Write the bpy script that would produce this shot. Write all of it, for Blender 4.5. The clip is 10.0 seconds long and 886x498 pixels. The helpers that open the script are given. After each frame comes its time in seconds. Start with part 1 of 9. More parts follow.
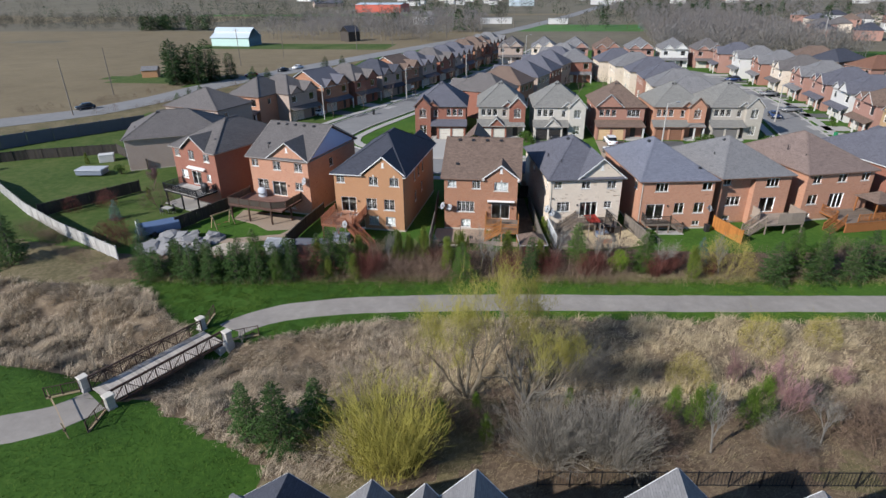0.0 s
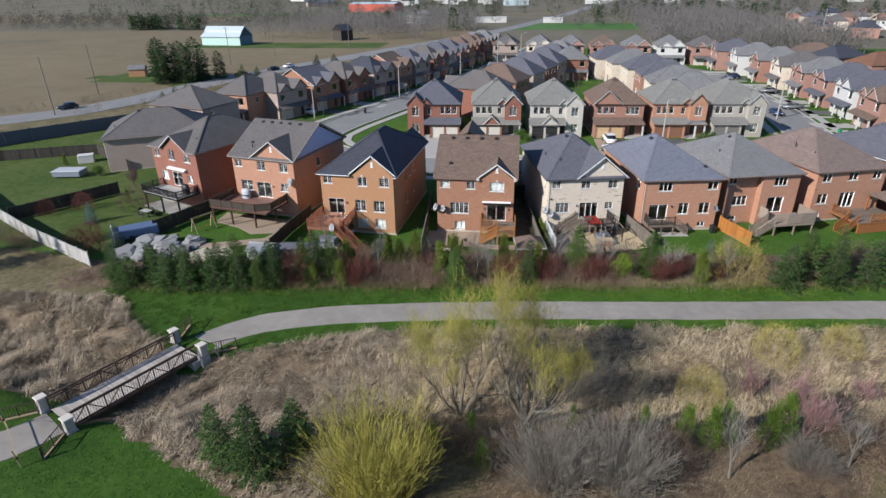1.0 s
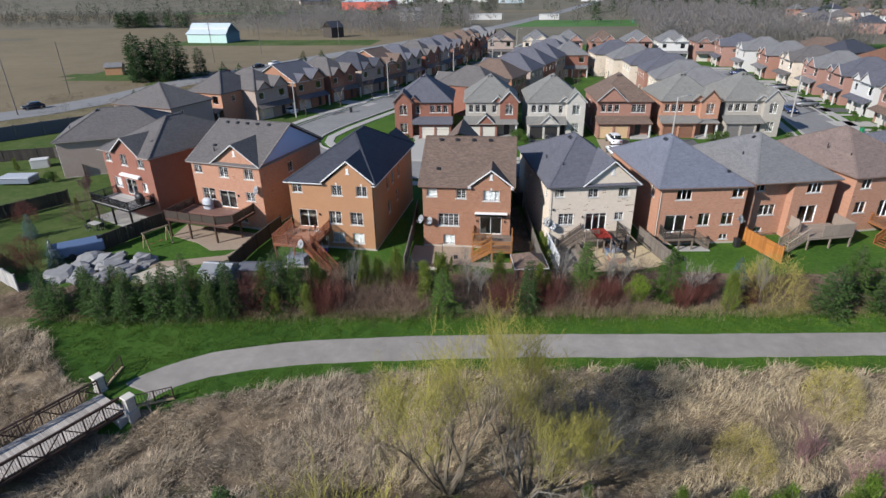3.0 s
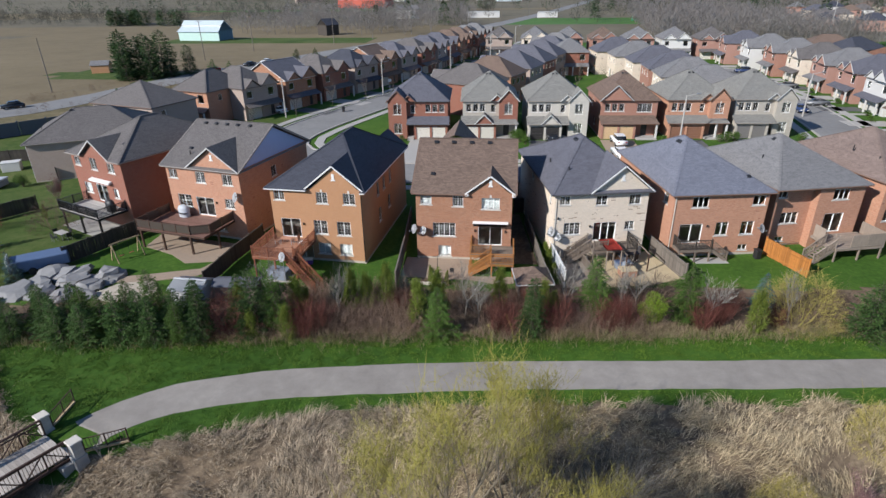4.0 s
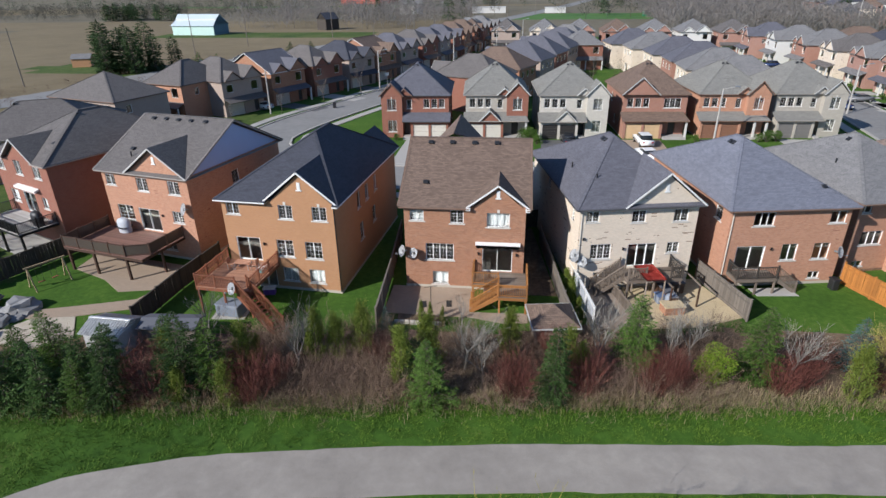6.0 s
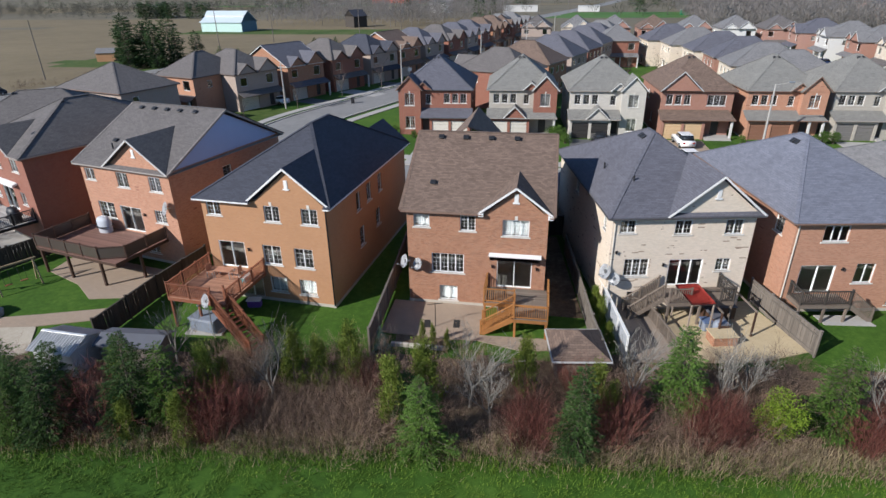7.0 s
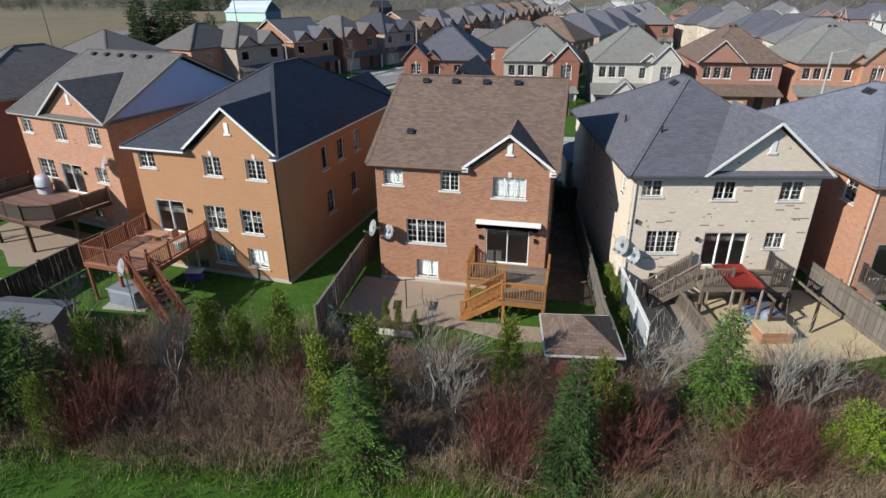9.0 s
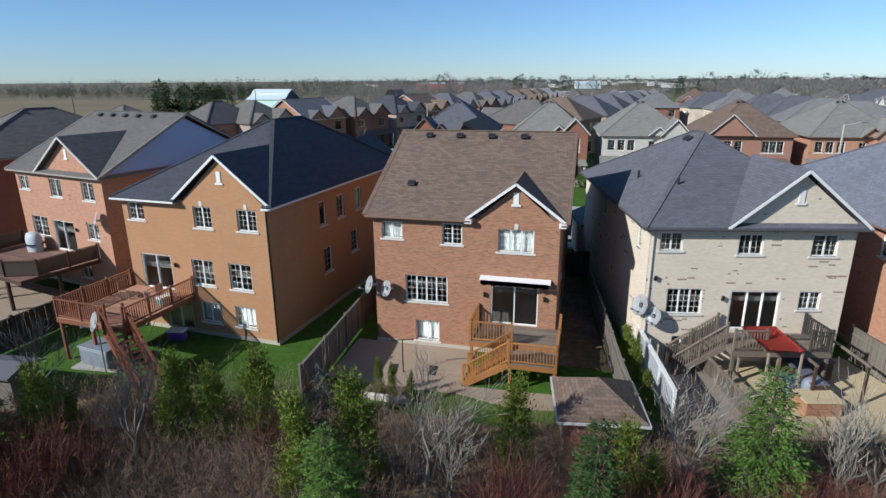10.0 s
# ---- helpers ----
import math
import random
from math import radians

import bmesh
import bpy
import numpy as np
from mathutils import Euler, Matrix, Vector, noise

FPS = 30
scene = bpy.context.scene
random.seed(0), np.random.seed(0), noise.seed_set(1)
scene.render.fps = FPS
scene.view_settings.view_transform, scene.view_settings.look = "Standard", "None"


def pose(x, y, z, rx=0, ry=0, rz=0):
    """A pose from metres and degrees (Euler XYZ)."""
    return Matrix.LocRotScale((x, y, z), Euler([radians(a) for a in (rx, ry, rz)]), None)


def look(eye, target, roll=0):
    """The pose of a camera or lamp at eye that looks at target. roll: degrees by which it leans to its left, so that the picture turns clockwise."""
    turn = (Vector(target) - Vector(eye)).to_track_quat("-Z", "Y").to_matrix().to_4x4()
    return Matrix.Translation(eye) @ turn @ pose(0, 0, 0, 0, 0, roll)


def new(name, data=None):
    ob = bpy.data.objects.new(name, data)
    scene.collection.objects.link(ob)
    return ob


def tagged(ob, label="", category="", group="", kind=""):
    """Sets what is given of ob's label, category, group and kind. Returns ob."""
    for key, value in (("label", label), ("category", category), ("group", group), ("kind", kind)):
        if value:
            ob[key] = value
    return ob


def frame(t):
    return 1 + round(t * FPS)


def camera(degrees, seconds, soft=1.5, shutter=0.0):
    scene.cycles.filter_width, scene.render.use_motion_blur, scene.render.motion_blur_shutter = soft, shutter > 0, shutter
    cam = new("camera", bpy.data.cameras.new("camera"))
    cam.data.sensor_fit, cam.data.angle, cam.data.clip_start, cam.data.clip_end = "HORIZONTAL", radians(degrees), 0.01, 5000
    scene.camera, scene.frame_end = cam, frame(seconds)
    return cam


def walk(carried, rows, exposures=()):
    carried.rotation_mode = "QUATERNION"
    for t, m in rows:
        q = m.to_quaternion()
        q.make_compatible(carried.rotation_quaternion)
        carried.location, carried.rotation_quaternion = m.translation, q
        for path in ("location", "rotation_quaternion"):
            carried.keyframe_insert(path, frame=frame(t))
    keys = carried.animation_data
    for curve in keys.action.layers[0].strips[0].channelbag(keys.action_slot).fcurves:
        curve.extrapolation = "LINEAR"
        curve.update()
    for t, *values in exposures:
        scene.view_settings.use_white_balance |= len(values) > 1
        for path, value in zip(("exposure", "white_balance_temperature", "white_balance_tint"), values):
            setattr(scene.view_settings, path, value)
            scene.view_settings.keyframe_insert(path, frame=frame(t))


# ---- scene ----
cam = camera(75.8, 10.0)
PATH = [
    (0, (4.26, -67.189, 28.735), (4.018, -65.393, 27.888), -0.6),
    (0.5, (4.134, -65.561, 28.134), (3.902, -63.763, 27.288), -0.6),
    (1, (4.13, -63.751, 27.575), (3.903, -61.953, 26.729), -0.7),
    (1.5, (4.266, -61.778, 27.057), (4.041, -59.98, 26.21), -0.9),
    (2, (4.281, -59.647, 26.593), (4.059, -57.849, 25.746), -0.9),
    (3.5, (3.925, -52.717, 25.269), (3.714, -50.919, 24.419), -0.8),
    (4, (3.766, -50.164, 24.809), (3.559, -48.366, 23.957), -0.8),
    (4.5, (3.549, -47.554, 24.291), (3.35, -45.756, 23.439), -0.8),
    (5, (3.335, -44.904, 23.613), (3.147, -43.105, 22.76), -0.8),
    (5.5, (3.194, -42.098, 22.853), (2.998, -40.3, 21.998), -0.8),
    (7, (3.78, -33.481, 20.128), (3.463, -31.699, 19.277), -0.8),
    (7.5, (4.221, -30.914, 18.969), (3.857, -29.14, 18.121), -0.8),
    (8, (4.709, -28.893, 17.776), (4.329, -27.121, 16.93), -0.8),
    (8.5, (5.139, -27.934, 16.569), (4.755, -26.163, 15.722), -0.7),
    (9, (5.41, -27.378, 15.28), (5.001, -25.612, 14.435), -0.6),
    (9.5, (5.501, -26.604, 14.177), (5.059, -24.824, 13.38), -0.5),
    (10, (5.487, -25.729, 13.199), (5.019, -23.871, 12.627), -0.4),
]
walk(cam, [(t, look(eye, target, roll)) for t, eye, target, roll in PATH], [(0.0, 0.3, 6180, 11), (7.5, 0.3, 6180, 11), (9.0, 0.3, 6350, 7), (10.0, 0.17, 6000, 6)])

# ---------- world, sun ----------
SUN_TO = Vector((-1.30, -1.12, 1.0)).normalized()
world = bpy.data.worlds.new("sky")
scene.world = world
world.use_nodes = True
wn, wl = world.node_tree.nodes, world.node_tree.links
wn.clear()
sky = wn.new("ShaderNodeTexSky")
sky.sky_type = "NISHITA"
sky.sun_disc = False
sky.sun_elevation = math.asin(SUN_TO.z)
sky.sun_rotation = math.atan2(SUN_TO.x, SUN_TO.y)
sky.altitude, sky.air_density, sky.dust_density, sky.ozone_density = 0, 1.0, 0.0, 4.0
wbg, wout = wn.new("ShaderNodeBackground"), wn.new("ShaderNodeOutputWorld")
wbg.inputs["Strength"].default_value = 0.086
tint = wn.new("ShaderNodeMix")
tint.data_type, tint.blend_type = "RGBA", "MULTIPLY"
tint.inputs["Factor"].default_value = 1.0
wl.new(sky.outputs[0], tint.inputs[6])
# clear northern air: the sky stays blue down to the horizon
wtc, wsep, wmr = wn.new("ShaderNodeTexCoord"), wn.new("ShaderNodeSeparateXYZ"), wn.new("ShaderNodeMapRange")
wl.new(wtc.outputs["Generated"], wsep.inputs[0])
wl.new(wsep.outputs["Z"], wmr.inputs["Value"])
wmr.inputs["From Min"].default_value, wmr.inputs["From Max"].default_value = 0.0, 0.35
low = wn.new("ShaderNodeMix")
low.data_type = "RGBA"
low.inputs[6].default_value, low.inputs[7].default_value = (0.74, 0.92, 1.28, 1), (1.16, 1.15, 1.14, 1)
wl.new(wmr.outputs[0], low.inputs["Factor"])
wl.new(low.outputs[2], tint.inputs[7])
wl.new(tint.outputs[2], wbg.inputs["Color"])
wl.new(wbg.outputs[0], wout.inputs["Surface"])
sun = new("sun", bpy.data.lights.new("sun", "SUN"))
sun.data.energy, sun.data.angle, sun.data.color = 5.0, radians(0.6), (1.0, 0.95, 0.88)
sun.matrix_world = look((0, 0, 60), tuple(Vector((0, 0, 60)) - SUN_TO))


# ---------- materials ----------
def mat_new(name):
    m = bpy.data.materials.new(name)
    m.use_nodes = True
    nt = m.node_tree
    return m, nt, nt.nodes, nt.links, nt.nodes["Principled BSDF"]


def ramp_node(n, stops):
    r = n.new("ShaderNodeValToRGB")
    while len(r.color_ramp.elements) < len(stops):
        r.color_ramp.elements.new(0.5)
    for e, (p, c) in zip(r.color_ramp.elements, stops):
        e.position, e.color = p, (*c, 1)
    return r


def noise_node(n, l, coord, scale, detail=4.0, rough=0.6, stretch=None):
    t = n.new("ShaderNodeTexNoise")
    t.inputs["Scale"].default_value, t.inputs["Detail"].default_value, t.inputs["Roughness"].default_value = scale, detail, rough
    if stretch:
        mp = n.new("ShaderNodeMapping")
        mp.inputs["Scale"].default_value = stretch
        l.new(coord, mp.inputs["Vector"])
        coord = mp.outputs[0]
    l.new(coord, t.inputs["Vector"])
    return t.outputs["Fac"]


def mix_col(n, l, fac, a, b, mode="MIX"):
    mx = n.new("ShaderNodeMix")
    mx.data_type, mx.blend_type = "RGBA", mode
    for sock, v in ((mx.inputs["Factor"], fac), (mx.inputs[6], a), (mx.inputs[7], b)):
        if isinstance(v, bpy.types.NodeSocket):
            l.new(v, sock)
        elif isinstance(v, tuple):
            sock.default_value = (*v, 1)
        else:
            sock.default_value = v
    return mx.outputs[2]


def bump_to(n, l, b, height, strength, dist):
    bp = n.new("ShaderNodeBump")
    bp.inputs["Strength"].default_value, bp.inputs["Distance"].default_value = strength, dist
    l.new(height, bp.inputs["Height"])
    l.new(bp.outputs[0], b.inputs["Normal"])


def shade(c, k):
    return tuple(min(1.0, v * k) for v in c)


def plain(name, col, rough=0.6, metal=0.0, var=0.12, scale=6.0, bump=0.0, coordkind="Object"):
    """Painted or solid stuff: two scales of variation."""
    m, nt, n, l, b = mat_new(name)
    tc = n.new("ShaderNodeTexCoord").outputs[coordkind]
    f1 = noise_node(n, l, tc, scale, 5)
    f2 = noise_node(n, l, tc, scale * 0.13, 3)
    c = mix_col(n, l, f1, shade(col, 1 - var), shade(col, 1 + var))
    c = mix_col(n, l, f2, c, mix_col(n, l, 0.5, c, shade(col, 1 - 1.6 * var)))
    l.new(c, b.inputs["Base Color"])
    b.inputs["Roughness"].default_value, b.inputs["Metallic"].default_value = rough, metal
    if bump:
        bump_to(n, l, b, f1, bump, 0.02)
    return m


def brick(name, c1, c2, mortar, patches=0.0, patchcol=(0.1, 0.08, 0.06), scale=1.0):
    """Running bond brick, 0.21 by 0.075 m, with odd darker bricks."""
    m, nt, n, l, b = mat_new(name)
    uv = n.new("ShaderNodeTexCoord").outputs["UV"]
    br = n.new("ShaderNodeTexBrick")
    l.new(uv, br.inputs["Vector"])
    br.inputs["Scale"].default_value = 1.0
    br.inputs["Brick Width"].default_value, br.inputs["Row Height"].default_value = 0.22 * scale, 0.076 * scale
    br.inputs["Mortar Size"].default_value, br.inputs["Mortar Smooth"].default_value, br.inputs["Bias"].default_value = 0.007, 0.2, -0.1
    br.inputs["Color1"].default_value, br.inputs["Color2"].default_value = (*c1, 1), (*c2, 1)
    br.inputs["Mortar"].default_value = (*mortar, 1)
    f = noise_node(n, l, uv, 0.6, 5)
    c = mix_col(n, l, f, br.outputs["Color"], mix_col(n, l, 0.75, br.outputs["Color"], shade(c1, 0.72), "MIX"))
    if patches:
        mp = n.new("ShaderNodeMapping")
        mp.inputs["Scale"].default_value = (1 / (0.44 * scale), 1 / (0.076 * scale), 1)
        l.new(uv, mp.inputs["Vector"])
        sn = n.new("ShaderNodeVectorMath")
        sn.operation = "FLOOR"
        l.new(mp.outputs[0], sn.inputs[0])
        wn_ = n.new("ShaderNodeTexWhiteNoise")
        l.new(sn.outputs[0], wn_.inputs["Vector"])
        big = noise_node(n, l, uv, 0.9, 2)
        add = n.new("ShaderNodeMath")
        add.operation = "MULTIPLY_ADD"
        l.new(big, add.inputs[0])
        add.inputs[1].default_value = 0.5
        l.new(wn_.outputs["Value"], add.inputs[2])
        gt = n.new("ShaderNodeMath")
        gt.operation = "GREATER_THAN"
        l.new(add.outputs[0], gt.inputs[0])
        gt.inputs[1].default_value = 1.5 - 0.35 - patches
        c = mix_col(n, l, gt.outputs[0], c, patchcol)
    g = noise_node(n, l, uv, 45, 3)
    c = mix_col(n, l, g, shade_node(n, l, c, 0.9), shade_node(n, l, c, 1.1))
    l.new(c, b.inputs["Base Color"])
    b.inputs["Roughness"].default_value = 0.88
    bump_to(n, l, b, br.outputs["Fac"], -0.35, 0.01)
    return m


def shade_node(n, l, c, k):
    return mix_col(n, l, 1.0, c, (k, k, k), "MULTIPLY")


def shingle(name, col, var=0.13):
    """Asphalt shingles: courses of 0.14 m, tabs of varied tone."""
    m, nt, n, l, b = mat_new(name)
    uv = n.new("ShaderNodeTexCoord").outputs["UV"]
    br = n.new("ShaderNodeTexBrick")
    l.new(uv, br.inputs["Vector"])
    br.inputs["Scale"].default_value = 1.0
    br.inputs["Brick Width"].default_value, br.inputs["Row Height"].default_value = 0.30, 0.145
    br.inputs["Mortar Size"].default_value, br.inputs["Mortar Smooth"].default_value = 0.008, 0.4
    br.inputs["Color1"].default_value, br.inputs["Color2"].default_value = (*shade(col, 1 + var), 1), (*shade(col, 1 - var), 1)
    br.inputs["Mortar"].default_value = (*shade(col, 0.5), 1)
    f1 = noise_node(n, l, uv, 0.35, 4, 0.6)
    f2 = noise_node(n, l, uv, 30, 3)
    f3 = noise_node(n, l, uv, 3.0, 4, 0.6, (0.35, 1.0, 1.0))
    c = mix_col(n, l, f1, shade_node(n, l, br.outputs["Color"], 0.82), shade_node(n, l, br.outputs["Color"], 1.16))
    c = mix_col(n, l, f3, shade_node(n, l, c, 0.86), shade_node(n, l, c, 1.12))
    c = mix_col(n, l, f2, shade_node(n, l, c, 0.85), shade_node(n, l, c, 1.12))
    l.new(c, b.inputs["Base Color"])
    b.inputs["Roughness"].default_value = 0.85
    b.inputs["Specular IOR Level"].default_value = 0.35
    bump_to(n, l, b, br.outputs["Fac"], -0.4, 0.012)
    return m


def wood(name, col, rough=0.7, var=0.3, per_piece=True):
    m, nt, n, l, b = mat_new(name)
    tc = n.new("ShaderNodeTexCoord").outputs["Object"]
    f = noise_node(n, l, tc, 9, 6, 0.65, (1.0, 1.0, 0.25))
    f2 = noise_node(n, l, tc, 0.8, 4)
    c = mix_col(n, l, f, shade(col, 1 - var), shade(col, 1 + var))
    c = mix_col(n, l, f2, c, shade_node(n, l, c, 0.75))
    if per_piece:
        g = n.new("ShaderNodeObjectInfo").outputs["Random"]
        c = mix_col(n, l, g, shade_node(n, l, c, 0.78), shade_node(n, l, c, 1.22))
    l.new(c, b.inputs["Base Color"])
    b.inputs["Roughness"].default_value = rough
    bump_to(n, l, b, f, 0.2, 0.01)
    return m


def foliage(name, dark, light, rough=0.65, trans=0.0, objvar=0.25, patch=0.27, size=1.6):
    """Leaves, needles, twigs: tone by piece, by plant and by place in the crown."""
    m, nt, n, l, b = mat_new(name)
    g = n.new("ShaderNodeNewGeometry").outputs["Random Per Island"]
    oi = n.new("ShaderNodeObjectInfo").outputs["Random"]
    tc = n.new("ShaderNodeTexCoord").outputs["Object"]
    f = noise_node(n, l, tc, size, 4)
    c = mix_col(n, l, g, dark, light)
    c = mix_col(n, l, f, shade_node(n, l, c, 1 - patch), shade_node(n, l, c, 1 + 0.93 * patch))
    c = mix_col(n, l, oi, shade_node(n, l, c, 1 - objvar), shade_node(n, l, c, 1 + objvar))
    l.new(c, b.inputs["Base Color"])
    b.inputs["Roughness"].default_value = rough
    b.inputs["Specular IOR Level"].default_value = 0.12
    if trans:
        out = n["Material Output"]
        tr = n.new("ShaderNodeBsdfTranslucent")
        l.new(c, tr.inputs["Color"])
        ms = n.new("ShaderNodeMixShader")
        ms.inputs[0].default_value = trans
        l.new(b.outputs[0], ms.inputs[1])
        l.new(tr.outputs[0], ms.inputs[2])
        l.new(ms.outputs[0], out.inputs["Surface"])
    return m


def soil(name, stops, s1, s2, s3, rough=0.95, bump=0.5, dist=0.05):
    """Ground: a ramp driven by three scales of noise."""
    m, nt, n, l, b = mat_new(name)
    tc = n.new("ShaderNodeTexCoord").outputs["Object"]
    a, c_, d = noise_node(n, l, tc, s1, 5), noise_node(n, l, tc, s2, 6, 0.7), noise_node(n, l, tc, s3, 4, 0.7)
    ad = n.new("ShaderNodeMath")
    ad.operation = "ADD"
    l.new(a, ad.inputs[0])
    l.new(c_, ad.inputs[1])
    ad2 = n.new("ShaderNodeMath")
    ad2.operation = "MULTIPLY_ADD"
    l.new(d, ad2.inputs[0])
    ad2.inputs[1].default_value = 0.7
    l.new(ad.outputs[0], ad2.inputs[2])
    mr = n.new("ShaderNodeMapRange")
    l.new(ad2.outputs[0], mr.inputs["Value"])
    mr.inputs["From Min"].default_value, mr.inputs["From Max"].default_value = 0.95, 1.75
    r = ramp_node(n, stops)
    l.new(mr.outputs[0], r.inputs["Fac"])
    l.new(r.outputs["Color"], b.inputs["Base Color"])
    b.inputs["Roughness"].default_value = rough
    b.inputs["Specular IOR Level"].default_value = 0.2
    bump_to(n, l, b, ad2.outputs[0], bump, dist)
    return m


def glass(name):
    m, nt, n, l, b = mat_new(name)
    b.inputs["Base Color"].default_value = (0.75, 0.82, 0.85, 1)
    b.inputs["Roughness"].default_value = 0.02
    b.inputs["Transmission Weight"].default_value = 1.0
    b.inputs["IOR"].default_value = 1.5
    return m


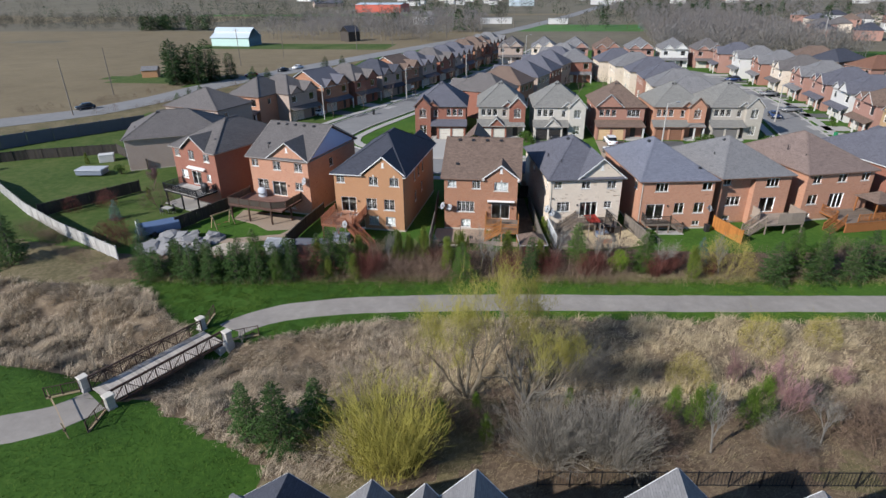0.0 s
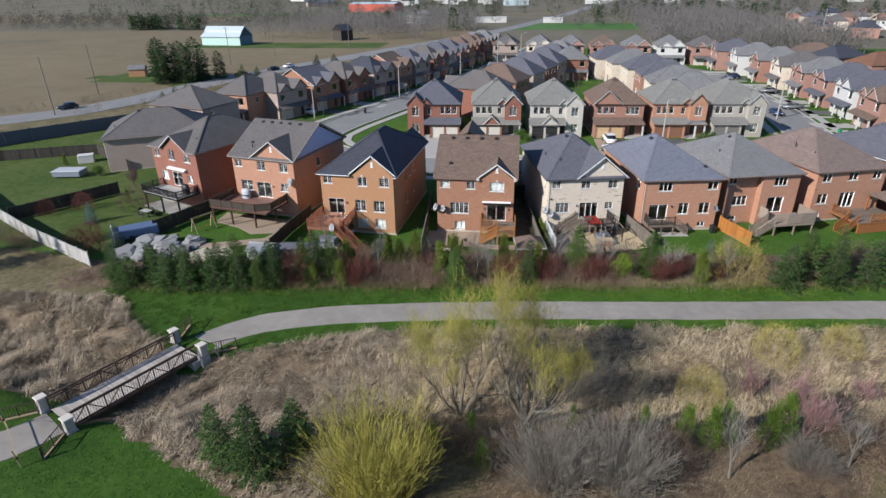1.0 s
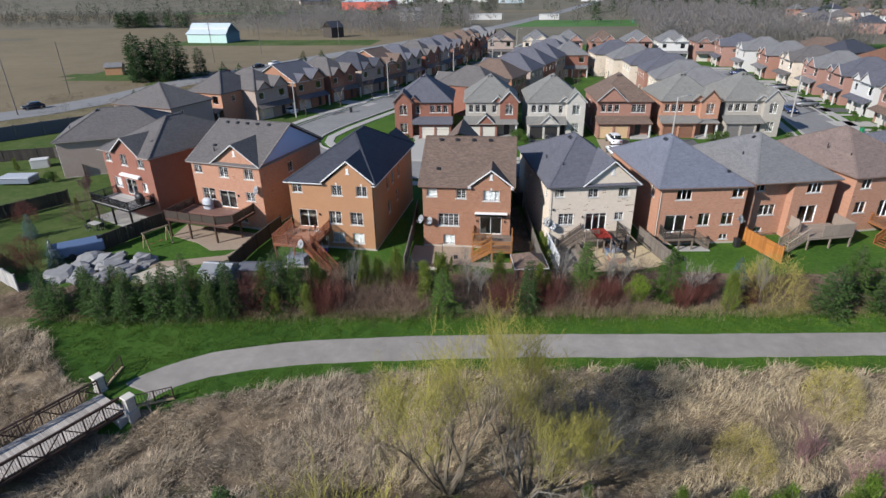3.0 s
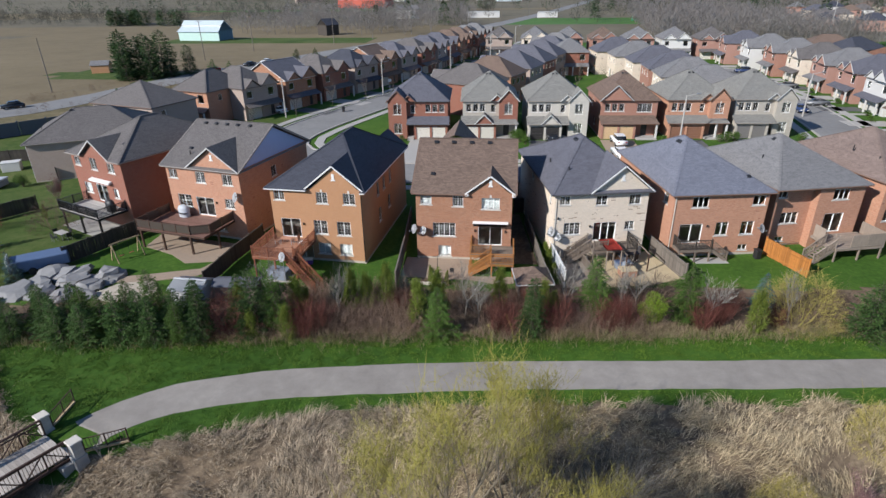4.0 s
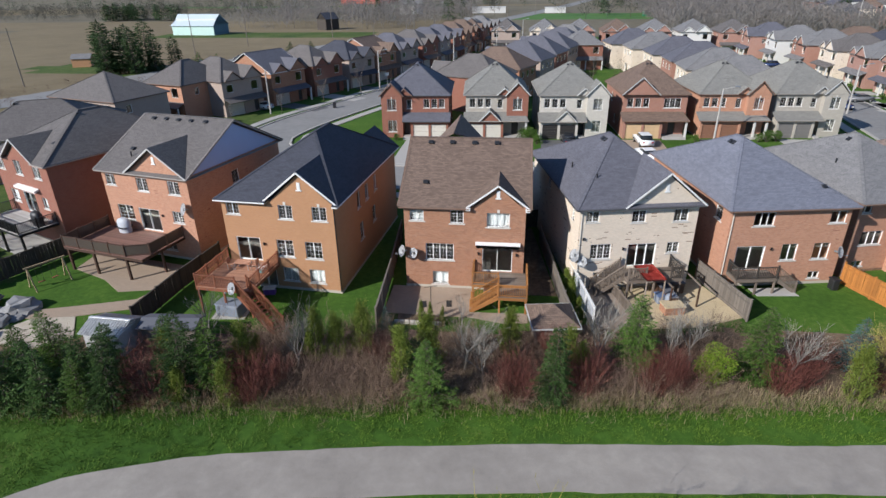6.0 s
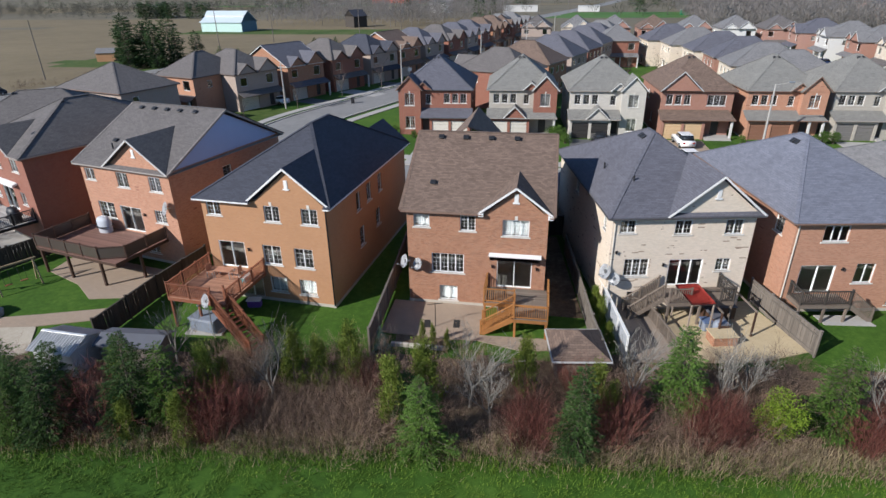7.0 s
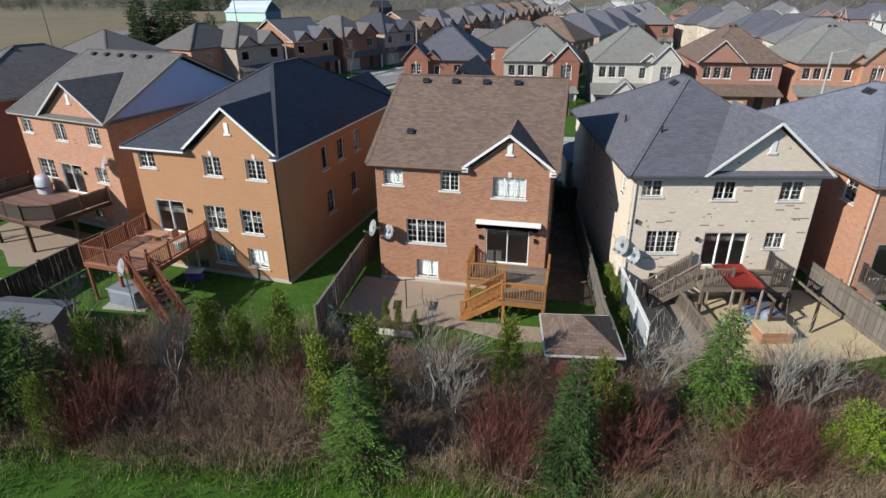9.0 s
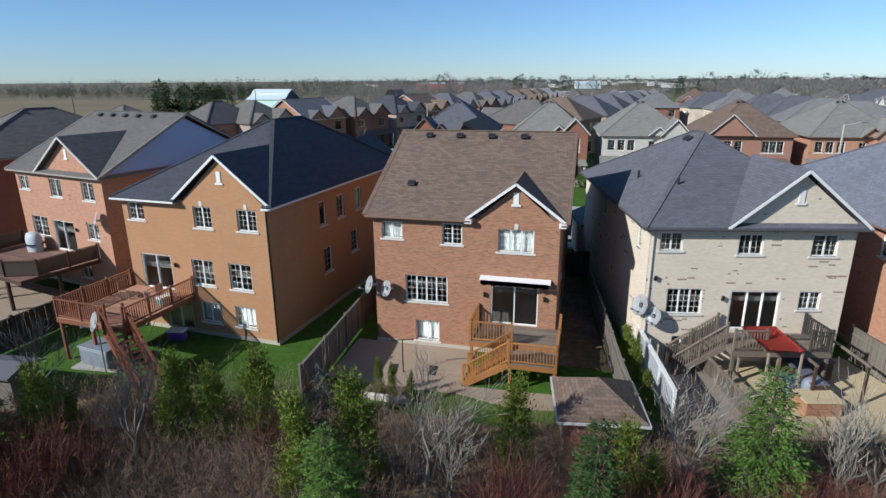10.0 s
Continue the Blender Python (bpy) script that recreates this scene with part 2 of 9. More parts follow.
M = {
    "brick_red": brick("brick_red", (0.30, 0.115, 0.075), (0.235, 0.082, 0.055), (0.26, 0.17, 0.12)),
    "brick_brown": brick("brick_brown", (0.41, 0.19, 0.105), (0.20, 0.083, 0.047), (0.42, 0.31, 0.22)),
    "brick_orange": brick("brick_orange", (0.465, 0.242, 0.118), (0.405, 0.202, 0.096), (0.42, 0.25, 0.15)),
    "brick_salmon": brick("brick_salmon", (0.52, 0.265, 0.165), (0.36, 0.165, 0.10), (0.44, 0.29, 0.2), -0.13, (0.27, 0.12, 0.08)),
    "brick_buff": brick("brick_buff", (0.77, 0.65, 0.515), (0.64, 0.535, 0.415), (0.64, 0.57, 0.48), -0.085, (0.30, 0.22, 0.16)),
    "brick_tan": brick("brick_tan", (0.41, 0.32, 0.265), (0.34, 0.26, 0.215), (0.37, 0.315, 0.265)),
    "brick_gold": brick("brick_gold", (0.50, 0.33, 0.17), (0.43, 0.27, 0.13), (0.45, 0.34, 0.22)),
    "brick_rose": brick("brick_rose", (0.385, 0.19, 0.135), (0.29, 0.135, 0.094), (0.36, 0.25, 0.19)),
    "brick_pink": brick("brick_pink", (0.40, 0.22, 0.17), (0.33, 0.17, 0.125), (0.36, 0.25, 0.2)),
    "stone_grey": brick("stone_grey", (0.45, 0.41, 0.345), (0.37, 0.335, 0.285), (0.37, 0.35, 0.32), 0.0, scale=1.8),
    "stone_pale": brick("stone_pale", (0.58, 0.54, 0.47), (0.49, 0.455, 0.40), (0.44, 0.42, 0.39), 0.0, scale=1.8),
    "roof_charcoal": shingle("roof_charcoal", (0.057, 0.060, 0.076)),
    "roof_slate": shingle("roof_slate", (0.116, 0.115, 0.135)),
    "roof_grey": shingle("roof_grey", (0.187, 0.182, 0.181)),
    "roof_taupe": shingle("roof_taupe", (0.135, 0.122, 0.116)),
    "roof_brown": shingle("roof_brown", (0.165, 0.115, 0.088), 0.2),
    "roof_sage": shingle("roof_sage", (0.212, 0.205, 0.185)),
    "roof_blue": shingle("roof_blue", (0.163, 0.170, 0.205)),
    "roof_mauve": shingle("roof_mauve", (0.20, 0.148, 0.126), 0.16),
    "roof_rust": shingle("roof_rust", (0.19, 0.095, 0.06), 0.25),
    "sill_stone": plain("sill_stone", (0.62, 0.58, 0.52), 0.8, var=0.1, bump=0.1),
    "trim_taupe": plain("trim_taupe", (0.33, 0.29, 0.255), 0.6, var=0.1),
    "trim_dark": plain("trim_dark", (0.075, 0.073, 0.075), 0.5, var=0.1),
    "trim_brown": plain("trim_brown", (0.20, 0.12, 0.085), 0.6, var=0.1),
    "trim_grey": plain("trim_grey", (0.50, 0.49, 0.47), 0.5, var=0.08),
    "white_paint": plain("white_paint", (0.74, 0.73, 0.70), 0.5, var=0.06),
    "limestone": plain("limestone", (0.60, 0.55, 0.47), 0.85, var=0.1, bump=0.2),
    "concrete_dark": plain("concrete_dark", (0.11, 0.115, 0.135), 0.9, var=0.2, scale=0.8, bump=0.2),
    "concrete": plain("concrete", (0.40, 0.38, 0.35), 0.9, var=0.15, scale=2.0, bump=0.2),
    "foundation": plain("foundation", (0.46, 0.41, 0.34), 0.92, var=0.14, scale=3.0, bump=0.2),
    "siding_blue": plain("siding_blue", (0.37, 0.46, 0.67), 0.55, var=0.06, scale=1.5),
    "siding_white": plain("siding_white", (0.60, 0.585, 0.55), 0.55, var=0.06, scale=1.5),
    "glass": glass("glass"),
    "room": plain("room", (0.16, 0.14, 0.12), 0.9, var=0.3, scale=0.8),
    "curtain": plain("curtain", (0.72, 0.71, 0.68), 0.9, var=0.12, scale=9.0),
    "dark_metal": plain("dark_metal", (0.018, 0.018, 0.02), 0.45, 0.3, var=0.2),
    "black_plastic": plain("black_plastic", (0.02, 0.02, 0.022), 0.5, var=0.2),
    "grey_metal": plain("grey_metal", (0.42, 0.43, 0.44), 0.4, 0.7, var=0.15),
    "dish_grey": plain("dish_grey", (0.55, 0.56, 0.57), 0.4, 0.0, var=0.08),
    "tin": plain("tin", (0.66, 0.67, 0.68), 0.38, 0.25, var=0.1, scale=1.5),
    "barn_tin": plain("barn_tin", (0.62, 0.70, 0.72), 0.4, 0.2, var=0.08, scale=0.4),
    "barn_teal": plain("barn_teal", (0.50, 0.67, 0.60), 0.6, var=0.08, scale=0.5),
    # dark copy of barn_teal: shade painted onto the east end and gables
    "barn_teal_shaded": plain("barn_teal_shaded", (0.10, 0.18, 0.22), 0.6, var=0.15, scale=0.5),
    "barn_red": plain("barn_red", (0.50, 0.10, 0.06), 0.6, var=0.1, scale=0.4),
    "garage_white": plain("garage_white", (0.62, 0.58, 0.50), 0.55, var=0.07),
    "garage_tan": plain("garage_tan", (0.60, 0.42, 0.24), 0.55, var=0.07),
    "garage_brown": plain("garage_brown", (0.24, 0.12, 0.075), 0.55, var=0.1),
    "garage_dark": plain("garage_dark", (0.035, 0.032, 0.03), 0.5, var=0.1),
    "garage_grey": plain("garage_grey", (0.17, 0.16, 0.15), 0.55, var=0.1),
    "deck_red": wood("deck_red", (0.25, 0.085, 0.04), 0.65),
    "deck_worn": wood("deck_worn", (0.40, 0.20, 0.12), 0.75, 0.4),
    "deck_cedar": wood("deck_cedar", (0.36, 0.155, 0.045), 0.65),
    "deck_rust": wood("deck_rust", (0.30, 0.115, 0.035), 0.7),
    "deck_grey": wood("deck_grey", (0.18, 0.142, 0.11), 0.85),
    "deck_dark": wood("deck_dark", (0.07, 0.035, 0.022), 0.6),
    "deck_plum": wood("deck_plum", (0.19, 0.10, 0.075), 0.7),
    "wood_raw": wood("wood_raw", (0.45, 0.33, 0.19), 0.8),
    "wood_weathered": wood("wood_weathered", (0.30, 0.24, 0.19), 0.85),
    "fence_grey": wood("fence_grey", (0.17, 0.145, 0.12), 0.9),
    "fence_dark": wood("fence_dark", (0.055, 0.045, 0.036), 0.9),
    "fence_pale": wood("fence_pale", (0.42, 0.40, 0.37), 0.9, 0.2),
    "fence_orange": wood("fence_orange", (0.42, 0.165, 0.035), 0.7, 0.25),
    "bark": wood("bark", (0.13, 0.10, 0.08), 0.95, per_piece=False),
    "bark_mid": wood("bark_mid", (0.20, 0.165, 0.115), 0.95, per_piece=False),
    "bark_pale": wood("bark_pale", (0.195, 0.18, 0.156), 0.95, per_piece=False),
    "needles": foliage("needles", (0.034, 0.068, 0.018), (0.074, 0.132, 0.036), trans=0.15, patch=0.4, size=2.2),
    "needles_bright": foliage("needles_bright", (0.046, 0.094, 0.016), (0.098, 0.165, 0.033), trans=0.15, patch=0.4, size=2.2),
    "leaf_mid": foliage("leaf_mid", (0.07, 0.125, 0.02), (0.17, 0.25, 0.04), trans=0.25),
    "needles_blue": foliage("needles_blue", (0.05, 0.10, 0.095), (0.13, 0.22, 0.20)),
    "needles_dark": foliage("needles_dark", (0.022, 0.045, 0.016), (0.056, 0.096, 0.032)),
    "cedar": foliage("cedar", (0.088, 0.122, 0.020), (0.195, 0.235, 0.044), trans=0.15),
    "lime": foliage("lime", (0.095, 0.16, 0.018), (0.215, 0.285, 0.034), trans=0.3),
    "willow": foliage("willow", (0.235, 0.205, 0.045), (0.41, 0.37, 0.09), trans=0.15),
    "twig_gold": foliage("twig_gold", (0.24, 0.195, 0.045), (0.40, 0.34, 0.10)),
    "twig_grey": foliage("twig_grey", (0.165, 0.15, 0.125), (0.345, 0.315, 0.265)),
    "twig_ash": foliage("twig_ash", (0.12, 0.108, 0.09), (0.25, 0.228, 0.19)),
    "brush": foliage("brush", (0.13, 0.085, 0.062), (0.285, 0.20, 0.145)),
    "twig_brown": foliage("twig_brown", (0.10, 0.065, 0.045), (0.22, 0.155, 0.11)),
    "twig_red": foliage("twig_red", (0.08, 0.029, 0.024), (0.195, 0.074, 0.056)),
    "twig_pink": foliage("twig_pink", (0.22, 0.12, 0.115), (0.38, 0.24, 0.225)),
    "bud_tree": foliage("bud_tree", (0.215, 0.192, 0.172), (0.30, 0.27, 0.242), trans=0.45, objvar=0.0),
    "bud_far": foliage("bud_far", (0.088, 0.084, 0.066), (0.13, 0.122, 0.096), trans=0.45, objvar=0.0),
    "reed": foliage("reed", (0.22, 0.17, 0.118), (0.56, 0.46, 0.33), 0.85, trans=0.12, objvar=0.0, patch=0.6, size=1.1),
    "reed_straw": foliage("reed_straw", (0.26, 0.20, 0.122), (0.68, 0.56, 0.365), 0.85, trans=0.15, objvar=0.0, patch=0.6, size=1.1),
    "dry_blade": foliage("dry_blade", (0.225, 0.175, 0.102), (0.44, 0.355, 0.22), 0.85, trans=0.3, objvar=0.0),
    # darker copy of grass_blade, standing in for lens vignetting and self-shade
    "dimmed_blade": foliage("dimmed_blade", (0.028, 0.066, 0.006), (0.085, 0.145, 0.018), 0.7, objvar=0.0),
    "grass_blade": foliage("grass_blade", (0.036, 0.082, 0.008), (0.132, 0.206, 0.025), 0.7, objvar=0.0),
    "grass": soil("grass", [(0.0, (0.022, 0.052, 0.007)), (0.45, (0.044, 0.102, 0.011)), (0.75, (0.070, 0.136, 0.017)), (1.0, (0.135, 0.14, 0.045))], 0.12, 2.2, 14, bump=0.2),
    # grass again, with vignetting and self-shade put into its colour
    "lawn_dimmed": soil("lawn_dimmed", [(0.0, (0.018, 0.044, 0.006)), (0.45, (0.034, 0.082, 0.009)), (0.75, (0.052, 0.110, 0.013)), (1.0, (0.10, 0.115, 0.035))], 0.12, 2.2, 14, bump=0.2),
    "lawn_old": soil("lawn_old", [(0.0, (0.033, 0.052, 0.011)), (0.4, (0.052, 0.088, 0.016)), (0.7, (0.088, 0.112, 0.031)), (1.0, (0.14, 0.128, 0.058))], 0.08, 0.9, 10, bump=0.3),
    "litter": soil("litter", [(0.0, (0.06, 0.041, 0.027)), (0.5, (0.135, 0.096, 0.063)), (1.0, (0.27, 0.205, 0.132))], 0.35, 2.5, 12),
    "reed_bed": soil("reed_bed", [(0.0, (0.06, 0.043, 0.03)), (0.5, (0.155, 0.116, 0.078)), (1.0, (0.33, 0.258, 0.17))], 0.3, 2.0, 9),
    "rough_grass": soil("rough_grass", [(0.0, (0.07, 0.068, 0.03)), (0.5, (0.145, 0.12, 0.062)), (1.0, (0.26, 0.205, 0.125))], 0.25, 2.0, 9),
    "field": soil("field", [(0.0, (0.135, 0.105, 0.061)), (0.5, (0.182, 0.144, 0.085)), (1.0, (0.225, 0.18, 0.107))], 0.012, 0.1, 1.2),
    "pasture": soil("pasture", [(0.0, (0.05, 0.11, 0.025)), (0.5, (0.075, 0.16, 0.04)), (1.0, (0.12, 0.17, 0.06))], 0.01, 0.08, 1.0),
    "scrub": soil("scrub", [(0.0, (0.09, 0.085, 0.06)), (0.5, (0.15, 0.13, 0.09)), (1.0, (0.2, 0.18, 0.12))], 0.01, 0.06, 0.7),
    "asphalt": soil("asphalt", [(0.0, (0.18, 0.175, 0.17)), (0.6, (0.235, 0.23, 0.222)), (1.0, (0.28, 0.272, 0.26))], 0.1, 1.2, 30, 0.9, 0.15, 0.01),
    "path_asphalt": soil("path_asphalt", [(0.0, (0.212, 0.190, 0.167)), (0.6, (0.292, 0.264, 0.233)), (1.0, (0.36, 0.328, 0.285))], 0.15, 0.9, 30, 0.9, 0.15, 0.01),
    "driveway": soil("driveway", [(0.0, (0.09, 0.09, 0.092)), (0.6, (0.13, 0.128, 0.125)), (1.0, (0.17, 0.168, 0.16))], 0.15, 0.9, 30, 0.9, 0.15, 0.01),
    "pavers": brick("pavers", (0.38, 0.29, 0.21), (0.32, 0.245, 0.18), (0.25, 0.19, 0.14), scale=1.6),
    "sand_stone": brick("sand_stone", (0.56, 0.45, 0.28), (0.48, 0.38, 0.23), (0.36, 0.28, 0.18), scale=2.6),
    "sand": soil("sand", [(0.0, (0.34, 0.29, 0.22)), (0.5, (0.44, 0.39, 0.31)), (1.0, (0.52, 0.47, 0.38))], 0.3, 2.0, 12),
    "tarp_grey": plain("tarp_grey", (0.22, 0.25, 0.30), 0.6, var=0.25, scale=3),
    "valance": plain("valance", (0.55, 0.47, 0.45), 0.85, var=0.5, scale=11.0),
    "red_canvas": plain("red_canvas", (0.42, 0.045, 0.03), 0.75, var=0.12, scale=3),
    "cover_grey": plain("cover_grey", (0.45, 0.47, 0.50), 0.6, var=0.15, scale=3),
    "rock": plain("rock", (0.274, 0.270, 0.266), 0.9, var=0.35, scale=1.6, bump=0.6),
    "car_white": plain("car_white", (0.80, 0.80, 0.80), 0.25, var=0.02),
    "car_black": plain("car_black", (0.02, 0.022, 0.028), 0.2, var=0.05),
    "car_grey": plain("car_grey", (0.16, 0.165, 0.175), 0.25, var=0.05),
    "car_blue": plain("car_blue", (0.03, 0.05, 0.12), 0.2, var=0.05),
    "car_red": plain("car_red", (0.30, 0.02, 0.02), 0.25, var=0.05),
    "rubber": plain("rubber", (0.02, 0.02, 0.02), 0.85, var=0.1),
    "bin_green": plain("bin_green", (0.02, 0.22, 0.09), 0.5, var=0.1),
    "toy_purple": plain("toy_purple", (0.14, 0.06, 0.32), 0.5, var=0.1),
    "teal_plastic": plain("teal_plastic", (0.05, 0.35, 0.38), 0.5, var=0.1),
    "blue_tarp": plain("blue_tarp", (0.10, 0.15, 0.26), 0.6, var=0.2, scale=2),
}


# ---------- building helpers ----------
def finish(bm, name, smooth=False):
    """A bmesh with metre-true UVs on every face, as mesh data."""
    bm.normal_update()
    uv = bm.loops.layers.uv.new("UVMap")
    up = Vector((0, 0, 1))
    for f in bm.faces:
        nrm = f.normal
        if abs(nrm.z) > 0.98:
            a, b = Vector((1, 0, 0)), Vector((0, 1, 0))
        else:
            a = up.cross(nrm).normalized()
            b = nrm.cross(a)
        for lp in f.loops:
            lp[uv].uv = (lp.vert.co.dot(a), lp.vert.co.dot(b))
        f.smooth = smooth
    me = bpy.data.meshes.new(name)
    bm.to_mesh(me)
    bm.free()
    return me


def put_part(name, me, material, parent, label="", m=None):
    ob = new(name, me)
    if material is not None and not me.materials:
        me.materials.append(material)
    ob.parent = parent
    if m is not None:
        ob.matrix_basis = m
    if label:
        ob["label"] = label
    return ob


def part(name, bm, material, parent, label="", m=None, smooth=False):
    return put_part(name, finish(bm, name, smooth), material, parent, label, m)


def thing(name, m, label, category, group="", kind=""):
    ob = new(name)
    ob.matrix_basis = m
    ob.empty_display_size = 0.3
    return tagged(ob, label, category, group, kind)


def add_box(bm, x0, x1, y0, y1, z0, z1, bevel=0.0):
    vs = [bm.verts.new(c) for c in ((x0, y0, z0), (x1, y0, z0), (x1, y1, z0), (x0, y1, z0), (x0, y0, z1), (x1, y0, z1), (x1, y1, z1), (x0, y1, z1))]
    fs = [bm.faces.new([vs[i] for i in q]) for q in ((3, 2, 1, 0), (4, 5, 6, 7), (0, 1, 5, 4), (1, 2, 6, 5), (2, 3, 7, 6), (3, 0, 4, 7))]
    if bevel:
        es = list({e for f in fs for e in f.edges})
        bmesh.ops.bevel(bm, geom=es, offset=bevel, segments=1, affect="EDGES")
    return bm


def box(x0, x1, y0, y1, z0, z1, bevel=0.0):
    return add_box(bmesh.new(), x0, x1, y0, y1, z0, z1, bevel)


def add_slab(bm, poly, thick):
    """A flat polygon given a thickness straight down."""
    top = [bm.verts.new(p) for p in poly]
    low = [bm.verts.new((p[0], p[1], p[2] - thick)) for p in poly]
    k = len(poly)
    bm.faces.new(top)
    bm.faces.new(low[::-1])
    for i in range(k):
        bm.faces.new((top[i], low[i], low[(i + 1) % k], top[(i + 1) % k]))
    bmesh.ops.recalc_face_normals(bm, faces=bm.faces[:])
    return bm


def add_beam(bm, a, b, w, h):
    """A straight bar from a to b, w wide and h high."""
    a, b = Vector(a), Vector(b)
    d = (b - a).normalized()
    s = d.cross(Vector((0, 0, 1)))
    s = s.normalized() if s.length > 1e-4 else Vector((1, 0, 0))
    u = s.cross(d).normalized()
    vs = [bm.verts.new(p + s * (i * w / 2) + u * (j * h / 2)) for p in (a, b) for i, j in ((-1, -1), (1, -1), (1, 1), (-1, 1))]
    for q in ((3, 2, 1, 0), (4, 5, 6, 7), (0, 1, 5, 4), (1, 2, 6, 5), (2, 3, 7, 6), (3, 0, 4, 7)):
        bm.faces.new([vs[i] for i in q])
    bmesh.ops.recalc_face_normals(bm, faces=bm.faces[:])
    return bm


def beam(a, b, w, h):
    return add_beam(bmesh.new(), a, b, w, h)


def add_cyl(bm, a, b, r0, r1, sides=8):
    a, b = Vector(a), Vector(b)
    d = (b - a).normalized()
    s = d.orthogonal().normalized()
    t = d.cross(s)
    ra = [bm.verts.new(a + (s * math.cos(k * math.tau / sides) + t * math.sin(k * math.tau / sides)) * r0) for k in range(sides)]
    rb = [bm.verts.new(b + (s * math.cos(k * math.tau / sides) + t * math.sin(k * math.tau / sides)) * r1) for k in range(sides)]
    for k in range(sides):
        bm.faces.new((ra[k], ra[(k + 1) % sides], rb[(k + 1) % sides], rb[k]))
    bm.faces.new(ra[::-1])
    bm.faces.new(rb)
    return bm


def cyl(a, b, r0, r1, sides=8):
    return add_cyl(bmesh.new(), a, b, r0, r1, sides)


def smoothstep(a, b, v):
    t = min(1.0, max(0.0, (v - a) / (b - a)))
    return t * t * (3 - 2 * t)


# ---------- the ground ----------
CREEK = [(-60, -24), (-40, -27), (-30, -30), (-24.4, -31.4), (-16, -31), (-4, -30), (10, -28.5), (30, -26), (60, -23), (120, -20)]
PATH_LINE = [(-21.3, -26.0), (-19.8, -24.1), (-17.4, -22.4), (-12.4, -20.6), (-7.0, -19.55), (4.1, -17.95), (20.7, -16.3), (40.5, -14.1), (75, -10.3), (110, -6.5)]
WEST_PATH = [(-26.9, -36.3), (-28.6, -38.6), (-31.6, -40.1), (-36, -41.3), (-60, -44)]
HIGHWAY = [(-230, -50), (-118, 46), (-97, 74), (-88, 112), (-62, 180), (-13, 300), (18, 400), (60, 560), (140, 900)]


def line_dist(x, y, pts):
    best = 1e9
    for (ax, ay), (bx, by) in zip(pts, pts[1:]):
        dx, dy = bx - ax, by - ay
        t = min(1, max(0, ((x - ax) * dx + (y - ay) * dy) / (dx * dx + dy * dy)))
        best = min(best, math.hypot(x - ax - t * dx, y - ay - t * dy))
    return best


def line_y(x, pts):
    for (ax, ay), (bx, by) in zip(pts, pts[1:]):
        if ax <= x <= bx:
            return ay + (by - ay) * (x - ax) / (bx - ax)
    return pts[0][1] if x < pts[0][0] else pts[-1][1]


BELT_SOUTH = [(-90, -19), (-36, -17.6), (-20, -16.4), (-2, -14.0), (15.7, -12.5), (43, -9.2), (110, -2)]
BELT_NORTH = [(-60, -9), (-38, -12), (-22, -8.8), (-6, -6.6), (8, -5.2), (20, -4.0), (32, -3.6), (45, -0.5), (110, 12)]
STRIP_SOUTH = [(-25, -27.5), (-18.3, -26.9), (-11.3, -24.2), (-3.3, -21.9), (39.2, -17.4), (110, -9.4)]


def ground_z(x, y):
    z = 0.45 * smoothstep(14, 40, y)
    if y < 5:
        z -= 1.25 * (1 - smoothstep(1.2, 5.5, line_dist(x, y, CREEK)))
    if -62 < x < 62 and -60 < y < -9:
        z += 0.10 * noise.noise((x * 0.25, y * 0.25, 0.0)) * smoothstep(0.8, 3.0, line_dist(x, y, PATH_LINE)) * smoothstep(0.8, 3.0, line_dist(x, y, WEST_PATH))
    return z


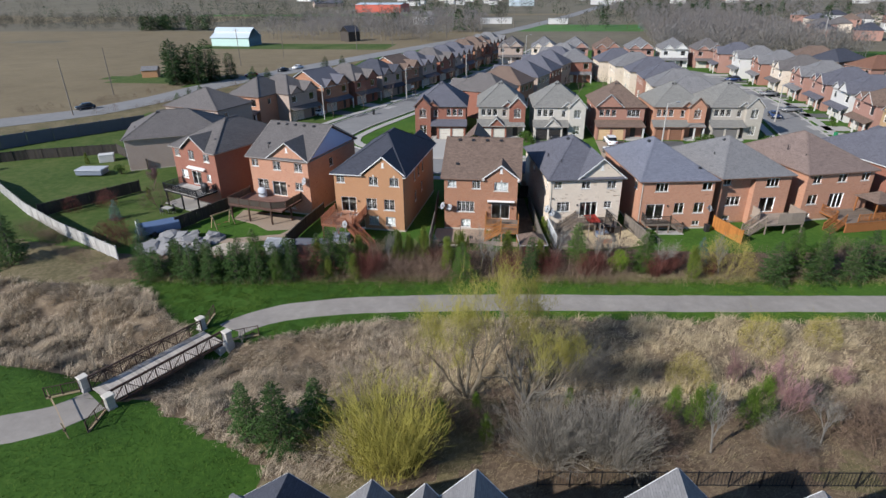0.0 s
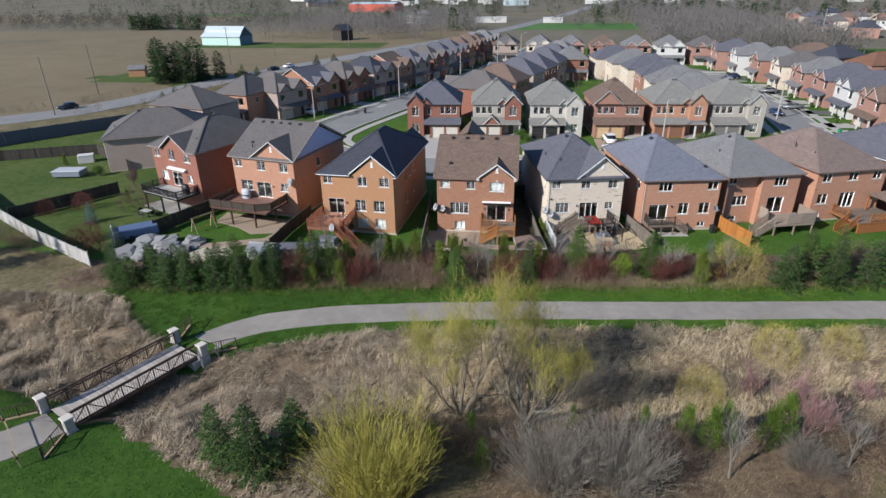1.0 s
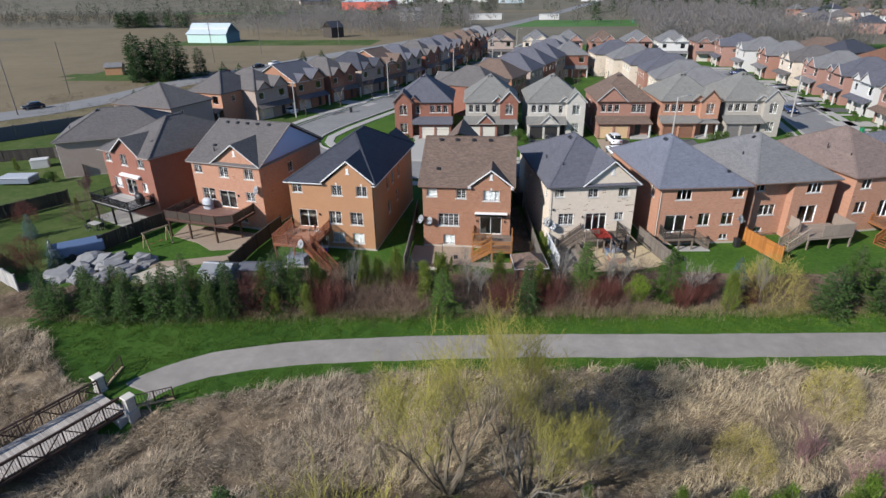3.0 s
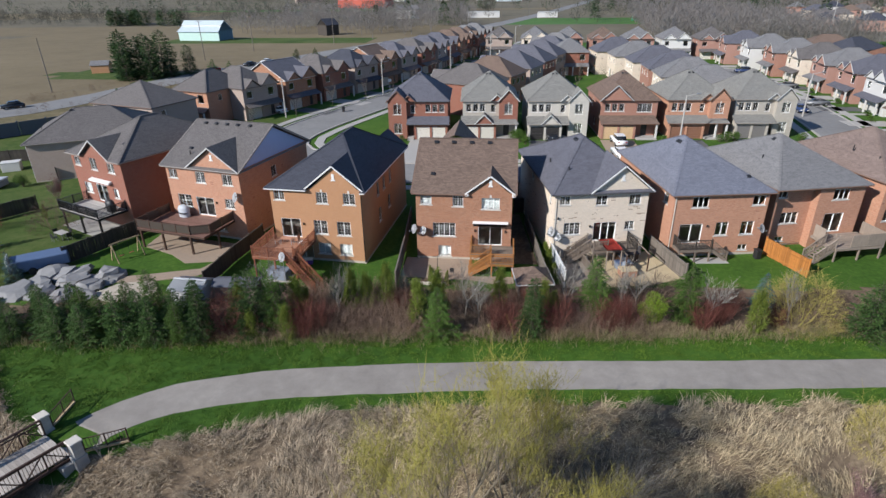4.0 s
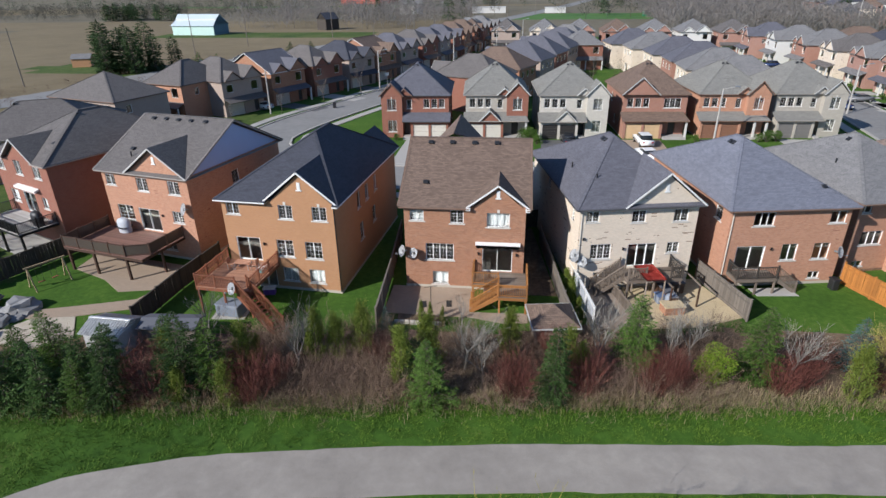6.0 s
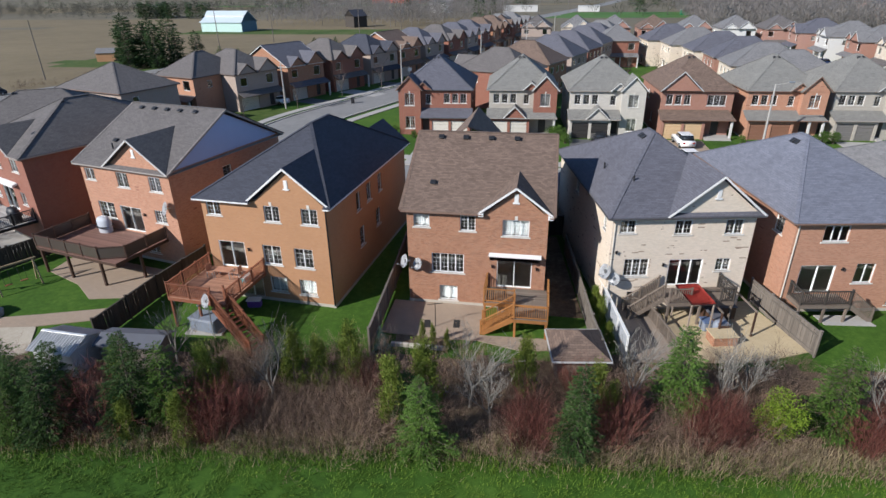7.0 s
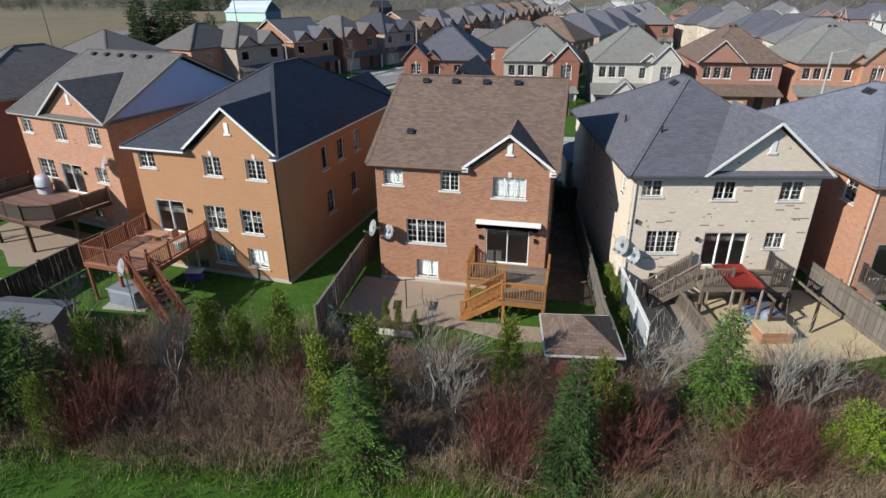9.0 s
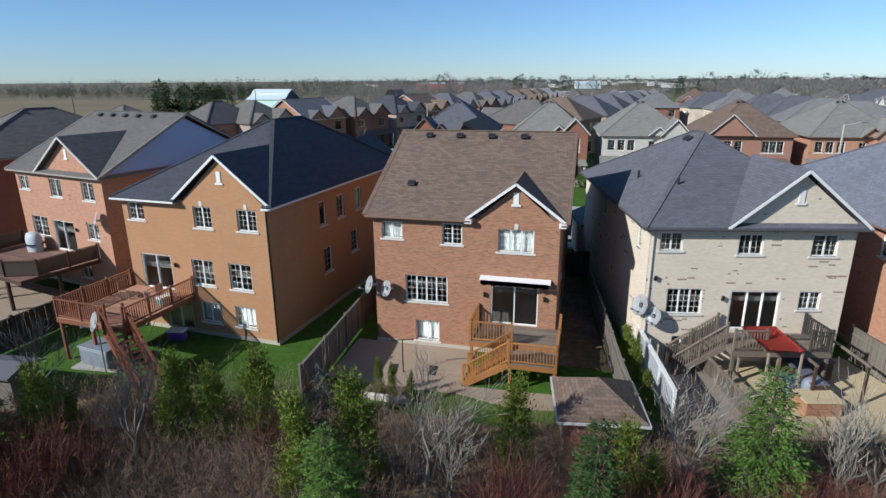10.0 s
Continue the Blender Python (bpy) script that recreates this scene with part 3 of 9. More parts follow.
def zone(x, y):
    """What covers the ground at a place: 0 lawn, 1 litter, 2 reed bed, 3 rough grass, 4 field, 5 pasture, 6 scrub, 7
    old lawn, 8 dimmed lawn.
    """
    w = 0.9 * noise.noise((x * 0.35, y * 0.35, 3.0)) + 0.5 * noise.noise((x * 1.1, y * 1.1, 7.0))
    if y > 60 or x < -95 or abs(x) > 130:
        road = [(-190, -15), (-118, 47), (-96, 74), (-87, 112), (-60, 180), (-10, 300), (20, 400), (60, 560)]
        rx = None
        for (ax, ay), (bx, by) in zip(road, road[1:]):
            if ay <= y <= by:
                rx = ax + (bx - ax) * (y - ay) / (by - ay)
        if rx is not None and x < rx:
            if y < 190 + 0.30 * (-95 - x) and x > -600:
                return 4 if line_dist(x, y, [(-124, 116), (-98, 113)]) > 10 + 2 * w else 7
            if y < 262 and -178 < x < -60:
                return 7 if 214 < y < 240 and x > -158 + w * 4 else 4
            if 330 < y < 420 + w * 8:
                return 6
            return 5 if 520 < y < 760 and -330 < x < -60 else (4 if (int(y / 130) + int(x / 260)) % 3 else 6)
        if y > 210:
            if 330 < y < 380 and -5 < x < 95:
                return 5
            return 6
        if x < -60 and line_dist(x, y, HIGHWAY) < 17 + w:
            return 3
        return 7 if x < -60 else 0
    if y < -9:
        if y > line_y(x, BELT_SOUTH) + w * 0.6:
            return (3 if x < -42 + 3 * w else 1) if y < line_y(x, BELT_NORTH) + w else 0
        if x < -36 + w and y > -20 + w * 0.5 - (x + 36) * 0.02:
            return 3
        if x < -20 and y > -33 + w:
            east = -36.5 + (-18 - y) * 1.33
            if x < east + w and y < -17.5 + w:
                return 2
            return 8
        if x < -11 and y < -33 and y < -36 - (x + 23) * 0.42 * (1 if x > -23 else 0.0) + w * 0.8:
            return 8
        if x < -25 and y < -33 + w * 0.5:
            return 8
        if y > line_y(x, STRIP_SOUTH) + w * 0.6:
            return 8 if x < -9 + 6 * w else 0
        if y > -31.5 + 0.07 * x + w * 1.5:
            return 2
        if y < -43.5 + w and x < 60:
            return 8
        return 1 if noise.noise((x * 0.2, y * 0.2, 9.0)) > (-0.05 if x < 4 else -0.45) and y > -42 else 3
    if y < line_y(x, BELT_NORTH) + w:
        return 3 if x < -42 + 3 * w else 1
    if x < -70 and line_dist(x, y, HIGHWAY) < 17 + w:
        return 3
    return 7 if x < -37.5 + w else 0


def grid_lines(lo, hi, step, far_lo, far_hi, grow=1.22):
    vals = list(np.arange(lo, hi + 1e-6, step))
    s, v = step, hi
    while v < far_hi:
        s = min(s * grow, 400)
        v += s
        vals.append(v)
    s, v = step, lo
    while v > far_lo:
        s = min(s * grow, 400)
        v -= s
        vals.insert(0, v)
    return vals


def make_ground():
    xs = grid_lines(-58, 48, 0.7, -4600, 4600, 1.08)
    ys = grid_lines(-50, 2, 0.6, -900, 4600, 1.06)
    verts = [(x, y, ground_z(x, y)) for y in ys for x in xs]
    k = len(xs)
    faces, mats = [], []
    for j in range(len(ys) - 1):
        for i in range(k - 1):
            a = j * k + i
            faces.append((a, a + 1, a + k + 1, a + k))
            mats.append(zone((xs[i] + xs[i + 1]) / 2, (ys[j] + ys[j + 1]) / 2))
    me = bpy.data.meshes.new("ground")
    me.from_pydata(verts, [], faces)
    for key in ("grass", "litter", "reed_bed", "rough_grass", "field", "pasture", "scrub", "lawn_old", "lawn_dimmed"):
        me.materials.append(M[key])
    me.polygons.foreach_set("material_index", mats)
    me.polygons.foreach_set("use_smooth", [True] * len(mats))
    me.update()
    tagged(new("ground", me), "green lawns, leaf litter, dry reed beds and brown farm fields", "ground", kind="structure")


make_ground()


def strip(name, pts, width, z, material, label, category, step=2.0, thick=0.25, edge=0.0, follow=True):
    """A paved strip along a line of points, with a thickness."""
    pts = [Vector((*p, 0)) for p in pts]
    fine = []
    for i in range(len(pts) - 1):
        p0, p1, p2, p3 = pts[max(0, i - 1)], pts[i], pts[i + 1], pts[min(len(pts) - 1, i + 2)]
        k = max(1, int((p2 - p1).length / step))
        for q in range(k):
            t = q / k
            fine.append(0.5 * ((2 * p1) + (p2 - p0) * t + (2 * p0 - 5 * p1 + 4 * p2 - p3) * t * t + (3 * p1 - p0 - 3 * p2 + p3) * t ** 3))
    fine.append(pts[-1])
    bm = bmesh.new()
    rings = []
    for i, p in enumerate(fine):
        d = (fine[min(i + 1, len(fine) - 1)] - fine[max(i - 1, 0)]).normalized()
        s = Vector((-d.y, d.x, 0))
        row = []
        for side in (1, -1):
            e = width / 2 + edge * noise.noise((p.x * 0.7, p.y * 0.7, side * 5.0))
            q = p + s * e * side
            gz = (ground_z(q.x, q.y) if follow else 0) + z
            row.append(bm.verts.new((q.x, q.y, gz)))
            row.append(bm.verts.new((q.x, q.y, gz - thick)))
        rings.append(row)
    for a, b in zip(rings, rings[1:]):
        bm.faces.new((a[0], a[2], b[2], b[0]))
        bm.faces.new((a[1], a[0], b[0], b[1]))
        bm.faces.new((a[2], a[3], b[3], b[2]))
    bmesh.ops.recalc_face_normals(bm, faces=bm.faces[:])
    if sum(f.normal.z for f in bm.faces) < 0:
        bmesh.ops.reverse_faces(bm, faces=bm.faces[:])
    ob = new(name, finish(bm, name))
    ob.data.materials.append(material)
    return tagged(ob, label, category, kind="structure")


strip("path", PATH_LINE, 3.1, 0.03, M["path_asphalt"], "pale grey asphalt footpath between grass verges", "path", 1.0, edge=0.12)
strip("path", WEST_PATH, 3.3, 0.03, M["path_asphalt"], "pale grey asphalt footpath leading to the bridge", "path", 1.0, edge=0.12)
strip("road", HIGHWAY, 11, 0.06, M["asphalt"], "grey two-lane country road past brown fields", "road", 8)
STREET = [(100, 33), (60, 30), (30, 27.5), (0, 26.5), (-22, 29), (-33, 38), (-33, 51), (-26.5, 70), (-17.5, 95), (-9, 120), (0, 150), (8, 185), (15, 215)]
strip("road", STREET, 8.6, 0.06, M["asphalt"], "grey asphalt residential street with a bend", "road", 3)
EAST_STREET = [(57, 31), (61, 55), (64, 80), (65, 110), (62, 140), (40, 152), (2, 153)]
strip("road", EAST_STREET, 8.4, 0.064, M["asphalt"], "grey asphalt residential side street", "road", 3)


def offset_line(pts, d):
    out = []
    for i, p in enumerate(pts):
        a, b = Vector(pts[max(0, i - 1)]), Vector(pts[min(len(pts) - 1, i + 1)])
        t = (b - a).normalized()
        out.append((p[0] - t.y * d, p[1] + t.x * d))
    return out


for d in (4.45, -4.45):
    strip("kerb", offset_line(STREET, d), 0.3, 0.19, M["concrete"], "pale concrete kerb beside the street", "kerb", 3)
    strip("pavement", offset_line(STREET, d * 1.42), 1.5, 0.10, M["concrete"], "pale concrete pavement along the street", "pavement", 3)
    strip("kerb", offset_line(EAST_STREET[:4], d * 0.98), 0.3, 0.19, M["concrete"], "pale concrete kerb beside the side street", "kerb", 3)
    strip("pavement", offset_line(EAST_STREET[:4], d * 1.42), 1.5, 0.10, M["concrete"], "pale concrete pavement along the side street", "pavement", 3)


# ---------- houses ----------
CACHE = {}


def wall_mesh(length, height, holes, thick=0.24):
    """An upright wall along x from -length/2, facing -y, with openings cut through it."""
    us = sorted({-length / 2, length / 2, *(h[0] for h in holes), *(h[1] for h in holes)})
    zs = sorted({0.0, height, *(h[2] for h in holes), *(h[3] for h in holes)})
    bm = bmesh.new()
    vert = {}

    def v(i, j, k):
        if (i, j, k) not in vert:
            vert[i, j, k] = bm.verts.new((us[i], k * thick, zs[j]))
        return vert[i, j, k]

    def solid(i, j):
        if not (0 <= i < len(us) - 1 and 0 <= j < len(zs) - 1):
            return False
        u, z = (us[i] + us[i + 1]) / 2, (zs[j] + zs[j + 1]) / 2
        return not any(h[0] < u < h[1] and h[2] < z < h[3] for h in holes)

    for i in range(len(us) - 1):
        for j in range(len(zs) - 1):
            if not solid(i, j):
                continue
            bm.faces.new((v(i, j, 0), v(i + 1, j, 0), v(i + 1, j + 1, 0), v(i, j + 1, 0)))
            bm.faces.new((v(i, j + 1, 1), v(i + 1, j + 1, 1), v(i + 1, j, 1), v(i, j, 1)))
            if not solid(i - 1, j):
                bm.faces.new((v(i, j, 0), v(i, j + 1, 0), v(i, j + 1, 1), v(i, j, 1)))
            if not solid(i + 1, j):
                bm.faces.new((v(i + 1, j, 1), v(i + 1, j + 1, 1), v(i + 1, j + 1, 0), v(i + 1, j, 0)))
            if not solid(i, j - 1):
                bm.faces.new((v(i, j, 1), v(i + 1, j, 1), v(i + 1, j, 0), v(i, j, 0)))
            if not solid(i, j + 1):
                bm.faces.new((v(i, j + 1, 0), v(i + 1, j + 1, 0), v(i + 1, j + 1, 1), v(i, j + 1, 1)))
    return bm


def window(parent, m, w, h, sashes, rows=4, cols=2, curtain=False, sill=True, arch=False, plain_far=False):
    """A window in an opening w by h whose lower left outer corner is at m: white frame, glazing bars, panes, sill."""
    key = ("win", round(w, 2), round(h, 2), sashes, rows, cols)
    if key not in CACHE:
        fw = 0.06 if not plain_far else 0.08
        sw = (w - 2 * fw) / sashes
        sh = h - 2 * fw
        lights = []
        for k in range(sashes):
            l, r_ = fw + k * sw + (0.035 if k else 0), fw + (k + 1) * sw - (0.035 if k < sashes - 1 else 0)
            lights.append((l - w / 2, r_ - w / 2, fw, fw + sh))
        bm = wall_mesh(w, h, lights, 0.05)
        bmesh.ops.translate(bm, verts=bm.verts[:], vec=(w / 2, 0.06, 0))
        # thin glazing bars just before the glass
        for l, r_, z0, z1 in lights:
            l, r_ = l + w / 2, r_ + w / 2
            for i in range(1, cols):
                x = l + (r_ - l) * i / cols
                add_box(bm, x - 0.007, x + 0.007, 0.084, 0.097, z0, z1)
            for j in range(1, rows):
                z = z0 + (z1 - z0) * j / rows
                add_box(bm, l, r_, 0.086, 0.096, z - 0.007, z + 0.007)
        me = finish(bm, "window")
        me.materials.append(M["white_paint"])
        pane = finish(box(fw, fw + sw, 0.098, 0.104, fw, h - fw), "pane")
        pane.materials.append(M["glass"])
        sl = finish(box(-0.11, w + 0.11, -0.05, 0.12, -0.095, 0.0, 0.012), "sill")
        sl.materials.append(M["sill_stone"])
        cu = finish(box(0.05, w - 0.05, 0.26, 0.28, 0.05, h - 0.05), "curtain")
        cu.materials.append(M["curtain"])
        ks = bmesh.new()
        add_slab(ks, [(w / 2 - 0.09, -0.03, h + 0.28), (w / 2 + 0.09, -0.03, h + 0.28), (w / 2 + 0.09, 0.05, h + 0.28), (w / 2 - 0.09, 0.05, h + 0.28)], 0.26)
        ks = finish(ks, "keystone")
        ks.materials.append(M["sill_stone"])
        CACHE[key] = (me, pane, sl, cu, ks, sw)
    me, pane, sl, cu, ks, sw = CACHE[key]
    win = put_part("window", me, None, parent, "", m)
    for s in range(sashes):
        p = put_part("pane", pane, None, win, "", Matrix.Translation((s * sw, 0, 0)))
        p.visible_shadow = False
    if sill:
        put_part("sill", sl, None, win)
    if arch:
        put_part("keystone", ks, None, win)
    if curtain:
        put_part("curtain", cu, None, win, "white curtain")
    return win


def slider(parent, m, w, h, panels=2):
    key = ("slider", round(w, 2), round(h, 2), panels)
    if key not in CACHE:
        f = 0.055
        sw = (w - 2 * f) / panels
        lights = [(-w / 2 + f + s * sw + (0.025 if s else 0), -w / 2 + f + (s + 1) * sw - (0.025 if s < panels - 1 else 0), f, h - f) for s in range(panels)]
        bm = wall_mesh(w, h, lights, 0.13)
        bmesh.ops.translate(bm, verts=bm.verts[:], vec=(w / 2, 0.03, 0))
        me = finish(bm, "door")
        me.materials.append(M["white_paint"])
        pane = finish(box(f, f + sw, 0.098, 0.106, f, h - f), "pane")
        pane.materials.append(M["glass"])
        CACHE[key] = (me, pane, sw)
    me, pane, sw = CACHE[key]
    d = put_part("door", me, None, parent, "white-framed sliding glass door", m)
    for s in range(panels):
        put_part("pane", pane, None, d, "", Matrix.Translation((s * sw, 0, 0))).visible_shadow = False
    return d


def garage_door(parent, m, w, h, material, label):
    key = ("gar", round(w, 2), round(h, 2), material.name)
    if key not in CACHE:
        bm = bmesh.new()
        rows = 4
        for r in range(rows):
            z0, z1 = h * r / rows + 0.01, h * (r + 1) / rows - 0.01
            add_box(bm, 0, w, 0.13, 0.17, z0, z1)
            for c in range(4):
                add_box(bm, w * c / 4 + 0.06, w * (c + 1) / 4 - 0.06, 0.11, 0.135, z0 + 0.07, z1 - 0.07)
        me = finish(bm, "garage_door")
        me.materials.append(material)
        CACHE[key] = me
    return put_part("garage_door", CACHE[key], None, parent, label, m)


def side_matrix(side, w, d):
    return {"S": Matrix.Identity(4), "E": pose(w / 2, d / 2, 0, 0, 0, 90), "N": pose(0, d, 0, 0, 0, 180), "W": pose(-w / 2, d / 2, 0, 0, 0, -90)}[side]


def fill_openings(h, base, holes, gmat=None, lean=False):
    for u0, u1, z0, z1, kind, *rest in holes:
        m = base @ Matrix.Translation((u0, 0, z0))
        w, hh = u1 - u0, z1 - z0
        if kind == "slider":
            slider(h, m, w, hh, 1 if lean else (rest[0] if rest else 2))
        elif kind == "garage":
            garage_door(h, m, w, hh, gmat or M["garage_white"], "panelled garage door")
        elif kind == "door":
            put_part("door", finish(box(0.02, w - 0.02, 0.1, 0.15, 0, hh - 0.02, 0.01), "door"), M["garage_dark"], h, "dark front door", m)
        else:
            n = 1 if lean else int(kind[3])
            opts = rest[0] if rest else ""
            rows = 1 if "p" in opts else (3 if hh < 1.0 else 4)
            window(h, m, w, hh, n, rows, 1 if "p" in opts else 2, "c" in opts and not lean, "n" not in opts and not lean, "k" in opts and not lean)


def add_vent(h, x, y, z, sx, sy):
    """A low box vent on a roof whose plane climbs sx, sy per metre."""
    key = ("vent", round(sx, 2), round(sy, 2))
    if key not in CACHE:
        bm = box(-0.15, 0.15, -0.14, 0.14, -0.12, 0.10, 0.02)
        add_box(bm, -0.2, 0.2, -0.19, 0.19, 0.07, 0.12, 0.02)
        me = finish(bm, "roof_vent")
        me.materials.append(M["black_plastic"])
        CACHE[key] = me
    put_part("roof_vent", CACHE[key], None, h, "black roof vent", pose(x, y, z, math.degrees(math.atan(sy)), -math.degrees(math.atan(sx)), 0))


def add_pipe(h, x, y, z):
    if "pipe" not in CACHE:
        me = finish(cyl((0, 0, -0.2), (0, 0, 0.38), 0.06, 0.06, 8), "vent_pipe")
        me.materials.append(M["black_plastic"])
        CACHE["pipe"] = me
    put_part("vent_pipe", CACHE["pipe"], None, h, "", Matrix.Translation((x, y, z)))


class Roof:
    """A hip roof with its ridge along y, or a gable roof with its ridge along x, over w by d, eaves at ze."""

    def __init__(self, kind, w, d, ze, zr, p, o=0.4, p2=None, xr=0.0):
        self.kind, self.w, self.d, self.ze, self.zr, self.p, self.o, self.xr = kind, w, d, ze, zr, p, o, xr
        self.p2 = p if p2 is None else p2
        self.cuts = []

    def front_y(self, z):
        """How far back the front slope reaches height z."""
        return -self.o + (z - self.ze) / (self.zr - self.ze) * self.p

    def faces(self, cut=True):
        """The slopes; the front one is notched where a gable wall rises through its eaves."""
        fs = self.slopes()
        if not cut or not self.cuts:
            return fs
        o, z = self.o, self.ze
        yc = 0.06
        zc = z + (yc + o) / self.p * (self.zr - z)
        A, B, *rest = fs[0]
        poly = [A]
        for x0, x1 in self.cuts:
            poly += [(x0, -o, z), (x0, yc, zc), (x1, yc, zc), (x1, -o, z)]
        return [tuple(poly + [B] + rest)] + fs[1:]

    def slopes(self):
        W, o, d, ze, zr = self.w / 2 + self.o, self.o, self.d, self.ze, self.zr
        A, B, C, D = (-W, -o, ze), (W, -o, ze), (W, d + o, ze), (-W, d + o, ze)
        y1, y2 = -o + self.p, d + o - self.p2
        if self.kind == "hip":
            R1, R2 = (self.xr, y1, zr), (self.xr, y2, zr)
            if y2 - y1 < 0.3:
                R1 = R2 = (self.xr, (y1 + y2) / 2, zr)
                return [(A, B, R1), (B, C, R1), (C, D, R1), (D, A, R1)]
            return [(A, B, R1), (B, C, R2, R1), (C, D, R2), (D, A, R1, R2)]
        if self.kind == "gable_y":
            R1, R2 = (self.xr, -o, zr), (self.xr, d + o, zr)
            return [(B, C, R2, R1), (D, A, R1, R2)]
        R1, R2 = (-W, y1, zr), (W, y1, zr)
        return [(A, B, R2, R1), (C, D, R1, R2)]


def cross_gable(h, roof, xc, hw, za, wall_mat, roof_mat, back=None, setback=0.0, ze=None, front=None, vent=True, wall=True, depth_to=None, wdrop=0.0, rake="white_paint", flush=False):
    """A gable facing -y: two slopes that run back into the main roof, the wall triangle, white rake boards."""
    ze = roof.ze if ze is None else ze
    y0 = -roof.o if front is None else front
    yb = roof.front_y(za) if depth_to is None else depth_to
    lift = 0.03
    bm = bmesh.new()
    ybe = y0 + 0.02 if depth_to is None else depth_to
    for s in (-1, 1):
        pts = [(xc + s * hw, y0, ze + lift), (xc, y0, za + lift), (xc, yb, za + lift)]
        if depth_to is not None:
            pts.append((xc + s * hw, ybe, ze + lift))
        elif y0 < -roof.o - 0.2:
            pts.append((xc + s * hw, -roof.o, ze + lift))
        add_slab(bm, pts if s > 0 else pts[::-1], 0.14)
    part("gable_roof", bm, roof_mat, h)
    if wall:
        k = (za - ze) / hw
        bm = bmesh.new()
        y1 = y0 + 0.2 + setback
        zb = ze - wdrop
        if flush:
            y1, zb = -0.006, ze - 0.25
        half = hw - 0.28
        zt = za - 0.28 * k - 0.02
        poly = [(xc - half, zb), (xc + half, zb), (xc, zt + 0.0)]
        if wdrop:
            poly = [(xc - half, zb), (xc + half, zb), (xc + half, ze - 0.02), (xc, zt), (xc - half, ze - 0.02)]
        f = [bm.verts.new((x, y1, z)) for x, z in poly]
        g = [bm.verts.new((x, y1 + 0.22, z)) for x, z in poly]
        bm.faces.new(f)
        bm.faces.new(g[::-1])
        for i in range(len(poly)):
            bm.faces.new((f[i], g[i], g[(i + 1) % len(poly)], f[(i + 1) % len(poly)]))
        bmesh.ops.recalc_face_normals(bm, faces=bm.faces[:])
        part("gable_wall", bm, wall_mat, h)
        if vent:
            zc = ze + (za - ze) * 0.42
            bm = box(xc - 0.13, xc + 0.13, y1 - 0.04, y1 + 0.02, zc, zc + 0.55, 0.01)
            add_box(bm, xc - 0.22, xc + 0.22, y1 - 0.06, y1 + 0.02, zc - 0.1, zc - 0.004)
            part("gable_vent", bm, M["white_paint"], h, "small white gable vent")
    for s in (-1, 1):
        bm = beam((xc + s * hw, y0 - 0.015, ze - 0.06), (xc, y0 - 0.015, za - 0.06), 0.05, 0.12)
        part("rake_board", bm, M[rake], h)


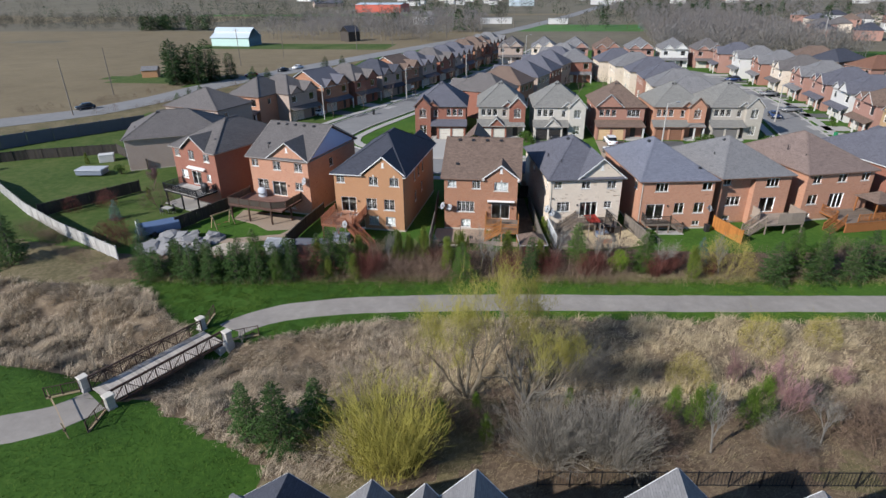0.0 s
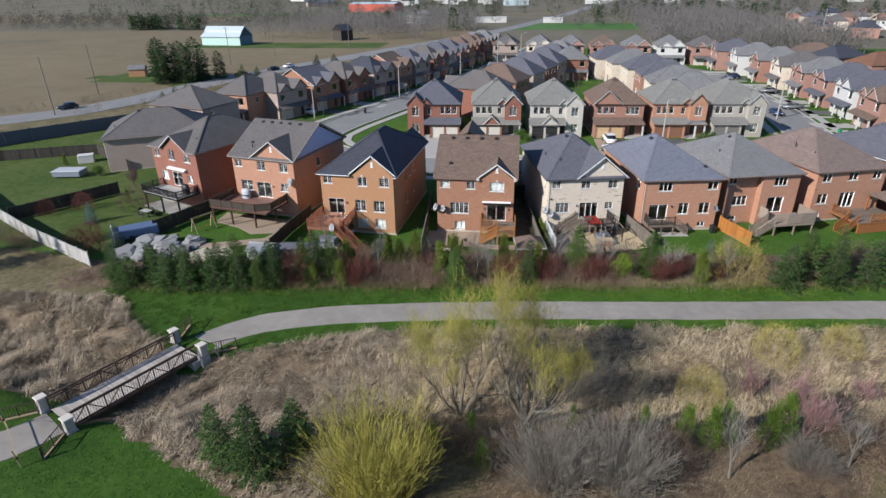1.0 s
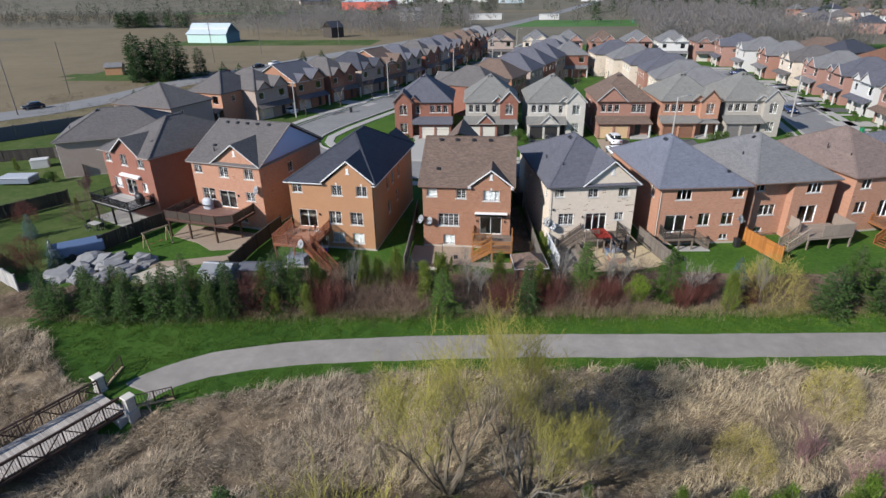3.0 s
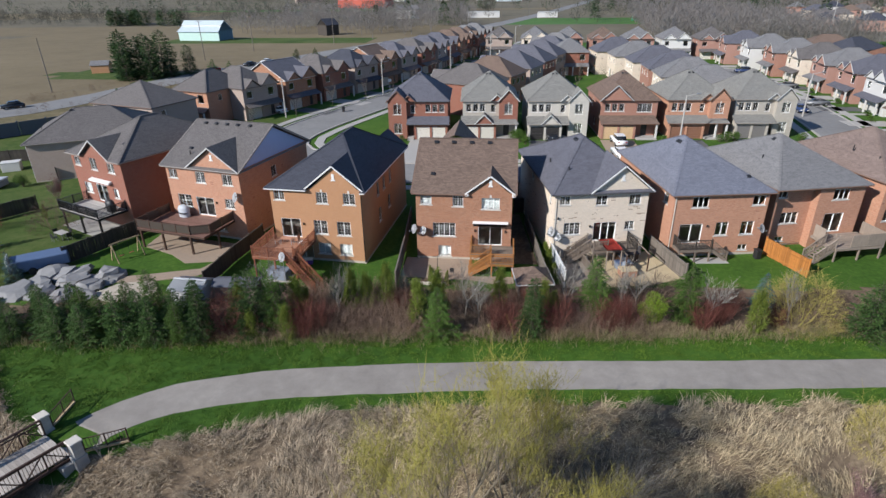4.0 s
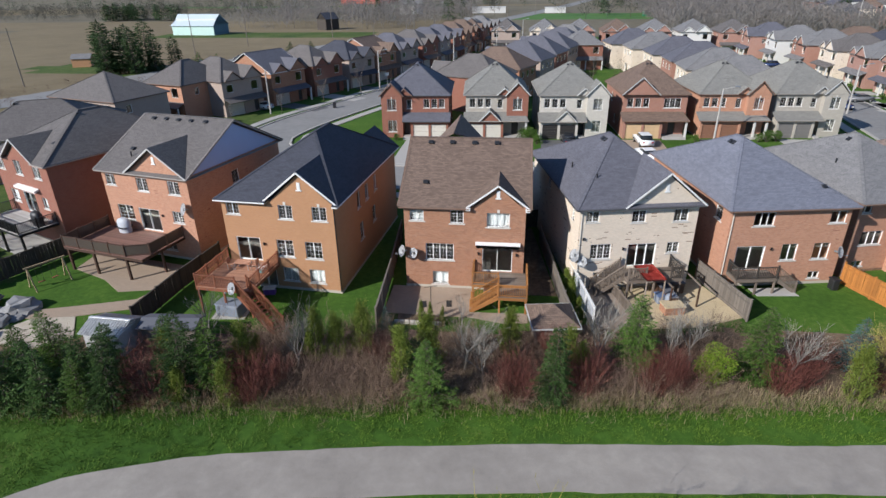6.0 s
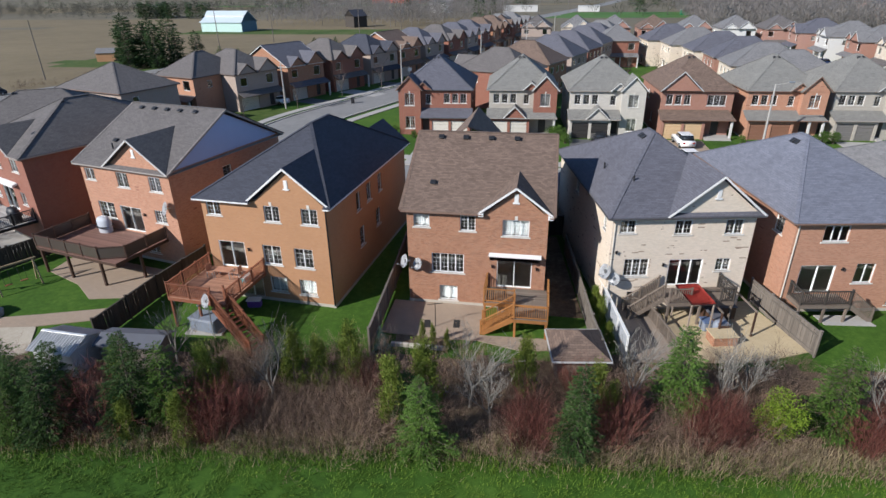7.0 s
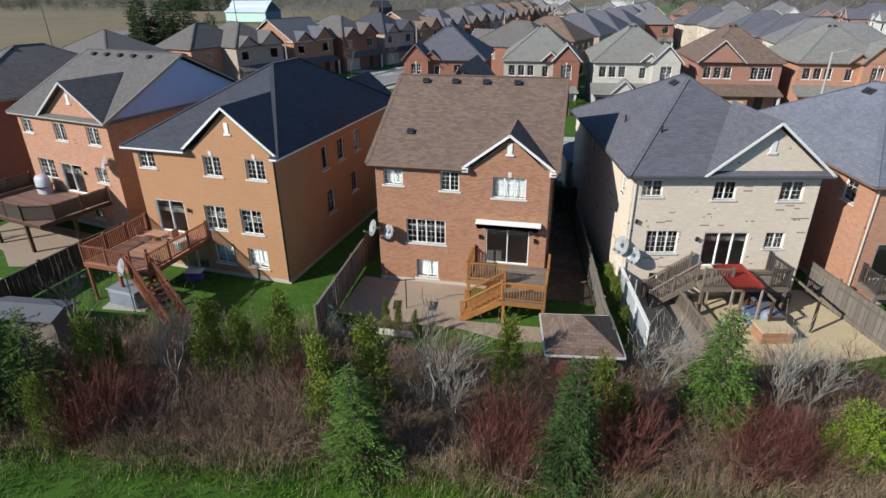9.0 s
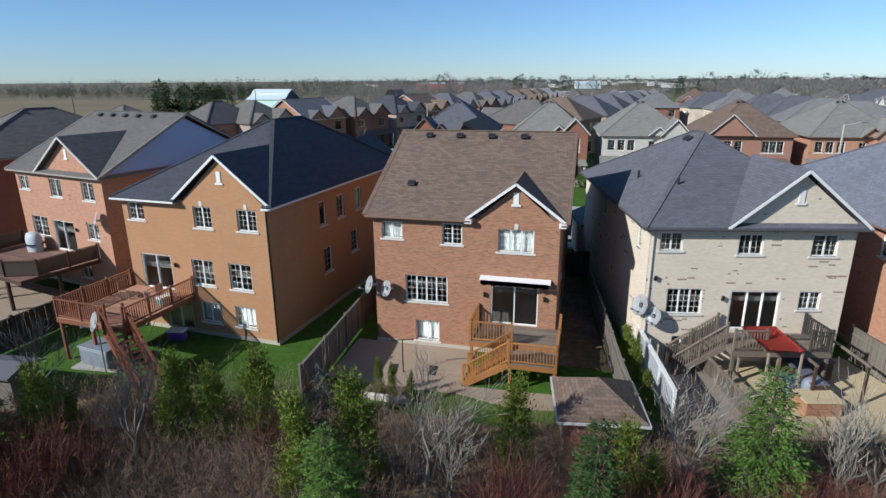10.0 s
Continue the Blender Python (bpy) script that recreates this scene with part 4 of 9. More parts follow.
def house(name, m, label, w, d, ze, wall_mat, roof_mat, roof, holes, found=True, gmat=None, notch=None, group="", lean=False, fascia="white_paint"):
    """A two-storey house whose shown face looks along -y; holes: openings by side."""
    h = thing(name, m, label, "house", group)
    for side in "SENW":
        length = w if side in "SN" else d - 0.48
        base = side_matrix(side, w, d)
        hs = [x for x in holes.get(side, ())]
        if side == "S" and notch:
            continue
        part("wall", wall_mesh(length, ze, hs), wall_mat, h, "", base)
        fill_openings(h, base, hs, gmat, lean)
    if notch:
        # the face steps back by notch[1] to the one side of x = notch[0]
        xn, back = notch
        cw, cx = w / 2 - xn, (xn + w / 2) / 2
        hs = [x for x in holes["S"] if x[0] >= xn]
        hs = [(a - cx, b - cx, *r) for a, b, *r in hs]
        base = Matrix.Translation((cx, 0, 0))
        part("wall", wall_mesh(cw, ze, hs), wall_mat, h, "", base)
        fill_openings(h, base, hs)
        cw, cx = xn + w / 2, (xn - w / 2) / 2
        hs = [(a - cx, b - cx, *r) for a, b, *r in holes["S"] if a < xn]
        base = Matrix.Translation((cx, back, 0))
        part("wall", wall_mesh(cw, ze, hs), wall_mat, h, "", base)
        fill_openings(h, base, hs)
        part("wall", wall_mesh(back - 0.24, ze, []), wall_mat, h, "", pose(xn, back / 2 + 0.12, 0, 0, 0, -90))
    if found:
        part("foundation", box(-w / 2 - 0.03, w / 2 + 0.03, -0.03 if not notch else notch[1], d + 0.03, -0.4, 0.22), M["foundation"], h, "pale concrete foundation")
    # floor slab between the storeys
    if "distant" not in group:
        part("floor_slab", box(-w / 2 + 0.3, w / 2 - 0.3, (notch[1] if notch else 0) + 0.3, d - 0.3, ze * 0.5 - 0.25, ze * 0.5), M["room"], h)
    # added solid core up to the eaves, a plain dark backing for the windows
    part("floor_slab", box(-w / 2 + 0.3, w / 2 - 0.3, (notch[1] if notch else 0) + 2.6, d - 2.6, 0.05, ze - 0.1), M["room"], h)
    if group:
        bm = bmesh.new()
        for f in roof.faces():
            add_slab(bm, f, 0.13)
        part("roof", bm, roof_mat, h)
    else:
        for f in roof.faces():
            part("roof_slope", add_slab(bmesh.new(), f, 0.13), roof_mat, h)
    W, o = w / 2 + roof.o, roof.o
    bm = bmesh.new()
    add_box(bm, -W + 0.02, W - 0.02, 0.1, d + o - 0.02, ze - 0.17, ze - 0.133)
    runs, x = [], -W
    for x0, x1 in roof.cuts:
        runs.append((x, x0))
        x = x1
    runs.append((x, W))
    for x0, x1 in runs:
        add_box(bm, x0 + 0.02, x1 - 0.02, -o + 0.02, 0.1, ze - 0.17, ze - 0.133)
    part("soffit", bm, M[fascia], h)
    for x0, x1, y0, y1 in (*((p, q, -o - 0.05, -o + 0.005) for p, q in runs), (-W, W, d + o - 0.005, d + o + 0.05), (-W - 0.05, -W + 0.005, -o, d + o), (W - 0.005, W + 0.05, -o, d + o)):
        if roof.kind == "gable_x" and y1 - y0 > 1:
            continue
        if lean and y1 - y0 > 1:
            continue
        part("gutter", box(x0, x1, y0, y1, ze - 0.14, ze - 0.05, 0.01), M[fascia], h)
    if roof.kind == "gable_x":
        for s in (-1, 1):
            bm = bmesh.new()
            yr = -o + roof.p
            poly = [(0.0, ze), (d, ze), (yr, roof.zr - 0.2 - 0.13)]
            f = [bm.verts.new((s * w / 2, y, z)) for y, z in poly]
            g = [bm.verts.new((s * (w / 2 - 0.24), y, z)) for y, z in poly]
            bm.faces.new(f)
            bm.faces.new(g[::-1])
            for i in range(3):
                bm.faces.new((f[i], g[i], g[(i + 1) % 3], f[(i + 1) % 3]))
            bmesh.ops.recalc_face_normals(bm, faces=bm.faces[:])
            part("gable_wall", bm, wall_mat, h)
            for ya, yb_ in ((-o, yr), (d + o, yr)):
                part("rake_board", beam((s * (W + 0.02), ya, ze - 0.08), (s * (W + 0.02), yb_, roof.zr - 0.08), 0.04, 0.19), M[fascia], h)
    # hip and ridge caps
    bm = bmesh.new()
    done = set()
    for f in roof.faces(False):
        for a, b in zip(f, f[1:] + f[:1]):
            k = tuple(sorted((a, b)))
            if k in done or (a[2] == ze and b[2] == ze):
                continue
            done.add(k)
            add_beam(bm, (a[0], a[1], a[2] - 0.0), (b[0], b[1], b[2] - 0.0), 0.24, 0.035)
    part("ridge_cap", bm, roof_mat, h)
    return h


def downpipe(h, x, y, z1, material="white_paint"):
    part("downpipe", box(x - 0.035, x + 0.035, y - 0.075, y - 0.005, 0.15, z1, 0.01), M[material], h)


# ---------- the row of houses with their backs to the path ----------
def back_row():
    hs = {}
    # brown-roofed brick house
    r = Roof("gable_x", 9.1, 13.0, 6.9, 10.4, 6.9, 0.33)
    r.cuts = [(2.5 - 2.1, 2.5 + 2.1)]
    h = hs[4] = house("house", pose(0, 0, 0), "brown brick two-storey house with a brown shingle roof", 9.1, 13.0, 6.9, M["brick_brown"], M["roof_brown"], r, {
        "S": [(-4.1, -3.05, 5.66, 6.52, "win2", "c"), (-1.03, -0.04, 5.53, 6.58, "win2"), (1.7, 3.38, 5.32, 6.44, "win3", "kc"), (-2.95, -0.78, 2.43, 3.83, "win4"),
              (1.4, 3.68, 1.62, 3.62, "slider"), (-2.45, -1.22, 0.32, 1.43, "win2", "pc")],
        "E": [(-3, -2, 3, 4.2, "win1"), (1, 2, 5.4, 6.5, "win1")], "W": [(-2, -1, 5.4, 6.5, "win1")]}, fascia="trim_brown")
    cross_gable(h, r, 2.5, 2.38, 8.68, M["brick_brown"], M["roof_brown"], front=-0.24, flush=True)
    # eave returns under the gable
    for x in (0.14, 4.5):
        part("eave_return", box(x, x + 0.34, -0.36, -0.02, 6.68, 6.9, 0.02), M["white_paint"], h)
    for x in (-3.2, -1.45, 0.35, 2.15):
        add_vent(h, x, 5.9, 10.12, 0, 0.507)
    add_vent(h, -3.1, 1.9, 8.06, 0, 0.507)
    part("gable_roof", add_slab(add_slab(bmesh.new(), [(-3.9, 13.3, 8.2), (-1.4, 13.3, 10.85), (-1.4, 6.4, 10.85)], 0.12), [(1.1, 13.3, 8.2), (-1.4, 6.4, 10.85), (-1.4, 13.3, 10.85)], 0.12), M["roof_brown"], h)
    bm = bmesh.new()
    add_slab(bm, [(0.88, -0.02, 4.1), (4.25, -0.02, 4.1), (4.25, -0.4, 4.0), (0.88, -0.4, 4.0)], 0.045)
    aw = part("awning", bm, M["white_paint"], h, "rolled white awning over the sliding door")
    bm = bmesh.new()
    top = [bm.verts.new((0.95 + i * 0.1, -0.46, 4.0)) for i in range(33)]
    low = [bm.verts.new((0.95 + i * 0.1, -0.46, 3.82 - 0.09 * abs(math.sin(i * math.pi / 4)))) for i in range(33)]
    for i in range(32):
        bm.faces.new((low[i], low[i + 1], top[i + 1], top[i]))
    bmesh.ops.solidify(bm, geom=bm.faces[:], thickness=0.015)
    part("valance", bm, M["valance"], aw, "scalloped awning valance")
    # orange brick house
    r = Roof("hip", 9.1, 16.0, 7.38, 11.0, 7.2, 0.38, 6.5, 0.6)
    r.cuts = [(1.95 - 2.68, 1.95 + 2.55)]
    h = hs[3] = house("house", pose(-13.88, -1.34, 0, 0, 0, -4.6), "orange brick two-storey house with a charcoal roof", 9.1, 16.0, 7.38, M["brick_orange"], M["roof_charcoal"], r, {
        "S": [(-4.2, -3.14, 6.12, 7.08, "win2"), (0.09, 1.2, 5.98, 7.1, "win2", "k"), (2.75, 3.9, 6.0, 7.1, "win2", "k"), (-3.8, -1.8, 2.32, 4.28, "slider"),
              (-0.44, 0.92, 2.83, 4.25, "win2"), (1.9, 3.25, 2.81, 4.23, "win2"), (-2.5, -0.8, 0.12, 2.05, "slider"), (-0.2, 1.05, 0.75, 1.9, "win2", "c"), (2.0, 3.25, 0.73, 1.9, "win2", "c")],
        "E": [(-3.2, -2.5, 5.2, 6.6, "win1", "p"), (-1.2, -0.3, 5.2, 6.6, "win1"), (1.2, 2.0, 5.2, 6.6, "win1"), (-3.0, -2.1, 2.3, 3.8, "win1"), (0.4, 1.3, 2.6, 4.0, "win1")]})
    cross_gable(h, r, 1.95, 2.98, 9.78, M["brick_orange"], M["roof_charcoal"], front=-0.22, flush=True)
    part("gable_roof", add_slab(add_slab(bmesh.new(), [(4.93, 16.4, 7.41), (2.6, 16.4, 9.36), (2.6, 12.9, 9.36)], 0.12), [(2.6, 12.9, 9.36), (2.6, 16.4, 9.36), (0.4, 16.4, 7.5)], 0.12), M["roof_charcoal"], h)
    for y in (7.3, 7.8, 8.3):
        add_vent(h, 0.15, y, 10.71, 0.655, 0)
    downpipe(h, 4.5, 0, 7.2, "dark_metal")
    # pale buff brick house
    r = Roof("hip", 9.0, 15.2, 6.85, 10.35, 7.4, 0.38, 7.4, 0.0)
    h = hs[5] = house("house", pose(12.93, 1.42, 0, 0, 0, 11), "pale buff brick two-storey house with a dark grey roof", 9.0, 15.2, 6.85, M["brick_buff"], M["roof_slate"], r, {
        "S": [(-4.03, -3.02, 5.66, 6.53, "win2"), (-0.55, 0.53, 5.5, 6.47, "win2"), (2.65, 3.78, 5.45, 6.47, "win2"), (-3.46, -1.86, 2.58, 3.84, "win3"),
              (-0.56, 1.66, 1.85, 3.76, "slider", 3), (2.5, 3.45, 2.87, 3.76, "win2"), (-3.03, -2.55, 0.92, 1.45, "win1", "p")],
        "W": [(5.6, 6.3, 5.3, 6.4, "win1"), (-2, -1, 5.2, 6.3, "win1")]}, fascia="trim_dark")
    cross_gable(h, r, 1.8, 3.06, 9.4, M["brick_buff"], M["roof_slate"], setback=0.12)
    for x, y in ((0.55, 7.5), (1.2, 7.5)):
        add_vent(h, x, y, 10.35 - 0.717 * x, -0.717, 0)
    for y in (7.2, 7.75):
        add_vent(h, -0.6, y, 9.92, 0.717, 0)
    add_pipe(h, -3.4, 6.5, 7.95)
    add_pipe(h, -2.6, 2.6, 8.2)
    downpipe(h, -4.35, 0, 6.7, "limestone")
    # salmon brick house, charcoal hip roof
    r = Roof("hip", 9.2, 15.0, 6.5, 10.05, 7.4, 0.38, 7.4, -0.9)
    h = hs[6] = house("house", pose(24.25, 2.95, 0, 0, 0, 9.5), "salmon brick two-storey house with a slate grey hip roof", 9.2, 15.0, 6.5, M["brick_salmon"], M["roof_blue"], r, {
        "S": [(-2.8, -1.2, 5.05, 6.15, "win3", "p"), (3.05, 4.3, 5.12, 6.1, "win2", "p"), (-3.65, -1.4, 1.4, 3.4, "slider"), (-0.1, 1.15, 2.1, 3.5, "win2", "p"),
              (2.4, 3.7, 2.12, 3.5, "win2", "p"), (2.55, 3.45, 0.45, 1.05, "win2", "p")],
        "W": [(5.2, 6.2, 5, 6.1, "win1")]}, fascia="trim_brown")
    for x in (-0.2, 0.5):
        add_vent(h, x, 7.4, 10.05 - 0.604 * (x + 0.9), -0.604, 0)
    for y in (7.1, 7.6):
        add_vent(h, -1.5, y, 9.53, 0.87, 0)
    add_vent(h, 3.1, 1.6, 7.45, 0, 0.48)
    downpipe(h, -4.45, 0, 6.3, "limestone")
    # salmon brick house with a stepped back
    r = Roof("hip", 9.2, 14.0, 6.5, 9.9, 7.3, 0.38, 7.0, -0.3)
    h = hs[7] = house("house", pose(34.36, 5.55, 0, 0, 0, 14), "salmon brick two-storey house with a taupe hip roof", 9.2, 14.0, 6.5, M["brick_salmon"], M["roof_grey"], r, {
        "S": [(-4.0, -2.9, 5.2, 6.2, "win2", "p"), (-3.1, -1.2, 2.4, 3.6, "win3", "p"), (-3.2, -2.2, 0.5, 1.0, "win2", "p"), (1.3, 3.0, 5.0, 6.1, "win3", "p"), (0.9, 3.0, 1.6, 3.6, "slider")],
        "W": [(4.2, 5.2, 5.0, 6.1, "win1"), (1.5, 2.4, 5.0, 6.1, "win1")]}, notch=(-0.2, 0.9), fascia="trim_brown")
    for x in (0.2, 0.8):
        add_vent(h, x, 7.2, 9.9 - 0.644 * (x + 0.3), -0.644, 0)
    add_vent(h, -1.0, 7.0, 9.39, 0.726, 0)
    add_pipe(h, -3.0, 5.5, 7.9)
    r = Roof("hip", 9.6, 14.0, 6.5, 10.1, 7.2, 0.38, 7.0, -0.6)
    h = hs[8] = house("house", pose(45.6, 8.6, 0, 0, 0, 17), "red brick two-storey house with a brown hip roof", 9.6, 14.0, 6.5, M["brick_salmon"], M["roof_mauve"], r, {
        "S": [(-4.0, -2.8, 5.1, 6.15, "win2", "p"), (-0.4, 0.9, 5.1, 6.15, "win2", "p"), (3.0, 4.2, 5.1, 6.15, "win2", "p"), (-4.1, -2.7, 2.3, 3.6, "win2", "p"), (-1.0, 1.1, 1.6, 3.6, "slider", 3), (-3.9, -3.2, 0.6, 1.1, "win1", "p")]}, fascia="trim_brown")
    for x in (0.1, 0.8):
        add_vent(h, x, 7.2, 10.1 - 0.623 * (x + 0.6), -0.623, 0)
    add_pipe(h, -3.6, 6.0, 8.2)
    add_pipe(h, -3.3, 3.0, 7.8)
    r = Roof("hip", 9.4, 14.0, 6.5, 10.0, 7.2, 0.38)
    hs[9] = house("house", pose(57.2, 12.4, 0, 0, 0, 18), "red brick two-storey house with a slate grey hip roof", 9.4, 14.0, 6.5, M["brick_red"], M["roof_slate"], r, {
        "S": [(-4.0, -2.8, 5.1, 6.15, "win2", "p"), (2.4, 3.8, 5.1, 6.15, "win2", "p"), (-1.0, 1.1, 1.6, 3.6, "slider")]})
    # salmon brick house with a pale side gable
    r = Roof("gable_x", 9.2, 13.0, 7.65, 11.1, 6.9, 0.36)
    h = hs[2] = house("house", pose(-27.57, 3.55, 0, 0, 0, -12.6), "salmon brick two-storey house with a taupe gable roof", 9.2, 13.0, 7.65, M["brick_salmon"], M["roof_taupe"], r, {
        "S": [(-4.25, -3.2, 6.25, 7.2, "win2"), (-0.85, 0.35, 6.0, 7.2, "win2"), (2.5, 3.7, 6.02, 7.2, "win2"), (-3.7, -1.95, 3.1, 4.5, "win2"),
              (-1.35, 0.9, 2.35, 4.4, "slider"), (2.35, 3.5, 3.45, 4.5, "win2"), (0.9, 2.0, 0.7, 1.6, "win2", "p")],
        "E": [(-1, 0, 5.4, 6.6, "win1")]}, fascia="trim_taupe")
    cross_gable(h, r, 1.6, 3.28, 9.98, M["brick_salmon"], M["roof_taupe"], setback=0.12, rake="trim_grey")
    bm = bmesh.new()
    f = [bm.verts.new(c) for c in ((4.62, 0.3, 7.7), (4.62, 12.7, 7.7), (4.62, 6.5, 10.75))]
    g = [bm.verts.new((4.66, v.co.y, v.co.z)) for v in f]
    bm.faces.new(g)
    bm.faces.new(f[::-1])
    for i in range(3):
        bm.faces.new((f[i], f[(i + 1) % 3], g[(i + 1) % 3], g[i]))
    bmesh.ops.recalc_face_normals(bm, faces=bm.faces[:])
    part("gable_cladding", bm, M["siding_blue"], h, "pale cladding on the side gable")
    for x in (-3.4, -2.0, -0.6, 0.8, 2.4):
        add_vent(h, x, 5.9, 10.8, 0, 0.5)
    add_vent(h, -2.7, 2.2, 8.95, 0, 0.5)
    add_pipe(h, -2.2, 1.4, 8.6)
    # red brick house with a small gable
    r = Roof("hip", 9.2, 14.5, 7.95, 11.2, 6.6, 0.38, 6.6, 0.2)
    r.cuts = [(0.35 - 2.4, 0.35 + 2.4)]
    h = hs[1] = house("house", pose(-41.0, 5.9, 0, 0, 0, -23.7), "red brick two-storey house with a taupe hip roof", 9.2, 14.5, 7.95, M["brick_red"], M["roof_taupe"], r, {
        "S": [(-4.1, -3.0, 6.5, 7.5, "win2"), (-1.1, 0.1, 6.35, 7.75, "win2"), (2.1, 3.3, 6.4, 7.5, "win2"), (-3.4, -2.0, 3.4, 4.6, "win2", "c"), (-1.1, 0.95, 2.7, 4.7, "slider"), (2.1, 3.0, 3.5, 4.6, "win1", "c")],
        "E": [(4.2, 5.4, 3.4, 4.6, "win1")]}, fascia="trim_taupe")
    cross_gable(h, r, 0.35, 2.7, 9.85, M["brick_red"], M["roof_taupe"], vent=False, rake="trim_grey", front=-0.36, flush=True)
    add_vent(h, 0.0, 5.9, 10.9, 0, 0.49)
    add_vent(h, 0.5, 5.9, 10.9, 0, 0.49)
    add_vent(h, 2.6, 2.2, 9.1, 0, 0.49)
    part("awning", add_slab(bmesh.new(), [(-1.5, -0.02, 5.4), (2.2, -0.02, 5.4), (2.2, -0.45, 5.28), (-1.5, -0.45, 5.28)], 0.18), M["white_paint"], h, "rolled white awning")
    # tan brick house
    r = Roof("hip", 13.0, 16.0, 5.5, 8.9, 6.2, 0.4, 6.2, 0.5)
    h = hs[0] = house("house", pose(-64.1, 24.9, 0, 0, 0, -63), "tan brick two-storey house with a taupe hip roof", 13.0, 16.0, 5.5, M["brick_tan"], M["roof_taupe"], r, {
        "S": [(-4.4, -3.0, 3.9, 5.0, "win2", "p"), (3.6, 5.4, 3.8, 5.0, "win2", "p"), (0.5, 2.6, 0.3, 2.3, "slider")], "E": [(2.4, 3.4, 3.9, 5.0, "win1")]}, fascia="trim_taupe")
    add_pipe(h, 3.0, 1.6, 6.6)
    for x in (-0.6, 0.0, 0.6):
        add_vent(h, x + 0.5, 5.3, 8.65, 0, 0.55)
    downpipe(h, 6.3, 0, 5.3)
    # small dark lamps beside the garden doors
    for k, spots in ((4, ((1.1, 3.05), (3.98, 3.05))), (5, ((-0.95, 3.35), (-4.1, 4.3))), (3, ((-1.45, 3.75),)), (6, ((-1.0, 3.1),)), (2, ((1.3, 3.9),))):
        for x, z in spots:
            bm = box(x - 0.05, x + 0.05, -0.05, -0.004, z - 0.06, z + 0.06)
            add_box(bm, x - 0.05, x + 0.05, -0.16, -0.054, z - 0.02, z + 0.15, 0.015)
            add_box(bm, x - 0.065, x + 0.065, -0.175, -0.04, z + 0.154, z + 0.18)
            part("wall_lamp", bm, M["dark_metal"], hs[k], "small dark lantern")
    # low garage wings towards the street
    # the brown house's wing is added, unseen, to shade the side gap
    for k, x0, x1, y0, y1, wall, roof in ((4, -0.6, 4.5, 13.0, 18.5, "brick_brown", "roof_brown"), (5, -4.45, 0.6, 15.2, 20.0, "brick_buff", "roof_slate")):
        w_, d_ = x1 - x0, y1 - y0
        for a, b, c_, e in ((x0, x0 + 0.24, y0, y1), (x1 - 0.24, x1, y0, y1), (x0 + 0.24, x1 - 0.24, y1 - 0.24, y1)):
            part("garage_wall", box(a, b, c_ + 0.004, e, 0, 2.9), M[wall], hs[k])
        bm = bmesh.new()
        A, B, C, D = (x0 - 0.3, y0 + 0.01, 2.9), (x1 + 0.3, y0 + 0.01, 2.9), (x1 + 0.3, y1 + 0.3, 2.9), (x0 - 0.3, y1 + 0.3, 2.9)
        E, F = ((x0 + x1) / 2, y0 + 0.01, 4.6), ((x0 + x1) / 2, y1 - 2.2, 4.6)
        for f in ((B, C, F, E), (C, D, F), (D, A, E, F)):
            add_slab(bm, f, 0.12)
        part("garage_roof", bm, M[roof], hs[k])
    return hs


HOUSES = back_row()


# ---------- decks, railings, stairs, fences ----------
def railing(parent, a, b, material, post_mat=None, height=0.95, gap=0.13, panel=None, ends=(True, True)):
    """A railing from a to b (deck level): posts, rails, single balusters or one infill panel a bay."""
    a, b = Vector(a), Vector(b)
    L = (b - a).length
    n = max(1, round(L / 1.7))
    up = Vector((0, 0, 1))
    post_mat = post_mat or material
    key = ("post", height, post_mat.name)
    if key not in CACHE:
        bm = box(-0.05, 0.05, -0.05, 0.05, 0, height + 0.08, 0.008)
        add_box(bm, -0.065, 0.065, -0.065, 0.065, height + 0.08, height + 0.11, 0.01)
        CACHE[key] = finish(bm, "post")
        CACHE[key].materials.append(post_mat)
    key2 = ("bal", height, material.name)
    if key2 not in CACHE:
        CACHE[key2] = finish(box(-0.019, 0.019, -0.019, 0.019, 0.1, height - 0.04), "baluster")
        CACHE[key2].materials.append(material)
    yaw = math.degrees(math.atan2(b.y - a.y, b.x - a.x))
    for i in range(n + 1):
        if (i == 0 and not ends[0]) or (i == n and not ends[1]):
            continue
        p = a.lerp(b, i / n)
        put_part("post", CACHE[key], None, parent, "", pose(p.x, p.y, p.z, 0, 0, yaw))
    part("rail", beam(a + up * height, b + up * height, 0.12, 0.045), material, parent)
    part("rail", beam(a + up * 0.1, b + up * 0.1, 0.04, 0.07), material, parent)
    if panel:
        for i in range(n):
            p, q = a.lerp(b, (i + 0.04) / n), a.lerp(b, (i + 0.96) / n)
            bm = bmesh.new()
            d = (q - p).normalized()
            s = Vector((-d.y, d.x, 0)) * 0.012
            vs = [bm.verts.new(c) for c in (p - s + up * 0.14, q - s + up * 0.14, q - s + up * (height - 0.05), p - s + up * (height - 0.05), p + s + up * 0.14, q + s + up * 0.14, q + s + up * (height - 0.05), p + s + up * (height - 0.05))]
            for f in ((0, 1, 2, 3), (7, 6, 5, 4), (0, 4, 5, 1), (1, 5, 6, 2), (2, 6, 7, 3), (3, 7, 4, 0)):
                bm.faces.new([vs[k] for k in f])
            part("infill_panel", bm, panel, parent, "dark see-through infill panel")
    else:
        k = max(2, int(L / gap))
        for i in range(1, k):
            p = a.lerp(b, i / k)
            put_part("baluster", CACHE[key2], None, parent, "", pose(p.x, p.y, p.z, 0, 0, yaw))


